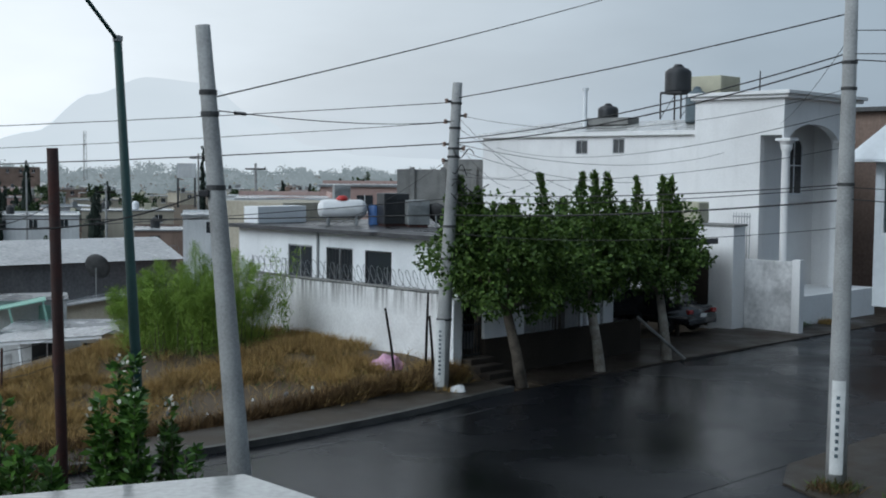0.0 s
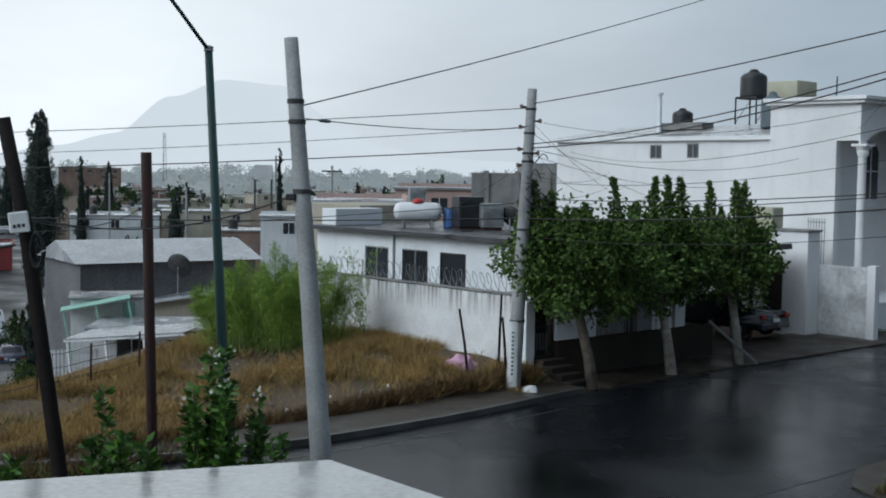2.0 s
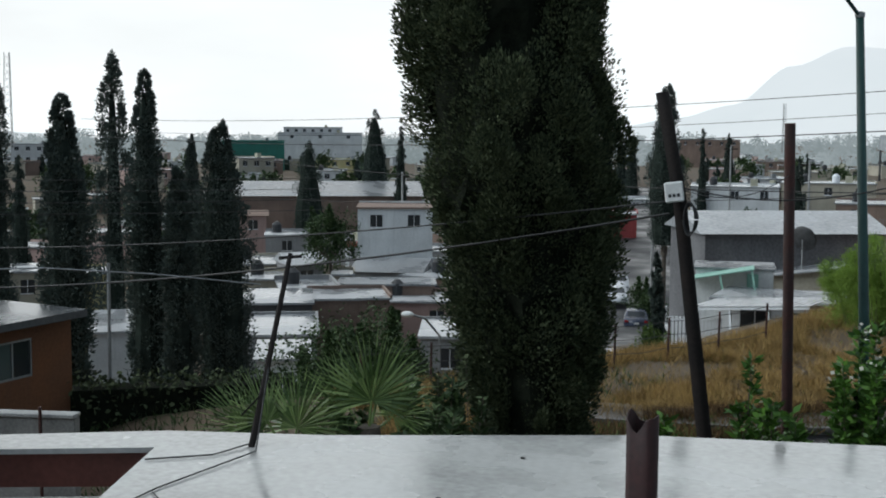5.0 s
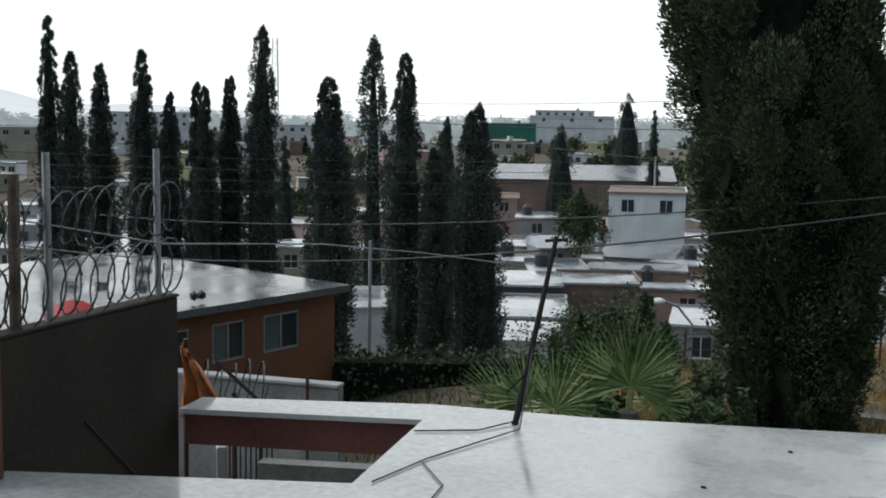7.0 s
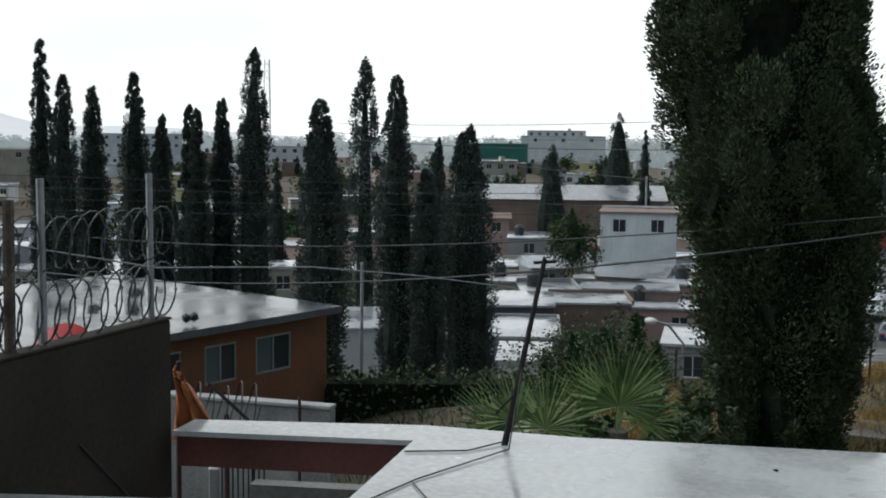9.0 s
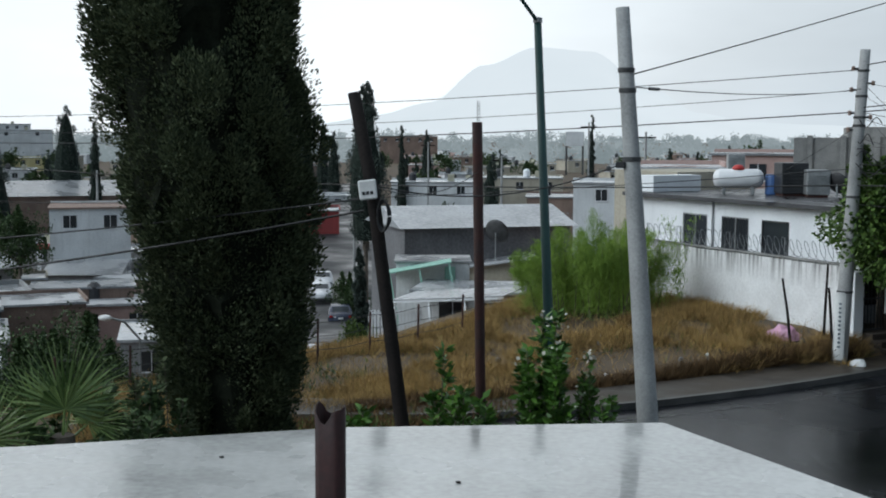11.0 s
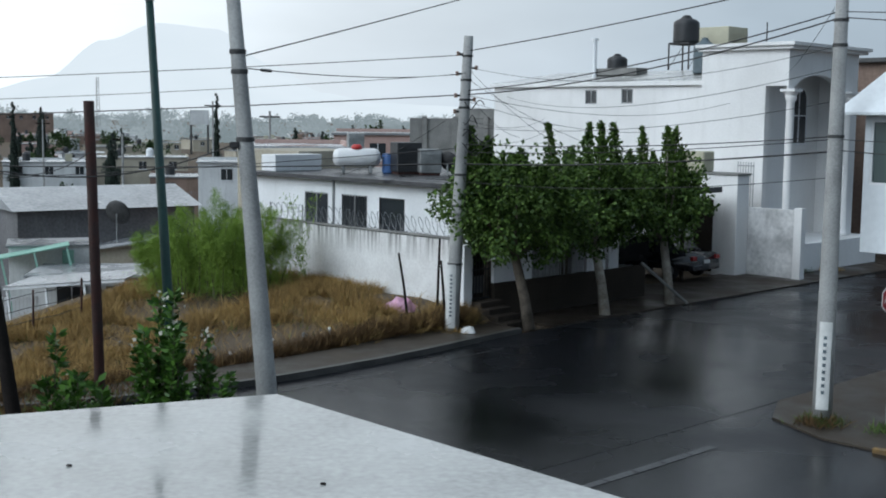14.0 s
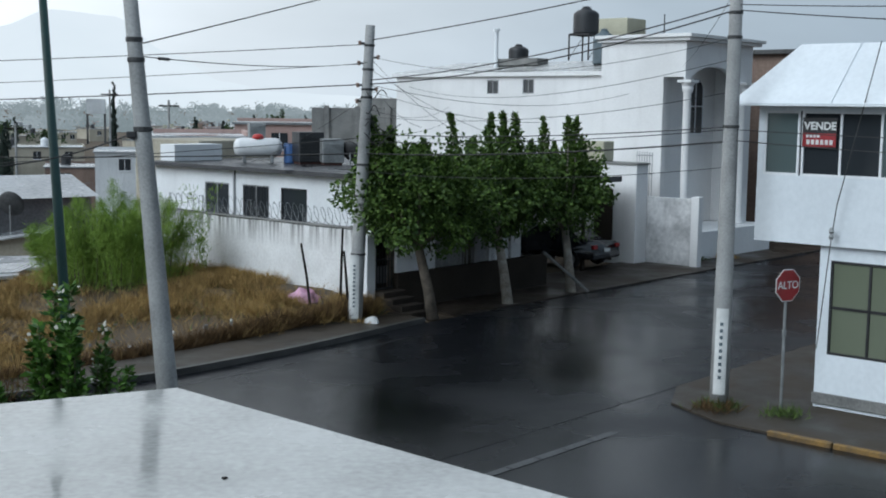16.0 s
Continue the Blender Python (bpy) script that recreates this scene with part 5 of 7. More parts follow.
# ---- plants ----
def cypress(x, y, z, h, r, n, seed, label, mat, leaf=0.13, blunt=0.55, lean=0.0, ragged=0.2, category="tree", group="", foot=0.85, core=0.74, lobe=(0.22, 0.42)):
    """An upright cypress: trunk, a core coloured dark for inner shade and a crowd of small upright lobes of sprays."""
    ob = thing("cypress_tree", pose(x, y, z), label, category, group)
    bm = bmesh.new()
    add_tube(bm, [(0, 0, -0.5), (0.02 * r, 0.01, h * 0.4), (lean, 0, h * 0.93)], [max(0.07, r * 0.14), max(0.05, r * 0.10), 0.02], 8)
    part("trunk", bm, M["bark"], ob)
    rng = np.random.default_rng(seed)
    ph = rng.uniform(0, 6.28, 4)

    def reach(f):
        return (foot + (1 - foot) * np.clip(f / 0.35, 0, 1)) * np.clip((1.02 - f) / (1 - blunt), 0, 1) ** 0.62
    lobes = int(np.clip(n // 95, 14, 280))
    per = n // lobes
    f, a = (np.arange(lobes) + rng.random(lobes)) / lobes, rng.uniform(0, math.tau, lobes)
    wide = r * reach(f) * (1 + ragged * (0.5 * np.sin(a * 2 + f * 11 + ph[0]) + 0.5 * np.sin(a * 3 - f * 19 + ph[1])))
    size = np.maximum(wide * rng.uniform(*lobe, lobes), r * 0.10)
    cr = np.maximum(0.0, wide - size)
    centre = np.stack([cr * np.cos(a) + lean * f, cr * np.sin(a), 0.15 + f * (h - 0.2)], 1)
    k = np.repeat(np.arange(lobes), per)
    ball = unit(rng.normal(0, 1, (lobes * per, 3)))
    taper = 1 - 0.5 * np.clip(ball[:, 2], 0, 1)
    off = ball * (rng.random(lobes * per) ** 0.45)[:, None] * size[k][:, None] * np.stack([taper, taper, np.full(lobes * per, 1.7)], 1)
    out = np.stack([np.cos(a[k]), np.sin(a[k]), np.full(lobes * per, 1.2)], 1) * 0.6 + ball * 0.6
    part("crown", quad_mesh("crown", leaf_quads(rng, centre[k] + off, out, leaf, leaf * 0.5, 0.35)), mat, ob)
    # core coloured dark, as shade between the lobes
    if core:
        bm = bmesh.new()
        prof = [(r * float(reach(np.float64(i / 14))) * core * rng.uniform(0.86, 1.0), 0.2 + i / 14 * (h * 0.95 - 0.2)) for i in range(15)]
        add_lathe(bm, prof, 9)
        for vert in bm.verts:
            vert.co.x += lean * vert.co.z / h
        part("inner_shade_core", bm, M["crown_shade_far"], ob)
    return ob


def tree(x, y, z, h, trunk_h, r, n, seed, label, mat, bark, leaf=0.16, shoots=9, lean=(0, 0), squash=0.9):
    """A broad-leaved street tree: trunk, limbs, a leafy crown and upright shoots."""
    ob = thing("tree", pose(x, y, z), label, "tree")
    rng = np.random.default_rng(seed)
    bm = bmesh.new()
    top = Vector((lean[0], lean[1], trunk_h))
    add_tube(bm, [(0, 0, -0.1), (lean[0] * 0.35, lean[1] * 0.4, trunk_h * 0.4), top], [0.17, 0.14, 0.12], 9)
    part("trunk", bm, bark, ob, smooth=True)
    ch = h - trunk_h
    tips = []
    bm = bmesh.new()
    for k in range(shoots):
        a = k * math.tau / shoots + rng.uniform(-0.3, 0.3)
        q = rng.uniform(0.25, 0.95) if k else 0.05
        tip = Vector((lean[0] + r * q * math.cos(a), lean[1] + r * q * math.sin(a), trunk_h + ch * rng.uniform(0.62, 1.16)))
        mid = top.lerp(tip, 0.5) + Vector((0.25 * r * math.cos(a), 0.25 * r * math.sin(a), -0.1 * ch))
        add_tube(bm, [top - Vector((0, 0, 0.1)), mid, tip], [0.07, 0.04, 0.012], 5)
        tips.append((np.array(mid), np.array(tip)))
    part("branchwork", bm, bark, ob)
    ph = rng.uniform(0, 6.28, 6)
    # body of the crown
    m = int(n * 0.62)
    dirs = unit(rng.normal(0, 1, (m, 3)))
    az = np.arctan2(dirs[:, 1], dirs[:, 0])
    lump = 1 + 0.20 * np.sin(az * 3 + ph[0]) + 0.16 * np.sin(dirs[:, 2] * 7 + az * 2 + ph[1]) + 0.16 * np.sin(az * 6 + dirs[:, 2] * 5 + ph[2])
    rad = lump * (rng.random(m) ** 0.28)
    hole = np.sin(az * 5 + ph[3]) * np.sin(dirs[:, 2] * 8 + ph[4])
    keep = (hole < 0.30) | (rng.random(m) < 0.25)
    pts = dirs * rad[:, None] * np.array([r, r, ch * 0.5 * squash]) + np.array([lean[0], lean[1], trunk_h + ch * 0.44])
    quads = [leaf_quads(rng, pts[keep], dirs[keep] + np.array([0, 0, -0.3]), leaf, leaf * 0.7, 0.8)]
    # upright shoots
    per = int(n * 0.32 / shoots)
    for mid, tip in tips:
        f = rng.random(per)[:, None] ** 0.8
        off = rng.normal(0, 0.17, (per, 3)) * (1.1 - f)
        p = mid + (tip + np.array([0, 0, 0.25]) - mid) * f + off
        quads.append(leaf_quads(rng, p, off * 4 + np.array([0, 0, 0.5]), leaf, leaf * 0.7, 0.6))
    part("crown", quad_mesh("crown", np.concatenate(quads)), mat, ob)
    return ob


def shrub(x, y, z, h, stems, n, seed, label, mat, leaf=0.12, spread=0.35, blossom=0):
    """A shrub of leafy upright stems."""
    ob = thing("shrub", pose(x, y, z), label, "shrub")
    rng = np.random.default_rng(seed)
    bm = bmesh.new()
    quads, flowers = [], []
    for k in range(stems):
        a, q = rng.uniform(0, math.tau), rng.uniform(0.1, 1) * spread
        base, tip = np.array([0.3 * q * math.cos(a), 0.3 * q * math.sin(a), -0.05]), np.array([q * math.cos(a) * 1.4, q * math.sin(a) * 1.4, h * rng.uniform(0.55, 1.0)])
        add_tube(bm, [tuple(base), tuple((base + tip) / 2 + rng.normal(0, 0.05, 3)), tuple(tip)], [0.018, 0.012, 0.005], 4)
        per = n // stems
        f = rng.random(per) ** 0.7
        p = base + (tip - base) * f[:, None] + rng.normal(0, 0.05, (per, 3)) * (1.3 - f)[:, None]
        az = rng.uniform(0, math.tau, per)
        quads.append(leaf_quads(rng, p, np.stack([np.cos(az), np.sin(az), np.full(per, 0.5)], 1), leaf, leaf * 0.42, 0.3))
        if blossom and k % 2 == 0:
            p = tip + rng.normal(0, 0.06, (blossom, 3))
            flowers.append(leaf_quads(rng, p, rng.normal(0, 1, (blossom, 3)), 0.05, 0.05))
    part("stem", bm, M["bark"], ob)
    part("leaves", quad_mesh("leaves", np.concatenate(quads)), mat, ob)
    if flowers:
        part("blossom", quad_mesh("blossom", np.concatenate(flowers)), M["flower"], ob)
    return ob


# street trees
tree(1.98, 31.85, 0.1, 4.75, 1.9, 2.05, 27000, 11, "leafy green street tree with upright shoots", M["leaf"], M["bark"], 0.13, 14, (-0.42, 0.2))
tree(4.28, 34.35, 0.1, 4.75, 1.9, 1.7, 22000, 12, "leafy green street tree with limewashed trunk", M["leaf"], M["bark_lime"], 0.13, 13, (-0.28, 0.5))
tree(6.52, 36.6, 0.1, 4.6, 1.9, 1.4, 17000, 13, "leafy green street tree with leaning pale trunk", M["leaf"], M["bark_lime"], 0.13, 11, (-0.15, 0.7))
for k, (x, y, h) in enumerate(((0.9, 33.8, 4.0), (3.2, 36.0, 4.1))):
    tree(x, y, 0.1, h, 1.9, 1.15, 6000, 15 + k, "slender leafy street tree behind the kerb trees", M["leaf"], M["bark"], 0.13, 7)

# the feathery bush on the lot
ob = thing("feathery_bush", pose(-7.1, 35.2, ground_z(-7.1, 35.2) - 0.1), "bright green feathery bush on the dry lot", "bush")
rng = np.random.default_rng(31)
bm = bmesh.new()
quads = []
for k in range(150):
    a, q = rng.uniform(0, math.tau), rng.random() ** 0.55
    base = np.array([2.05 * q * math.cos(a), 0.9 * q * math.sin(a), 0.0])
    rise = 2.75 - 0.8 * q ** 2 + 0.35 * math.sin(2.3 * q * math.cos(a) + 0.9)
    tip = np.array([2.3 * q * math.cos(a) + rng.normal(0, 0.22), 1.3 * q * math.sin(a) + rng.normal(0, 0.15), rise * rng.uniform(0.55, 1.06)])
    if k % 2 == 0:
        add_tube(bm, [tuple(base), tuple((base + tip) / 2 + np.array([0, 0, 0.2])), tuple(tip)], [0.02, 0.012, 0.003], 4)
    m = 1000
    f = rng.random(m) ** 0.7
    bend = np.outer(f ** 3, np.array([0.25 * math.cos(a), 0.15 * math.sin(a), -0.12]))
    p = base + (tip - base) * f[:, None] + np.array([0, 0, 0.7]) * (f * (1 - f))[:, None] + bend + rng.normal(0, 1, (m, 3)) * (0.05 + 0.22 * (1.05 - f))[:, None] * np.array([1, 1, 0.7])
    quads.append(leaf_quads(rng, p, unit(tip - base) * 0.55 + rng.normal(0, 0.5, (m, 3)) + np.array([0, 0, 0.15]), 0.11, 0.011, 0.6))
part("stem", bm, M["bark"], ob)
part("foliage", quad_mesh("foliage", np.concatenate(quads)), M["tamarisk"], ob)
ob = thing("feathery_bush", pose(-4.75, 36.6, 0.6), "slim feathery sprig beside the boundary wall", "bush")
f = rng.random(500)
p = np.stack([0.7 * (f - 0.2) ** 2 * np.sign(rng.normal(0, 1, 500)) + rng.normal(0, 0.1, 500), rng.normal(0, 0.1, 500), 2.6 * f], 1)
part("foliage", quad_mesh("foliage", leaf_quads(rng, p, np.tile([0.1, 0, 1.0], (500, 1)), 0.18, 0.022, 0.5)), M["tamarisk"], ob)

# shrubs before the lot, behind our roof
shrub(-3.34, 13.68, 0.9, 2.62, 11, 3600, 41, "glossy green garden shrub with pale blossom", M["shrub"], 0.13, 0.27, 7)
shrub(-2.86, 13.99, 0.9, 2.30, 6, 900, 42, "thin green garden shrub with pale blossom", M["shrub"], 0.12, 0.15, 12)
shrub(-4.14, 12.93, 0.9, 2.22, 8, 1700, 43, "bushy glossy green garden shrub", M["shrub"], 0.14, 0.38)
shrub(-3.9, 13.1, 0.9, 1.8, 7, 1300, 44, "bushy glossy green garden shrub", M["shrub"], 0.14, 0.38)
shrub(-4.95, 12.5, 0.9, 1.7, 7, 1300, 45, "bushy glossy green garden shrub", M["shrub"], 0.14, 0.38)
shrub(-2.5, 13.8, 0.9, 1.75, 7, 900, 46, "low thin green garden shrub", M["shrub"], 0.12, 0.35)
shrub(-7.51, 10.95, 0.9, 1.9, 10, 2200, 150, "dark green undergrowth beside the palms", M["leaf_round"], 0.12, 0.50)
shrub(-8.13, 10.26, 0.9, 1.6, 10, 2200, 151, "dark green undergrowth beside the palms", M["leaf_round"], 0.12, 0.50)
shrub(-8.09, 11.03, 0.9, 1.9, 10, 2200, 152, "dark green undergrowth beside the palms", M["leaf_round"], 0.12, 0.55)
shrub(-7.57, 12.10, 0.9, 2.0, 10, 2200, 153, "dark green undergrowth beside the palms", M["leaf_round"], 0.12, 0.45)
bm = add_prism(bmesh.new(), [(-11.5, 9.5), (-7.4, 9.2), (-4.6, 11.6), (-2.3, 12.6), (-2.3, 14.4), (-6, 13.6), (-11.5, 13.5)], -0.3, 0.95)
tagged(part("garden_bed", bm, M["dirt"]), "raised earth garden bed behind the roof", "garden bed", kind="structure")

# the large near cypress
def great_cypress(x, y, z, shape, n, per, seed, label, mat, drift):
    """An old cypress whose crown is a crowd of upright lobes; shape: height over the foot, outer radius."""
    ob = thing("cypress_tree", pose(x, y, z), label, "tree")
    hs, rs = np.array([p[0] for p in shape]), np.array([p[1] for p in shape])
    h = hs[-1]
    bm = bmesh.new()
    add_tube(bm, [(0, 0, -0.5), (drift[0] * 0.5, drift[1] * 0.5, h * 0.4), (drift[0], drift[1], h * 0.93)], [0.32, 0.2, 0.03], 9)
    part("trunk", bm, M["bark"], ob)
    rng = np.random.default_rng(seed)
    f, a = (np.arange(n) + rng.random(n)) / n, rng.uniform(0, math.tau, n)
    ph = rng.uniform(0, 6.28, 4)
    big_r = np.interp(f * h, hs, rs) * (1 + 0.09 * np.sin(a * 2 + f * 11 + ph[0]) + 0.09 * np.sin(a * 3 - f * 19 + ph[1]) + rng.normal(0, 0.045, n))
    size = rng.uniform(0.15, 0.38, n) * np.clip(big_r, 0.5, 1.3)
    cr = np.maximum(0.05, big_r - size * rng.uniform(0.85, 1.5, n))
    shift = np.clip(f * 2.0, 0, 1)
    centre = np.stack([cr * np.cos(a) + drift[0] * shift, cr * np.sin(a) + drift[1] * shift, f * h], 1)
    k = np.repeat(np.arange(n), per)
    ball = unit(rng.normal(0, 1, (n * per, 3)))
    # each lobe tapers to an upturned tip
    taper = 1 - 0.45 * np.clip(ball[:, 2], 0, 1)
    rad = rng.random(n * per) ** 0.36
    off = ball * rad[:, None] * size[k][:, None] * np.stack([taper, taper, np.full(n * per, 1.55)], 1)
    out = np.stack([np.cos(a[k]), np.sin(a[k]), np.full(n * per, 0.9)], 1) * 0.5 + ball * 0.8 + np.array([0, 0, 0.5])
    quads = leaf_quads(rng, centre[k] + off, out, 0.07, 0.03, 0.35)
    part("crown", quad_mesh("crown", quads), mat, ob)
    # solid core, coloured near black for the shade inside the crown
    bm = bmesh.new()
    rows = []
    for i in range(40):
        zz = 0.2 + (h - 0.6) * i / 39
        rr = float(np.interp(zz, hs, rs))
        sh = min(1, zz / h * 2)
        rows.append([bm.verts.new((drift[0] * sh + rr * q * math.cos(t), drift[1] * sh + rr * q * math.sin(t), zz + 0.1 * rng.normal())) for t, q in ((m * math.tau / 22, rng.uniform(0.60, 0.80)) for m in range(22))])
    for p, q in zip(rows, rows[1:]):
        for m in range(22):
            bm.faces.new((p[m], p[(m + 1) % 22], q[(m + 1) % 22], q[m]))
    part("inner_shade_core", bm, M["crown_shade"], ob)
    return ob


great_cypress(-8.14, 15.57, -0.3, ((0, 0.70), (1.6, 0.82), (2.8, 1.02), (3.8, 1.30), (4.6, 1.42), (5.5, 1.56), (6.6, 1.66), (7.8, 1.60), (9.3, 1.25), (11.2, 0.9), (13.2, 0.4), (14.2, 0.05)), 520, 1000, 51,
              "huge dark olive cypress tree with lumpy crown", M["cypress"], (-0.50, -0.30))
shrub(-8.29, 12.83, 0.5, 2.4, 18, 7000, 52, "dark straggly shrub at the cypress foot", M["cypress"], 0.10, 0.5)


def fan_palm(x, y, z, seed, fans, label):
    """A young fan palm; fans: sideways, up, twist, lean back, length."""
    ob = thing("fan_palm", pose(x, y, z), label, "palm")
    rng = np.random.default_rng(seed)
    bm = bmesh.new()
    add_tube(bm, [(0, 0, -0.8), (0, 0, 0.12)], [0.2, 0.13], 8)
    part("trunk", bm, M["bark"], ob)
    to_street = np.array([0.59, -0.81, 0.0])
    across = np.array([0.81, 0.59, 0.0])
    up_axis = np.array([0, 0, 1.0])
    for ax, up, twist, back, size in fans:
        d = unit(across * ax + up_axis - to_street * 0.25 * back)
        nrm = unit(to_street + across * twist + up_axis * 0.2)
        nrm = unit(nrm - d * (nrm @ d))
        side = np.cross(nrm, d)
        hub = across * ax * 0.3 + up_axis * (0.3 + up) - to_street * back * 0.25
        quads = []
        for j in range(46):
            g = radians(-112 + 224 * j / 45 + rng.normal(0, 0.8))
            dr = unit(d * math.cos(g) + side * math.sin(g) + nrm * (0.22 * math.cos(2 * g) - 0.05 + rng.normal(0, 0.03)))
            ln = size * rng.uniform(0.88, 1.0) * (1 - 0.22 * (abs(g) / 1.95) ** 2)
            w = unit(np.cross(dr, nrm)) * 0.0135 * size
            lift = nrm * 0.010 * (1 if j % 2 else -1)
            sag = np.array([0, 0, -1.0]) * ln * 0.10 * (0.3 + abs(math.sin(g)))
            a, b, c = hub + dr * ln * 0.34, hub + dr * ln * 0.72 + sag * 0.35, hub + dr * ln + sag
            quads.append([hub, a - w + lift, a + w * 0.2 + lift * 2, a + w - lift])
            quads.append([a - w + lift, b - w * 0.62, b + w * 0.62, a + w - lift])
            quads.append([b - w * 0.62, c - w * 0.12, c + w * 0.12, b + w * 0.62])
        frond = part("frond", quad_mesh("frond", np.array(quads)), M["palm"], ob)
        bm = add_tube(bmesh.new(), [(0, 0, 0.0), tuple(hub)], [0.02, 0.012], 5)
        part("stalk", bm, M["palm"], frond)
    return ob


fan_palm(-7.95, 10.94, 2.25, 61, ((0.1, 0.1, 0.1, 0.0, 0.92), (-0.75, 0.0, 0.6, 0.6, 0.75), (0.9, -0.12, -1.2, 0.8, 0.6), (0.3, 0.02, 1.4, 1.4, 0.8)), "young fan palm with tall spread green fans")
fan_palm(-8.50, 10.25, 2.05, 62, ((0.25, 0.05, -0.35, 0.2, 0.78), (-0.8, 0.12, 0.7, 0.3, 0.72), (-1.5, 0.0, 1.0, 0.8, 0.7)), "smaller fan palm with narrow green fans")

# round tree and hedge behind the palm
tree(-17.9, 24.2, -1.7, 2.6, 0.3, 1.85, 30000, 64, "rounded dark green tree below the street", M["leaf_round"], M["bark"], 0.085, 7, squash=1.25)
tree(-16.2, 23.4, -1.9, 2.3, 0.5, 1.3, 14000, 65, "rounded dark green tree below the street", M["leaf_round"], M["bark"], 0.085, 5, squash=1.3)
hedge = thing("hedge", pose(-20.8, 20.8, -2.1, 0, 0, 45), "dark clipped hedge along a yard", "hedge")
rng = np.random.default_rng(66)
p = np.stack([rng.uniform(-2.6, 2.6, 5000), rng.uniform(-0.5, 0.5, 5000), rng.uniform(0, 2.0, 5000) + 0.12 * np.sin(rng.uniform(0, 50, 5000))], 1)
part("leaves", quad_mesh("leaves", leaf_quads(rng, p, rng.normal(0, 1, (5000, 3)), 0.15, 0.1)), M["cypress"], hedge)
# dark box painted as the shade inside the hedge
box("inner_shade_core", (-2.5, 2.5, -0.4, 0.4, 0, 1.8), M["crown_shade"], hedge)

# the row of cypresses in the valley
ROW = "row of tall cypresses"
n_row = 0
for x, y, top, r in ((-51.34, 27.29, 9.86, 0.53), (-50.02, 27.63, 8.25, 0.69), (-51.98, 30.25, 7.84, 0.73), (-52.68, 32.95, 8.69, 0.75), (-50.28, 32.98, 6.56, 0.70),
                     (-47.95, 32.87, 7.04, 0.45), (-46.92, 32.60, 6.84, 0.55), (-47.07, 34.11, 7.34, 0.65), (-45.39, 34.68, 9.57, 0.86), (-30.53, 26.02, 6.75, 0.74),
                     (-34.60, 33.43, 8.01, 0.74), (-32.01, 32.49, 4.42, 0.57), (-31.91, 34.65, 6.02, 1.09), (-61.18, 63.39, 5.70, 0.60)):
    z = ground_z(x, y) - 0.4
    cypress(x, y, z, top - z, r * 1.2, 25000, 70 + n_row, "slim tall dark cypress in the valley row", M["cypress_hazed"], 0.13, 0.66, -0.12 * r, 0.14, group=ROW, foot=0.95, core=0.66)
    n_row += 1
# the airy one with gaps between its branches
cypress(-55.36, 50.77, -9.1, 19.3, 2.2, 15000, 88, "tall airy dark conifer with gaps between its branches", M["cypress_hazed"], 0.2, 0.05, 0, 0.4, core=0.3, lobe=(0.24, 0.40))
for x, y, top, r, bl in ((-87.5, 109.4, 5.0, 2.25, 0.5), (-93.1, 130.2, 9.1, 3.0, 0.35), (-84.6, 123.9, 7.0, 1.1, 0.3), (-86.0, 68.3, 3.7, 1.1, 0.2), (-90.1, 195.6, 11.3, 1.5, 0.3), (-85.9, 197.4, 6.3, 1.6, 0.3), (-91.8, 205.8, 5.9, 1.7, 0.3), (-70.5, 203.0, 6.5, 1.6, 0.3),
                         (-55.7, 150.3, 7.0, 1.1, 0.1), (-30.8, 152.2, 8.4, 0.75, 0.3), (-30.7, 105.9, 4.0, 0.8, 0.7), (-28.64, 69.66, -1.4, 0.42, 0.6), (-27.9, 68.2, -2.2, 0.35, 0.6)):
    z = ground_z(x, y) - 0.4
    cypress(x, y, z, top - z, r, 6000, 90 + n_row, "dark conical conifer among the town roofs", M["cypress_hazed"], 0.2, bl, 0, 0.26, foot=0.8)
    n_row += 1
# the tall conifer whose crown starts high on a bare trunk
ob = cypress(-32.0, 79.1, -1.9, 11.1, 1.72, 12000, 130, "tall dark conifer with bare lower trunk by the valley street", M["cypress_hazed"], 0.16, 0.3, 0, 0.24, foot=0.6)
rod("lower_trunk", (0, 0, -6.4), (0, 0, 0.4), 0.2, M["bark"], ob, 0.16)
tree(-56.4, 73.1, -6.6, 6.4, 3.0, 1.9, 9000, 131, "rounded green tree before the white house", M["leaf_round"], M["bark"], 0.2, 6, squash=1.2)

tree(-37.0, 87.8, -8.3, 2.6, 0.6, 1.3, 4000, 132, "dark green bush behind the street wall", M["leaf_round"], M["bark"], 0.18, 5, squash=1.2)
tree(-34.2, 82.6, -8.3, 2.4, 0.6, 1.1, 4000, 133, "dark green bush behind the street wall", M["leaf_round"], M["bark"], 0.18, 5, squash=1.2)
tree(-19.9, 48.4, -5.2, 2.6, 0.6, 1.1, 5000, 134, "bright green bush below the dry lot", M["weed"], M["bark"], 0.12, 6, squash=1.1)
tree(-22.6, 47.6, -5.4, 1.9, 0.5, 1.0, 4000, 135, "bright green bush below the dry lot", M["weed"], M["bark"], 0.12, 5, squash=1.1)

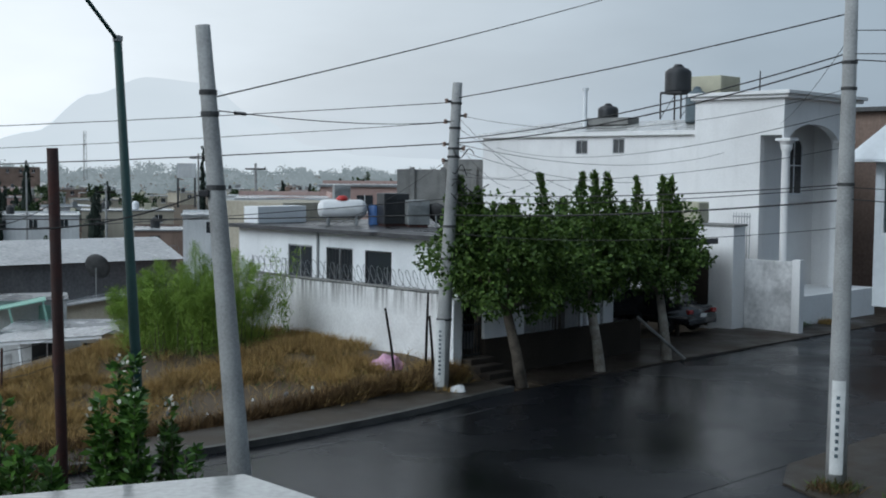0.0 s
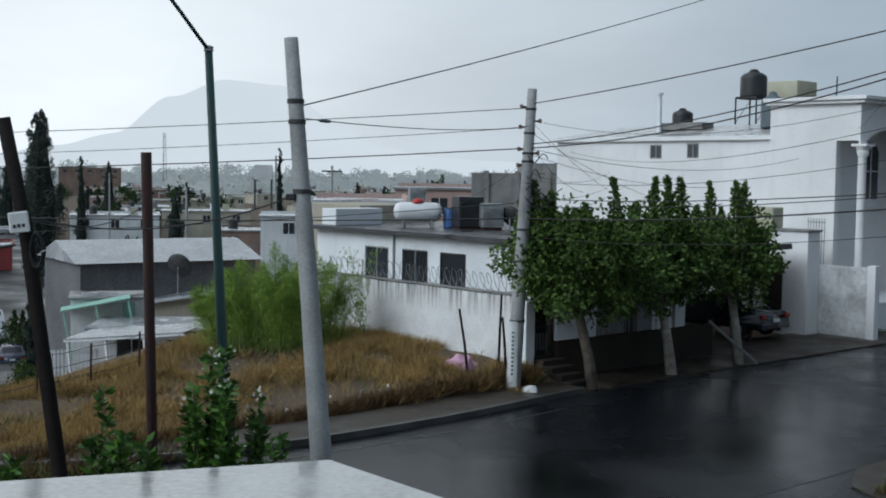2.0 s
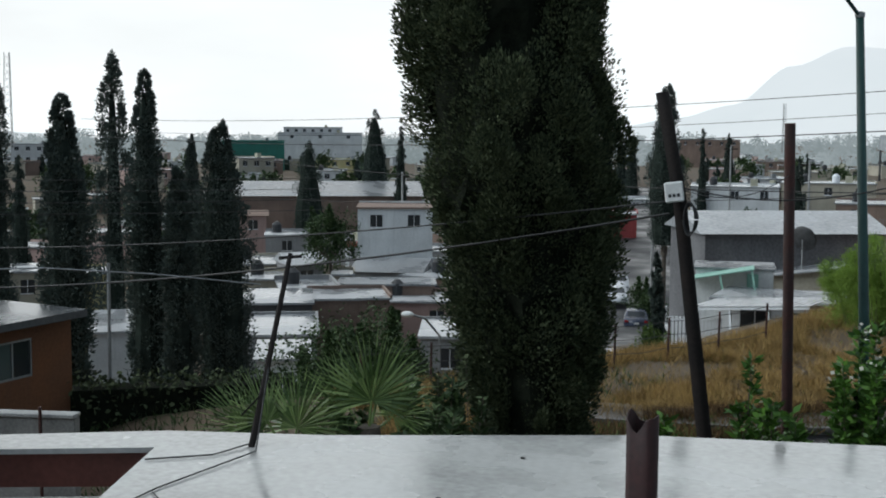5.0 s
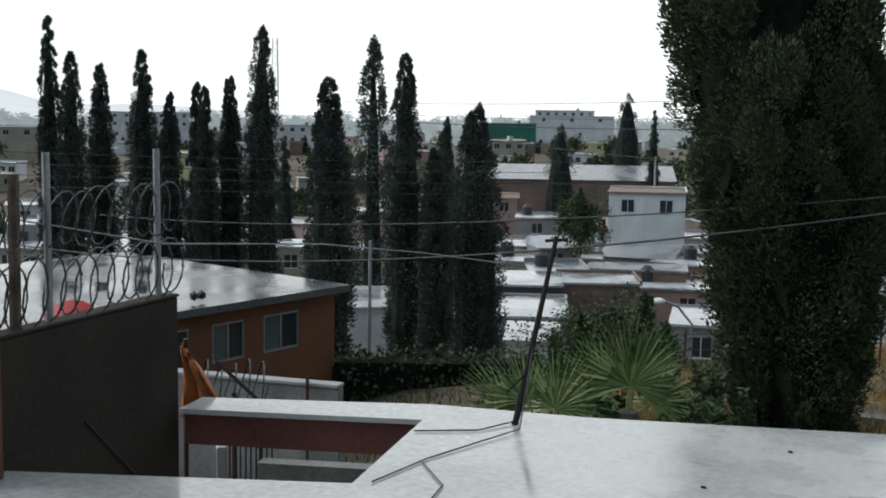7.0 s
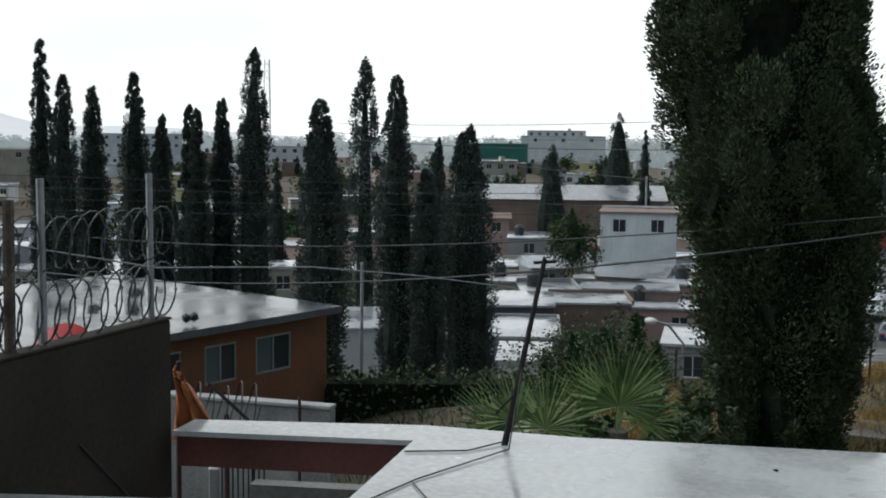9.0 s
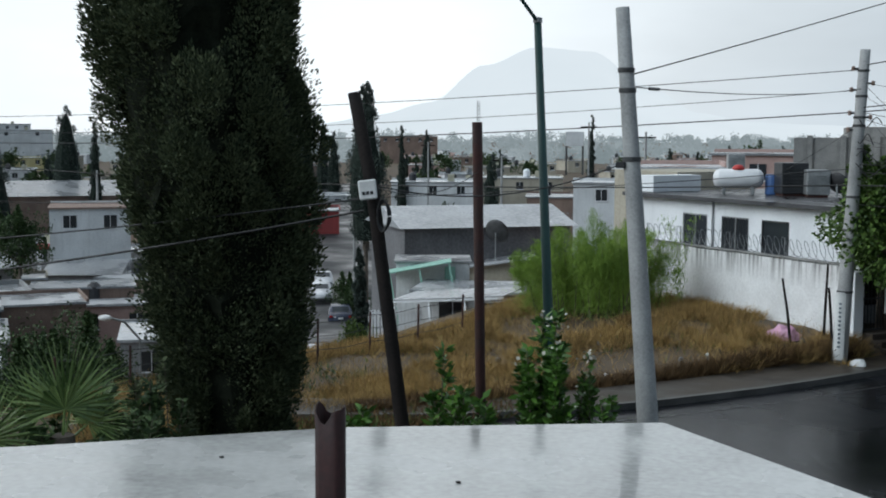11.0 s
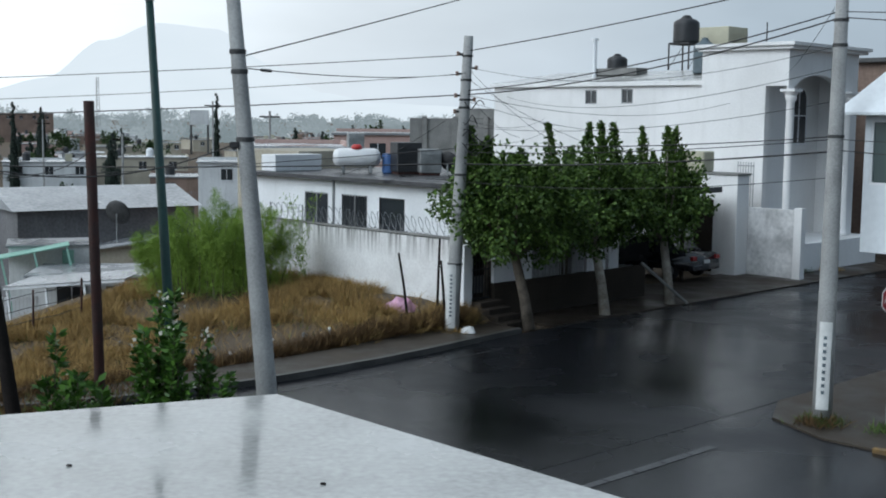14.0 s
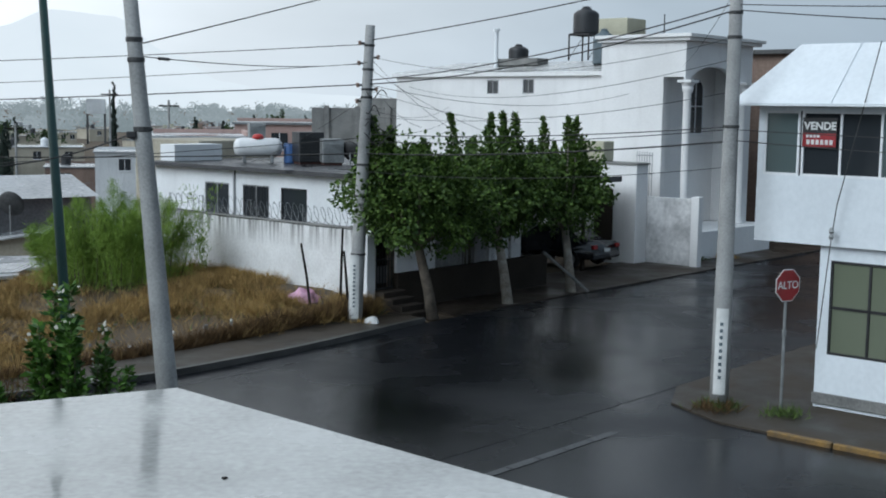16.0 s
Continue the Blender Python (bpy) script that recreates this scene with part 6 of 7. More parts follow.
# small odds and ends beyond the roof
ob = thing("thin_pole", pose(-22.30, 20.24, -3.4), "thin pale steel pole below the yard", "pole")
rod("shaft", (0, 0, 0), (0.02, 0, 5.94), 0.045, M["galv"], ob, 0.04)
ob = thing("concrete_drum", pose(-18.3, 15.4, -2.6), "dark weathered concrete drum", "drum")
bm = add_lathe(bmesh.new(), [(0.2, 0), (0.2, 2.9), (0.17, 2.95), (0.03, 2.96)], 14)
part("drum_body", bm, M["concrete_dark"], ob)
ob = thing("valley_lamp", pose(-24.36, 38.22, -8.2), "grey street lamp with pale head in the valley", "street lamp")
bm = add_tube(bmesh.new(), [(0, 0, 0), (0, 0, 6.36), (-0.32, -0.51, 7.06), (-0.65, -1.02, 7.26)], 0.05, 8)
part("post", bm, M["galv"], ob)
bm = bmesh.new()
bmesh.ops.create_uvsphere(bm, u_segments=12, v_segments=8, radius=0.2, matrix=pose(-0.71, -1.12, 7.26) @ Matrix.Diagonal((1.3, 1, 0.6, 1)))
part("lamp_head", bm, M["signwhite"], ob, smooth=True)
ob = thing("wall_rod", None, "thin steel rod fixed to the dark wall", "rod")
rod("shaft", (-8.851, 4.879, 3.126), (-9.151, 5.536, 2.470), 0.011, M["wire_dark"], ob, seg=6)
ob = thing("leaning_bar", pose(-9.71, 7.26, 0), "dark iron bar leaning in the yard", "bar")
rod("shaft", (0, 0, 2.75), (-0.58, -0.11, 3.09), 0.02, M["wood_dark"], ob, seg=6)
rod("prop", (0, 0, -1.0), (0, 0, 2.77), 0.02, M["wood_dark"], ob, seg=6)


# ---- the town in the valley ----
def town_house(x, y, yaw, w, d, z0, z1, wall, roof, label, windows=2, storeys=1, parapet=0.2, gable=0.0, tank=0):
    """A small town house with a flat or low-pitched roof and its windows; x, y: middle of the face towards the street."""
    ob = thing("town_house", pose(x, y, 0, 0, 0, yaw), label, "house", "town houses")
    z0 = min(z0, ground_z(x, y)) - 0.6
    body = box("wall", (-w / 2, w / 2, 0, d, z0, z1), M[wall], ob, bevel=0)
    if gable:
        bm = bmesh.new()
        e = 0.3
        vs = [bm.verts.new(p) for p in ((-w / 2 - e, -e, z1), (w / 2 + e, -e, z1), (w / 2 + e, d + e, z1), (-w / 2 - e, d + e, z1), (-w / 2 - e, d / 2, z1 + gable), (w / 2 + e, d / 2, z1 + gable))]
        for f in ((0, 1, 5, 4), (2, 3, 4, 5), (0, 4, 3), (1, 2, 5), (3, 2, 1, 0)):
            bm.faces.new([vs[i] for i in f])
        part("roof", bm, M[roof], ob)
    else:
        box("roof", (-w / 2 - 0.15, w / 2 + 0.15, -0.15, d + 0.15, z1 + 0.003, z1 + 0.14), M[roof], ob, bevel=0)
        if parapet:
            box("parapet", (-w / 2 - 0.15, w / 2 + 0.15, d, d + 0.15, z1 + 0.144, z1 + 0.14 + parapet), M[wall], ob, bevel=0)
            box("parapet", (w / 2, w / 2 + 0.15, -0.15, d - 0.002, z1 + 0.144, z1 + 0.14 + parapet), M[wall], ob, bevel=0)
    for s in range(storeys):
        top = z1 - 0.5 - s * 2.7
        for k in range(windows):
            c = -w / 2 + w * (k + 0.5) / windows
            win = box("window", (c - 0.5, c + 0.5, -0.03, -0.002, top - 1.0, top), M["glass"], ob, bevel=0)
            bm = bmesh.new()
            add_box(bm, c - 0.56, c + 0.56, -0.06, -0.032, top - 1.08, top - 1.0)
            add_box(bm, c - 0.02, c + 0.02, -0.05, -0.032, top - 1.0, top)
            part("window_frame", bm, M["white_clean"], win)
    if parapet and w > 6.5:
        c = w * 0.22
        box("roof_cooler", (c - 0.45, c + 0.45, d * 0.35 - 0.45, d * 0.35 + 0.45, z1 + 0.144, z1 + 1.0), M["beige"] if windows % 2 else M["galv"], ob, bevel=0)
    for k in range(tank):
        bm = add_lathe(bmesh.new(), [(0.5, 0), (0.52, 0.8), (0.3, 1.0), (0.2, 1.1)], 12, (-w / 4 + k * w / 3, d * 0.6, z1 + 0.145))
        part("roof_tank", bm, M["plastic_black"] if k % 2 == 0 else M["white_clean"], ob)
    return ob


town_house(-57.2, 82.9, 34, 6.2, 7.0, -9, -0.30, "t_white", "t_brown", "white two-storey house with dark tile roof edge", 2, 1, 0.15, 0, 0)
ob = thing("tile_porch", pose(-66.3, 90.7, 0, 0, 0, 36), "red tiled porch on white pillars", "porch")
box("tiles", (-1.6, 2.2, -1.2, 1.6, -4.37, -4.12), M["t_red"], ob)
for k in range(3):
    box("pillar", (-1.5 + k * 1.7, -1.15 + k * 1.7, -1.1, -0.8, -9.5, -4.372), M["white_clean"], ob)
town_house(-92.9, 117.6, 38, 26, 14, -9, -1.6, "t_brown", "t_roofgrey", "brown warehouse with low grey gable roof", 0, 1, 0, 1.6)
town_house(-224, 256, 41, 17, 10, -9, 4.4, "t_green", "t_green", "large green screened building", 0)
# far blocks take the white render to stand in for rain haze
town_house(-225, 287, 38, 25, 14, -9, 6.8, "t_white", "t_roof", "large beige commercial building, paled with painted haze", 3)
town_house(-261, 329, 38, 20, 10, -9, 8.9, "t_white", "t_roof", "grey-white office storeys behind the town, whitened for haze", 7, 2)
town_house(-199, 263, 37, 14, 8, -9, -0.4, "t_yellow", "t_roof", "pale yellow building in the town", 4)
town_house(-90.6, 103.4, 41, 2.9, 5.0, -9, -3.20, "t_pink", "t_brown", "small faded pink house with tiled roof", 1, 1, 0, 0.5, 0)
town_house(-80.6, 97.2, 39, 4.4, 6.0, -9, -4.60, "t_grey", "t_roof", "low grey house with wet white roof", 1, 1, 0.2, 0, 1)
town_house(-65.1, 74.9, 40, 4.4, 7.0, -9, -4.80, "t_beige", "t_roof", "beige house with wet white flat roof", 1, 1, 0.2, 0, 1)
town_house(-60.1, 74.9, 56, 2.8, 4.0, -9, -4.40, "t_grey", "t_roof", "grey house with a tilted sheet roof", 1, 1, 0, 0.8, 0)
town_house(-54.6, 72.3, 37, 1.5, 3.0, -9, -4.70, "t_beige", "t_roof", "small beige block house on a roof terrace", 1, 1, 0.2, 0, 0)
town_house(-54.9, 78.3, 21, 5.5, 6.0, -9, -5.00, "t_grey", "t_roofgrey", "grey house with low sheet gable roof", 0, 1, 0, 0.9, 0)
town_house(-49.3, 70.4, 34, 6.8, 4.0, -9, -4.90, "t_brown", "t_roofgrey", "brown house with long wet sheet roof", 0, 1, 0, 0, 0)
town_house(-59.1, 68.3, 32, 3.1, 5.0, -9, -5.00, "t_beige", "t_roof", "beige house with cluttered flat roof", 1, 1, 0.3, 0, 1)
town_house(-51.2, 64.2, 44, 3.8, 6.0, -9, -4.80, "t_grey", "t_roof", "grey house with wet white roof and parapet", 1, 1, 0.3, 0, 1)
town_house(-47.8, 56.7, 40, 4.2, 7.0, -9, -4.60, "t_dark", "t_roof", "dark walled yard shed with white roof", 0, 1, 0, 0, 0)
town_house(-45.8, 61.5, 41, 4.9, 5.0, -9, -4.70, "t_brown", "t_roof", "brown rendered house with wet pale roof", 0, 1, 0.2, 0, 0)
town_house(-39.9, 47.7, 39, 3.5, 7.0, -9, -4.60, "t_grey", "t_roof", "low house with wet white roof", 1, 1, 0.15, 0, 0)
town_house(-34.8, 41.6, 39, 2.3, 5.0, -9, -4.40, "t_white", "t_roof", "low house with wet white roof edge", 1, 1, 0, 0, 0)
town_house(-32.5, 52.0, 31, 3.0, 6.0, -9, -4.60, "t_grey", "t_roof", "low grey house with wet white roof", 1, 1, 0.1, 0, 0)
town_house(-58.1, 52.2, 48, 2.1, 4.0, -9, -3.00, "t_yellow", "t_roof", "pale yellow house end", 0, 1, 0.1, 0, 0)
town_house(-47.5, 43.7, 47, 3.0, 8.0, -9, -4.60, "t_white", "t_roof", "low house with wet white roof", 0, 1, 0, 0, 0)
town_house(-121.4, 61.6, 63, 3.8, 7.0, -9, -4.20, "t_white", "t_roof", "low white house with wet roof", 1, 1, 0.2, 0, 0)
town_house(-102.2, 51.5, 63, 2.7, 8.0, -9, -4.40, "t_grey", "t_roof", "low grey house with wet white roof", 1, 1, 0.2, 0, 0)
town_house(-143.6, 87.2, 58, 2.7, 5.0, -9, -3.40, "t_white", "t_roof", "low white house with wet roof", 1, 1, 0.2, 0, 0)
town_house(-79.0, 49.4, 58, 7.8, 9.0, -9, -4.60, "t_grey", "t_roof", "long low house with wet white roof", 2, 1, 0, 0, 0)
town_house(-75.7, 57.3, 52, 10.6, 6.0, -9, -4.60, "t_beige", "t_roof", "long low beige house with wet white roof", 2, 1, 0, 0, 0)
town_house(-61.5, 136, 24, 5.5, 8, -9.6, -3.6, "t_red", "t_roof", "red painted two-storey house with white window", 1, 2)
town_house(-16.38, 56.32, 36.7, 8.53, 6, -6, 1.24, "t_shed", "t_roof", "long dark grey shed with pale sheet roof", 0, 1, 0, 0.9)
town_house(-51.8, 151.6, 19, 11, 8, -9, -0.5, "t_white", "t_roof", "white row house with flat roof", 3, 1, 0.2, 0, 1)
town_house(-43.3, 164.1, 15, 12, 8, -9, -0.2, "t_beige", "t_roof", "beige row house with flat roof", 3, 1, 0.2, 0, 2)
town_house(-143.8, 394.8, 20, 20, 10, -9, 5.4, "t_brown", "t_roofgrey", "long red-brown building far off", 5)
town_house(-28.5, 126.6, 13, 8, 8, -9, -0.9, "t_brown", "t_roofgrey", "brick-brown house with flat roof", 2, 1, 0.2, 0, 1)
town_house(-20.9, 107.8, 11, 5, 6, -9, 1.4, "t_white", "t_roof", "white house with flat roof", 1)
town_house(-6.0, 51.4, 6, 4.7, 5, -2, 4.0, "t_grey", "t_roof", "pale grey flat-roofed house behind the low house", 0, 1, 0)
cooler(pose(-4.6, 53.4, 4.144, 0, 0, 12), M["galv"], 0.7, 0.75, "grey metal air cooler on a flat roof")
tree(-9.1, 119.5, -3.0, 7.6, 2.5, 2.3, 5000, 140, "dark spreading tree behind the roofs", M["leaf_round"], M["bark"], 0.3, 8)
town_house(-5.2, 76, 3, 5.5, 6, -3, 4.5, "t_pink", "t_roofgrey", "faded red-pink rendered house end", 1)
town_house(-7.4, 56, 8, 4.2, 6, -2, 4.1, "t_pink", "t_roof", "pale pink rendered house with flat roof", 1)
town_house(-231, 118, 63, 12, 8, -9, 2.8, "t_beige", "t_roofgrey", "beige house far across town", 3)
town_house(-256, 208, 51, 11, 8, -9, 3.3, "t_white", "t_roofgrey", "white block far across town", 4, 2)
town_house(-124, 84, 56, 3, 5, -9, 1.0, "t_yellow", "t_roof", "narrow yellow two-storey town house", 1, 2)
# white render here paints haze over a far grey block
town_house(-355, 223, 58, 30, 12, -9, 6.5, "t_white", "t_roof", "apartment block far off, paled with painted haze", 8, 2)
# the white canopy yard below the lot
ob = thing("yard_canopy", pose(-13.9, 42.0, -0.32, 0, -5.5, -8), "white sheet-roofed yard canopy on thin posts", "canopy")
bm = bmesh.new()
pr = None
for k in range(41):
    x = -2.3 + 4.6 * k / 40
    cur = [bm.verts.new((x, 0, 0.012 * (k % 2))), bm.verts.new((x, 2.2, 0.1 + 0.012 * (k % 2)))]
    if pr:
        bm.faces.new((pr[0], cur[0], cur[1], pr[1]))
    pr = cur
o2 = part("sheet", bm, M["t_roof"], ob)
o2.modifiers.new("thick", "SOLIDIFY").thickness = 0.03
box("edge_beam", (-2.3, 2.3, 0.03, 0.09, -0.12, -0.035), M["white_clean"], ob, bevel=0)
for k in range(4):
    box("post", (-2.25 + k * 1.47, -2.17 + k * 1.47, 0.1, 0.18, -5, -0.124), M["white_clean"], ob, bevel=0)
ob = thing("yard_house", pose(-13.9, 44.9, -0.4, 0, 0, 8), "low pale house behind the yard canopy", "house")
box("wall", (-2.1, 3.4, 0, 3.2, -6, -0.1), M["t_white"], ob)
box("roof", (-2.3, 3.6, -0.25, 3.4, -0.096, 0.02), M["t_roof"], ob)
for c in (-0.6, 1.2):
    win = box("window", (c - 0.55, c + 0.55, -0.03, -0.004, -1.35, -0.45), M["glass"], ob, bevel=0)
    box("window_frame", (c - 0.02, c + 0.02, -0.05, -0.034, -1.35, -0.45), M["white_clean"], win, bevel=0)
ob = thing("yard_block", pose(-13.6, 43.2, -0.4, 0, 0, 8), "grey rendered low wall under the canopy", "wall")
box("wall_panel", (-0.5, 0.9, 0, 0.2, -5, -1.15), M["t_grey"], ob)
gate = thing("yard_gate", pose(-17.2, 42.9, -5.4, 0, 0, 20), "white slatted gate beside the yard canopy", "gate")
for k in range(15):
    box("slat", (k * 0.135, k * 0.135 + 0.09, 0, 0.03, 0, 4.35), M["white_clean"], gate, bevel=0)
for zz in (2.6, 4.2):
    box("rail", (0, 2.0, 0.034, 0.07, zz, zz + 0.06), M["white_clean"], gate, bevel=0)
ob = thing("green_canopy", pose(-16.8, 47.4, 0.16, 0, -10.5, 19), "mint green sheet canopy over a small house", "canopy")
box("sheet", (-1.35, 1.35, -0.5, 0.9, 0, 0.05), M["t_mint"], ob, bevel=0)
for k in range(3):
    box("post", (-1.3 + k * 1.25, -1.22 + k * 1.25, -0.45, -0.37, -6, -0.004), M["t_mint"], ob, bevel=0)
ob = thing("green_door_house", pose(-16.6, 48.4, 0, 0, 0, 19), "small white house with mint green door", "house")
box("wall", (-1.5, 1.6, 0, 2.6, -6, 0.25), M["t_white"], ob)
box("roof", (-1.6, 1.7, -0.1, 2.7, 0.254, 0.34), M["t_roofgrey"], ob)
box("door", (0.55, 1.0, -0.05, -0.004, -1.9, 0.1), M["t_mint"], ob)
ob = thing("lean_to", pose(-16.2, 55.0, -0.4, 0, -8, 15), "pale sheet lean-to roof against the grey shed", "lean-to")
box("sheet", (-2.2, 2.4, -1.2, 2.0, 0, 0.06), M["t_roof"], ob, bevel=0)
box("wall", (-2.0, 2.2, -0.9, 1.9, -6, -0.004), M["t_beige"], ob, bevel=0)
# the white kerb wall along the valley street
ob = thing("street_wall", pose(-40.3, 94.1, 0, 0, 0, -60.6), "low white wall along the valley street", "wall")
box("wall_panel", (0, 19, 0, 0.2, -9.5, -7.2), M["t_white"], ob)
for k in range(3):
    box("pillar", (6.0 + k * 5, 6.3 + k * 5, -0.06, 0.26, -9.5, -6.1), M["t_white"], ob)
dish(pose(-15.71, 55.09, 0.38, 0, 0, 0), 0.6, M["wire_dark"], "large dark mesh satellite dish before the shed", (70, 170), 6.0)
razor_coil("razor_wire", (-15.1, 59.4, 1.16), (-13.8, 62.8, 1.01), 0.32, 12, M["wire"], "razor wire coil along a far wall")

# scattered roofs further out
rng = np.random.default_rng(77)
kinds = ["t_white", "t_beige", "t_grey", "t_pink", "t_brown", "t_white", "t_beige"]
made = 0
spots = []
while made < 230:
    az, dist = radians(rng.uniform(3, 78)), 78 * (1 + 6.0 * rng.random() ** 1.5)
    x, y = -math.sin(az) * dist, math.cos(az) * dist
    # the street with parked cars stays free
    if abs((x + 41.2) * 0.91 + (y - 91.4) * 0.41) < 9 and 55 < dist < 190:
        continue
    if dist < 132 and 34 < math.degrees(az) < 52:
        continue
    if any((x - a) ** 2 + (y - b) ** 2 < 62 for a, b in spots):
        continue
    spots.append((x, y))
    g = ground_z(x, y)
    wall, roof = kinds[int(rng.integers(len(kinds)))], "t_roof" if rng.random() < 0.6 else "t_roofgrey"
    two = rng.random() < 0.10
    town_house(x, y, math.degrees(az) + rng.normal(0, 22), rng.uniform(4.5, 9.5), rng.uniform(5, 8), g, g + (5.2 if two else 2.6) + rng.uniform(0, 0.6), wall, roof,
               ("two-storey " if two else "low ") + {"t_white": "white", "t_beige": "beige", "t_grey": "grey", "t_pink": "faded pink", "t_brown": "brown"}[wall] + " flat-roofed town house", int(rng.integers(1, 4)), 2 if two else 1, 0.25, 0, int(rng.integers(0, 2)))
    made += 1
# trees among the roofs
for k in range(170):
    az, dist = radians(rng.uniform(2, 76)), rng.uniform(125, 330)
    x, y = -math.sin(az) * dist, math.cos(az) * dist
    if abs((x + 41.2) * 0.91 + (y - 91.4) * 0.41) < 6:
        continue
    g = ground_z(x, y)
    if rng.random() < 0.3:
        cypress(x, y, g, rng.uniform(4, 8), rng.uniform(0.7, 1.2), 1500, 200 + k, "dark conical conifer among the town roofs", M["cypress_hazed"], 0.34, 0.25, 0, 0.25)
    else:
        tree(x, y, g, rng.uniform(3.5, 6), 1.2, rng.uniform(1.8, 3.2), 1100, 200 + k, "rounded green tree among the town roofs", M["leaf_round"], M["bark"], 0.5, 5, squash=1.1)
# thin utility poles among the roofs
for k, (x, y, top) in enumerate(((-24.1, 117.5, 7.0), (-62.0, 91.0, 2.5), (-34.5, 83.0, 3.2), (-45.0, 130.0, 5.0), (-28.0, 100.0, 4.0), (-15.0, 95.0, 6.0))):
    ob = thing("town_pole", pose(x, y, ground_z(x, y)), "thin grey utility pole in the town", "utility pole", "town poles")
    h = top - ground_z(x, y)
    rod("shaft", (0, 0, -0.3), (0, 0, h), 0.13, M["concrete"], ob, 0.09)
    box("cross_arm", (-0.8, 0.8, -0.06, 0.06, h - 0.5, h - 0.38), M["wood_dark"], ob, bevel=0)
# far woods on the plain; their glow carries the rain's haze
rng = np.random.default_rng(78)
trees = 1900
az, dist = np.radians(rng.uniform(-8, 88, trees)), 430 * (1 + 1.3 * rng.random(trees) ** 1.3)
tall, wide = rng.uniform(3, 9, trees) * (1 + 0.35 * np.sin(az * 31) * np.sin(az * 83)), rng.uniform(2.5, 7, trees)
k = np.repeat(np.arange(trees), 70)
n = len(k)
ball = unit(rng.normal(0, 1, (n, 3))) * (rng.random(n) ** 0.4)[:, None]
p = np.stack([-np.sin(az[k]) * dist[k] + ball[:, 0] * wide[k], np.cos(az[k]) * dist[k] + ball[:, 1] * wide[k], -6.0 + (dist[k] - 430) * 0.014 + tall[k] * (0.5 + 0.5 * ball[:, 2])], 1)
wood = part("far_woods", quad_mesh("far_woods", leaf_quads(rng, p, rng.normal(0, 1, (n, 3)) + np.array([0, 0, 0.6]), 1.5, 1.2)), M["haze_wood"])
tagged(wood, "woods on the plain, haze painted into their glow", "woods", kind="stuff")


def hill(name, az0, az1, dist, tops, mat, label, seed):
    """A horizon ridge glowing with painted haze; tops: degrees of height at even steps of azimuth."""
    bm = bmesh.new()
    steps = 90
    rows = []
    for i in range(steps + 1):
        f = i / steps
        a = radians(az0 + (az1 - az0) * f)
        g = f * (len(tops) - 1)
        k = min(int(g), len(tops) - 2)
        s = g - k
        s = s * s * (3 - 2 * s)
        el = tops[k] * (1 - s) + tops[k + 1] * s + 0.05 * noise.noise((f * 30, seed, 0))
        top = (dist + 640) * math.tan(radians(el)) + 5.6
        rows.append([bm.verts.new((-math.sin(a) * (dist + b * 160), math.cos(a) * (dist + b * 160), -40 + (top + 40) * (b / 4) ** 0.8)) for b in range(5)])
    for p0, p1 in zip(rows, rows[1:]):
        for b in range(4):
            bm.faces.new((p0[b], p0[b + 1], p1[b + 1], p1[b]))
    tagged(part(name, bm, mat, smooth=True), label, "hill", kind="structure")


hill("backdrop_hill", -6, 24, 2100, (0.5, 0.5, 0.5, 0.6, 0.7, 1.1, 2.4, 3.95, 4.15, 3.3, 1.6, 1.0, 0.6), M["hill"], "flat-topped hill, rain veil painted into its glow", 3)
hill("backdrop_hill_west", 50, 80, 2400, (0.1, 0.3, 0.5, 0.5, 1.2, 2.0, 2.2, 2.0, 1.6), M["hill_pale"], "pale distant hills, rain veil painted into their glow", 4)

# the radio mast and the billboard
for x, y, z1, w in ((-173.0, 575.0, 23.0, 1.3), (-315.0, 247.0, 31.0, 2.0)):
    ob = thing("radio_mast", pose(x, y, -9), "thin lattice radio mast far off", "mast")
    h = z1 + 9
    for k in range(3):
        a = k * math.tau / 3
        rod("leg", (w * math.cos(a), w * math.sin(a), 0), (w * 0.5 * math.cos(a), w * 0.5 * math.sin(a), h), 0.12, M["galv"], ob, seg=4)
    bm = bmesh.new()
    for j in range(int(h / 2.2)):
        for k in range(3):
            a, b2 = k * math.tau / 3, (k + 1) * math.tau / 3
            s0, s1 = w * (1 - 0.5 * j * 2.2 / h), w * (1 - 0.5 * (j + 1) * 2.2 / h)
            add_rod(bm, (s0 * math.cos(a), s0 * math.sin(a), j * 2.2), (s1 * math.cos(b2), s1 * math.sin(b2), (j + 1) * 2.2), 0.06, seg=3)
    part("lattice", bm, M["galv"], ob)
ob = thing("billboard", pose(-63.5, 293, 0, 0, 0, 12), "pale blank billboard on two dark posts", "billboard")
box("board", (-2.2, 2.2, 0, 0.4, 3.4, 6.9), M["t_white"], ob)
for s in (-1, 1):
    box("post", (s * 2.0 - 0.25, s * 2.0 + 0.25, 0.41, 0.8, -12, 6.6), M["t_dark"], ob)


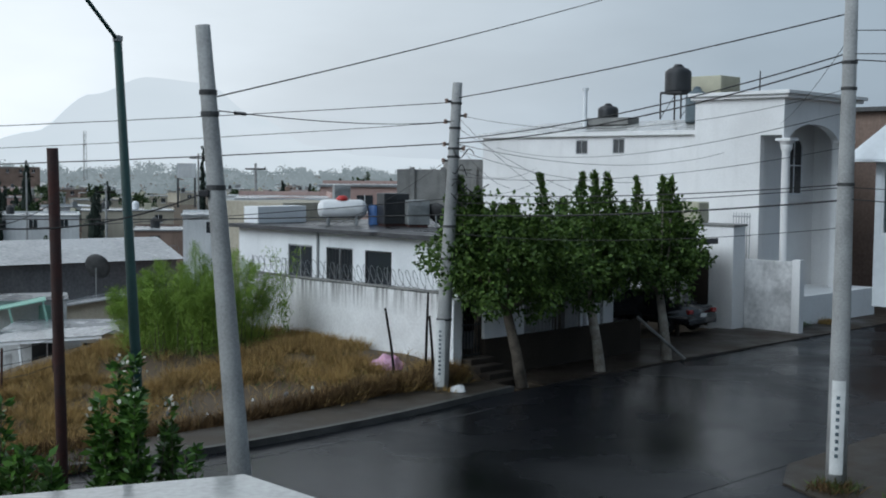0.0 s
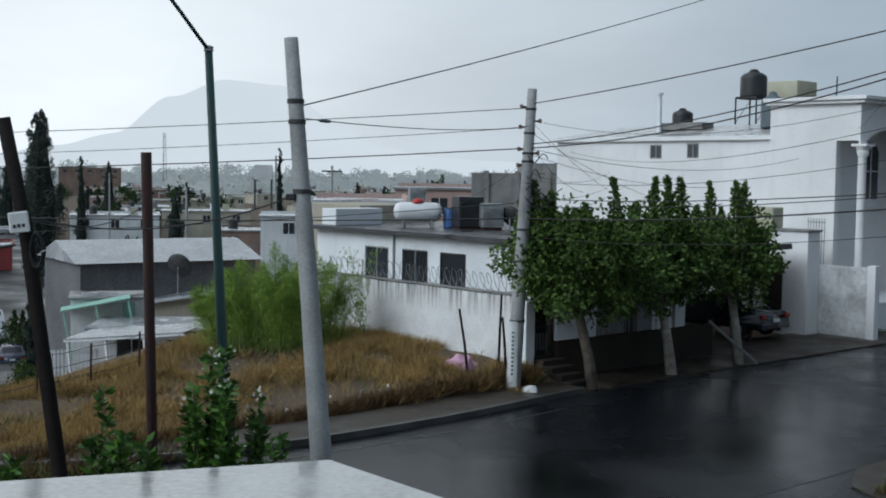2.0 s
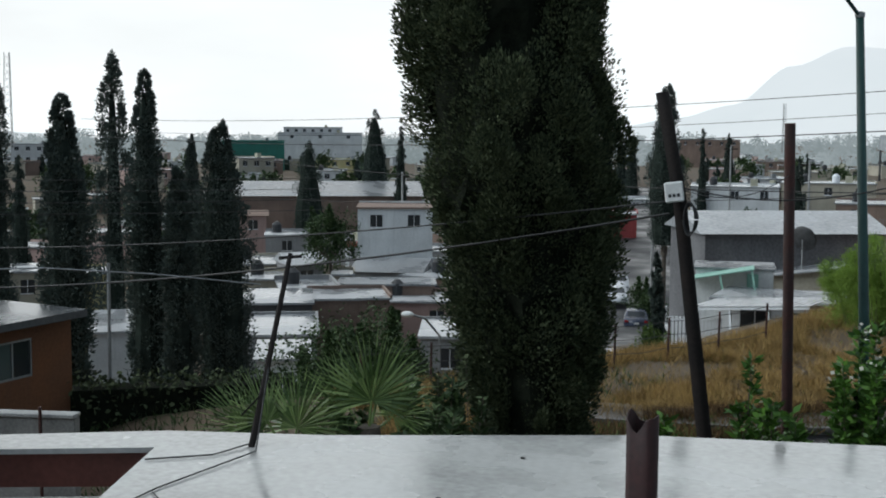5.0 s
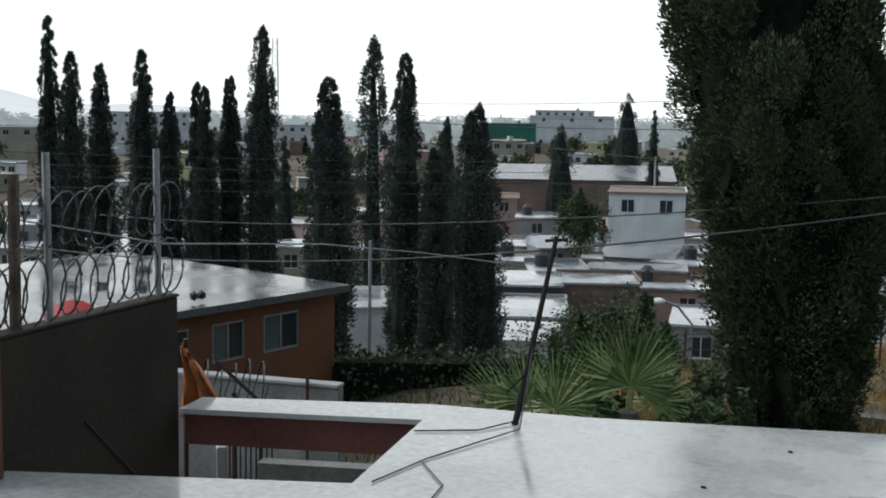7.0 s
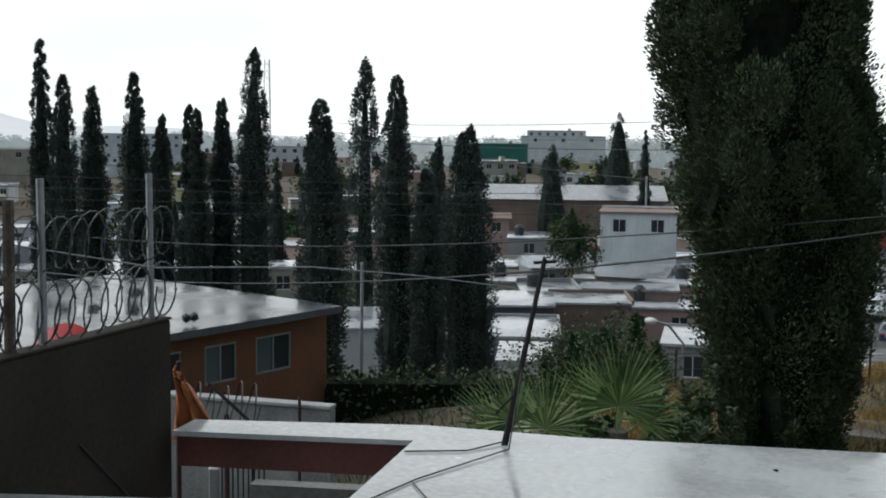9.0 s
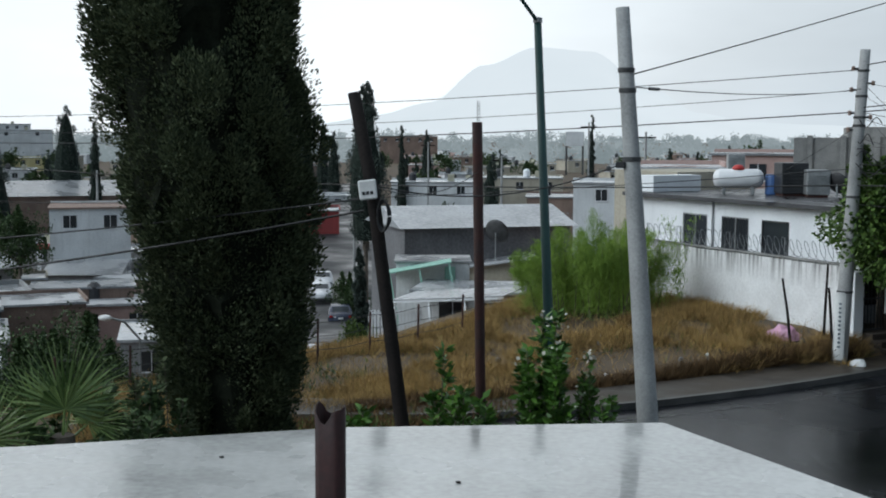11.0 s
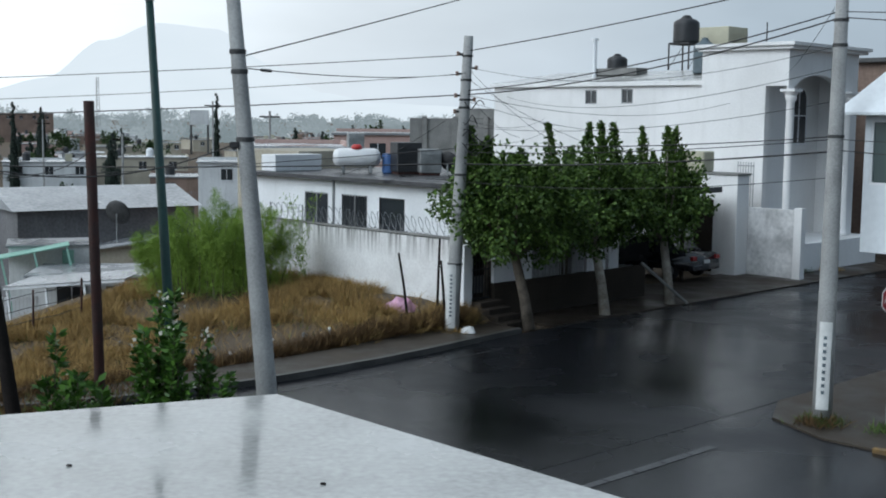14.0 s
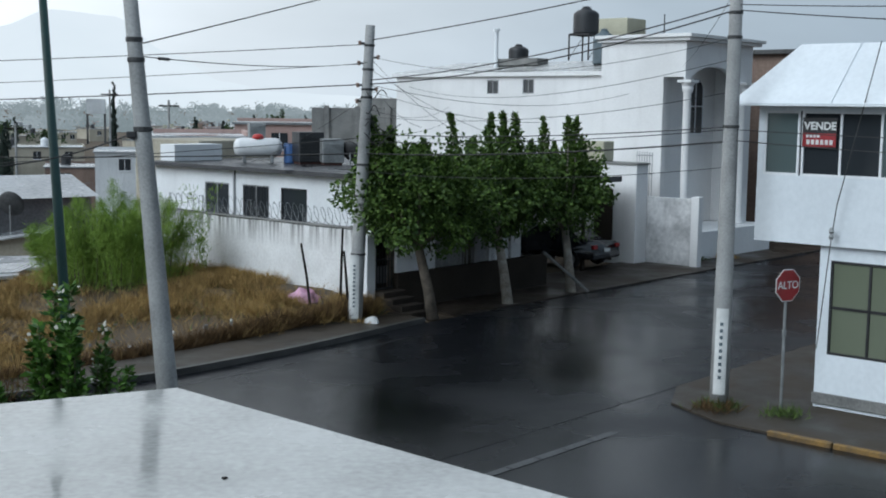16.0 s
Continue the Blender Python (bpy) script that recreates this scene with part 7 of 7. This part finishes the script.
# ---- cars ----
def car(m, paint, label, L=4.4, W=1.74, H=1.42):
    """A saloon: x forwards, with body, cabin glass, wheels and lamps."""
    ob = thing("car", m, label, "car")
    prof = [(-L / 2, 0.35), (-L / 2 - 0.03, 0.62), (-L / 2 + 0.06, 0.92), (-L / 2 + 0.75, 0.97), (-L / 2 + 1.15, H - 0.06), (-L / 2 + 1.6, H), (-L / 2 + 2.5, H - 0.03), (-L / 2 + 3.15, 0.98), (L / 2 - 0.25, 0.82), (L / 2, 0.6), (L / 2, 0.33)]
    bm = bmesh.new()
    rows = []
    for s, inset in ((-1, 1), (-1, 0), (1, 0), (1, 1)):
        rows.append([bm.verts.new((x, s * (W / 2 - (0.2 if z > 1.0 else 0.05 if z > 0.9 else 0.0)) * (1 if inset == 0 else 0.999), z)) for x, z in prof])
    a, b = rows[1], rows[2]
    for i in range(len(prof) - 1):
        bm.faces.new((a[i], a[i + 1], b[i + 1], b[i]))
    bm.faces.new((a[0], b[0], b[-1], a[-1]))
    bm.faces.new(a[::-1])
    bm.faces.new(b)
    bmesh.ops.delete(bm, geom=[v for v in bm.verts if not v.link_faces], context="VERTS")
    bmesh.ops.recalc_face_normals(bm, faces=bm.faces)
    bmesh.ops.bevel(bm, geom=list(bm.edges), offset=0.05, segments=2, affect="EDGES")
    part("body", bm, paint, ob, smooth=True)
    for s in (-1, 1):
        bm = bmesh.new()
        y0 = s * (W / 2 - 0.135)
        vs = [bm.verts.new((x, y0 + s * (0.02 if z < 1.1 else -0.03), z)) for x, z in ((-L / 2 + 0.95, 1.03), (-L / 2 + 1.28, H - 0.10), (-L / 2 + 2.45, H - 0.10), (-L / 2 + 2.95, 1.03))]
        bm.faces.new(vs)
        part("side_window", bm, M["glass"], ob)
    for name, xs in (("rear_window", ((-L / 2 + 0.78, 1.01), (-L / 2 + 1.12, H - 0.09))), ("windscreen", ((-L / 2 + 3.08, 1.03), (-L / 2 + 2.58, H - 0.07)))):
        (xa, za), (xb, zb) = xs
        o = -0.03 if name == "rear_window" else 0.03
        bm = bmesh.new()
        bm.faces.new([bm.verts.new(p) for p in ((xa + o, -W / 2 + 0.26, za + 0.02), (xa + o, W / 2 - 0.26, za + 0.02), (xb + o, W / 2 - 0.3, zb + 0.02), (xb + o, -W / 2 + 0.3, zb + 0.02))])
        part(name, bm, M["glass"], ob)
    for sx in (-1, 1):
        for s in (-1, 1):
            bm = add_lathe(bmesh.new(), [(0.2, -0.1), (0.3, -0.1), (0.32, -0.06), (0.32, 0.06), (0.3, 0.1), (0.2, 0.1)], 18)
            wh = part("wheel", bm, M["rubber"], ob)
            wh.matrix_basis = pose(sx * L * 0.30, s * (W / 2 - 0.09), 0.32, 90, 0, 0)
            bm = add_lathe(bmesh.new(), [(0.05, -0.107), (0.19, -0.105), (0.2, 0.105), (0.05, 0.107)], 14)
            part("rim", bm, M["galv"], wh)
    for s in (-1, 1):
        box("tail_light", (-L / 2 - 0.045, -L / 2 + 0.1, s * W * 0.40 - 0.13, s * W * 0.40 + 0.12, 0.72, 0.86), M["taillight"], ob)
        box("headlight", (L / 2 - 0.14, L / 2 + 0.012, s * W * 0.36 - 0.17, s * W * 0.36 + 0.17, 0.58, 0.72), M["alu"], ob)
    box("bumper", (-L / 2 - 0.06, -L / 2 + 0.1, -W / 2 + 0.06, W / 2 - 0.06, 0.36, 0.56), paint, ob, bevel=0.03)
    box("number_plate", (-L / 2 - 0.068, -L / 2 - 0.05, -0.18, 0.18, 0.6, 0.72), M["signwhite"], ob, bevel=0)
    return ob


car(GRID @ pose(35.75, 25.75, 0.10, 0, 0, 90), M["carpaint"], "dark saloon car parked in the carport, tail to the street")
for x, y, z, yaw, paint, lab in ((-43.5, 97.5, -7.7, -66, "carwhite", "white parked car on the valley street"), (-40.6, 90.6, -7.8, -66, "carwhite", "white parked car on the valley street"), (-34.8, 81.0, -8.0, 114, "carblue", "dark blue parked car on the valley street"), (-25.2, 55.5, -6.4, -66, "carwhite", "white parked car below the dry lot")):
    car(pose(x, y, z, 0, 0, yaw), M[paint], lab)

# the valley street under the cars
bm = bmesh.new()
d, s = Vector((-0.407, 0.914, 0)), Vector((0.914, 0.407, 0))
rows = []
for k in range(40):
    c = Vector((-39.5, 90.5, 0)) + d * (k * 5 - 55)
    z = -7.9 + (0.03 * (k * 5 - 55) if k > 11 else -0.028 * (k * 5 - 55))
    rows.append([bm.verts.new((c + s * o) + Vector((0, 0, z))) for o in (-4.2, -2, 0, 2, 4.2, 4.21, 6.0)])
    for vtx in rows[-1][5:]:
        vtx.co.z += 0.15
for a, b in zip(rows, rows[1:]):
    for j in range(6):
        bm.faces.new((a[j], a[j + 1], b[j + 1], b[j]))
bmesh.ops.recalc_face_normals(bm, faces=bm.faces)
vst = tagged(part("valley_road", bm, M["valley_asphalt"]), "wet grey street with parked cars in the valley", "road", kind="structure")

# ---- the dry lot ----
rng = np.random.default_rng(91)


def blades(n, region, length, width, mat, name, label, lean=0.5):
    pts = region(n)
    z = land(pts[:, 0], pts[:, 1])
    p = np.stack([pts[:, 0], pts[:, 1], z - 0.03], 1)
    d = np.stack([rng.normal(0, lean, n), rng.normal(0, lean, n), np.ones(n)], 1)
    tagged(part(name, quad_mesh(name, leaf_quads(rng, p, d, length, width, 0.25)), mat), label, "grass", kind="stuff")


TUFTS = np.stack([rng.uniform(3.5, 23.0, 1500), rng.uniform(21.9, 35.0, 1500), rng.uniform(0.05, 0.34, 1500), rng.random(1500) ** 2.0], 1)


def lot_region(n):
    """Tufts of uneven size, thinning out over bare earth."""
    out = []
    while len(out) < n:
        k = rng.choice(len(TUFTS), n, p=TUFTS[:, 3] / TUFTS[:, 3].sum())
        u, v = TUFTS[k, 0] + rng.normal(0, 1, n) * TUFTS[k, 2], TUFTS[k, 1] + rng.normal(0, 1, n) * TUFTS[k, 2]
        bare = np.sin(u * 0.8 + 1.2 * np.sin(v * 0.6)) + np.sin(v * 1.1 - u * 0.35 + 0.8)
        ok = (v > 21.95) & (u < 23.1) & (v < 29.5 + (u - 8) * 0.40) & ((bare < 0.35) | (rng.random(n) < 0.07))
        out += list(np.stack([(u - v) * 0.70711, (u + v) * 0.70711], 1)[ok])
    return np.array(out[:n])


blades(120000, lot_region, 0.40, 0.011, M["straw"], "dry_grass", "dry straw-yellow grass in clumps on the lot", 0.75)
blades(5000, lot_region, 0.22, 0.03, M["weed"], "green_weeds", "sparse green weeds on the dry lot")


def kerb_region(n):
    u, v = rng.uniform(9, 22.8, n), 22.05 + np.abs(rng.normal(0, 0.22, n))
    return np.stack([(u - v) * 0.70711, (u + v) * 0.70711], 1)


def verge_region(n):
    u, v = rng.uniform(1.5, 12.5, n), rng.uniform(20.7, 22.0, n)
    return np.stack([(u - v) * 0.70711, (u + v) * 0.70711], 1)


blades(9000, verge_region, 0.3, 0.02, M["dead"], "dry_verge", "dry grass over the verge behind the shrubs", 0.7)
blades(3000, verge_region, 0.25, 0.03, M["weed"], "green_verge", "green weeds over the verge behind the shrubs", 0.7)


def slope_region(n):
    return np.stack([rng.uniform(-24, -10.5, n), rng.uniform(13.5, 27, n)], 1)


blades(7000, slope_region, 0.3, 0.03, M["leaf_round"], "green_undergrowth", "rough green undergrowth below the street", 0.6)
blades(16000, kerb_region, 0.40, 0.016, M["dead"], "dry_weeds", "dry brown weeds along the pavement edge", 0.7)
for name, cx, cy, m, kk in (("corner_weeds", 6.9, 22.0, "weed", 260), ("corner_weeds", 6.8, 21.95, "dead", 260), ("corner_weeds", 7.95, 21.45, "weed", 220), ("corner_weeds", -0.1, 30.8, "straw", 500), ("corner_weeds", 12.6, 45.0, "weed", 900), ("corner_weeds", 14.0, 45.6, "straw", 600)):
    pts = np.stack([rng.normal(cx, 0.2, kk), rng.normal(cy, 0.16, kk), np.full(kk, 0.02)], 1)
    d = np.stack([rng.normal(0, 0.7, kk), rng.normal(0, 0.7, kk), np.ones(kk)], 1)
    tagged(part(name, quad_mesh(name, leaf_quads(rng, pts, d, 0.24, 0.02, 0.3)), M[m]), "tuft of weeds at a pole foot", "weeds", kind="stuff")
# rubble, rag and stakes
for k in range(26):
    u, v = rng.uniform(8, 22.5), rng.uniform(22.4, 27.5)
    x, y = (u - v) * 0.70711, (u + v) * 0.70711
    bm = bmesh.new()
    bmesh.ops.create_icosphere(bm, subdivisions=1, radius=rng.uniform(0.03, 0.10), matrix=pose(x, y, ground_z(x, y) + 0.03, *rng.uniform(0, 90, 3)) @ Matrix.Diagonal((1.4, 1, 0.6, 1)))
    tagged(part("stone", bm, M["concrete_dark"] if k % 3 else M["signwhite"]), "pale rubble stone on the dry lot" if k % 3 == 0 else "grey rubble stone on the dry lot", "stone", "lot rubble")
ob = thing("pink_rag", pose(-1.5, 32.25, ground_z(-1.5, 32.25)), "crumpled pink and white rag on the dry grass", "rag")
bm = bmesh.new()
bmesh.ops.create_icosphere(bm, subdivisions=3, radius=0.42)
for vtx in bm.verts:
    vtx.co = Vector((vtx.co.x, vtx.co.y * 0.7, max(-0.05, vtx.co.z * 0.8))) * (1 + 0.35 * noise.noise(vtx.co * 5))
part("cloth", bm, M["pink"], ob)
for k, (x, y, h, lx) in enumerate(((-1.28, 31.8, 1.75, -0.25), (-0.5, 32.3, 2.1, 0.05), (-0.28, 31.6, 1.6, -0.12))):
    ob = thing("fence_stake", pose(x, y, ground_z(x, y) - 0.1), "thin weathered dark wooden fence stake", "stake", "fence stakes")
    bm = add_tube(bmesh.new(), [(0, 0, 0), (lx * 0.4, 0, h * 0.5), (lx, 0.03, h)], [0.04, 0.036, 0.03], 7)
    part("stake", bm, M["wood_dark"], ob)
ob = thing("leaning_plank", pose(6.1, 36.3, 0.1), "grey plank leaning against a tree", "plank")
bm = add_tube(bmesh.new(), [(0.9, 0.1, 0), (-0.55, -0.1, 1.25)], 0.05, 6)
part("plank", bm, M["concrete_dark"], ob)
ob = thing("white_bag", pose(0.35, 30.6, 0.14), "small white rubbish bag beside the pole", "bag")
bm = bmesh.new()
bmesh.ops.create_icosphere(bm, subdivisions=2, radius=0.16)
for vtx in bm.verts:
    vtx.co = Vector((vtx.co.x * 1.3, vtx.co.y, max(-0.02, vtx.co.z))) * (1 + 0.25 * noise.noise(vtx.co * 9))
part("bag", bm, M["signwhite"], ob)
# wire fence at the lot's lower edge
lf = thing("lot_fence", None, "rusty wire fence on thin posts along the lot", "fence")
prev = None
for k in range(8):
    u, v = 4.0 + k * 1.7, 26.2 + k * 0.62
    p = uv(u, v)
    p.z = ground_z(p.x, p.y)
    rod("post", p - Vector((0, 0, 0.2)), p + Vector((0.03, 0, 1.15)), 0.03, M["rust"], lf, seg=6)
    if prev:
        for z in (0.35, 0.7, 1.05):
            bm = add_tube(bmesh.new(), [prev + Vector((0, 0, z)), (prev + p) / 2 + Vector((0, 0, z - 0.05)), p + Vector((0, 0, z))], 0.009, 4)
            part("fence_wire", bm, M["wire_dark"], lf)
    prev = p

# ---- bricks of the pier, one by one ----
bm = add_box(bmesh.new(), 0, 0.235, -0.012, 0.0, 0, 0.062, 0.004)
brick_me = bpy.data.meshes.new("brick")
bm.to_mesh(brick_me)
bm.free()
brick_me.materials.append(M["brick"])
rr = random.Random(9)
for row in range(44):
    for k in range(6):
        x = -0.25 - k * 0.25 - (0.125 if row % 2 else 0)
        ob = new("brick", brick_me)
        ob.parent = brick
        ob.matrix_basis = pose(x, -0.28 + rr.uniform(-0.003, 0.003), 0.02 + row * 0.077)
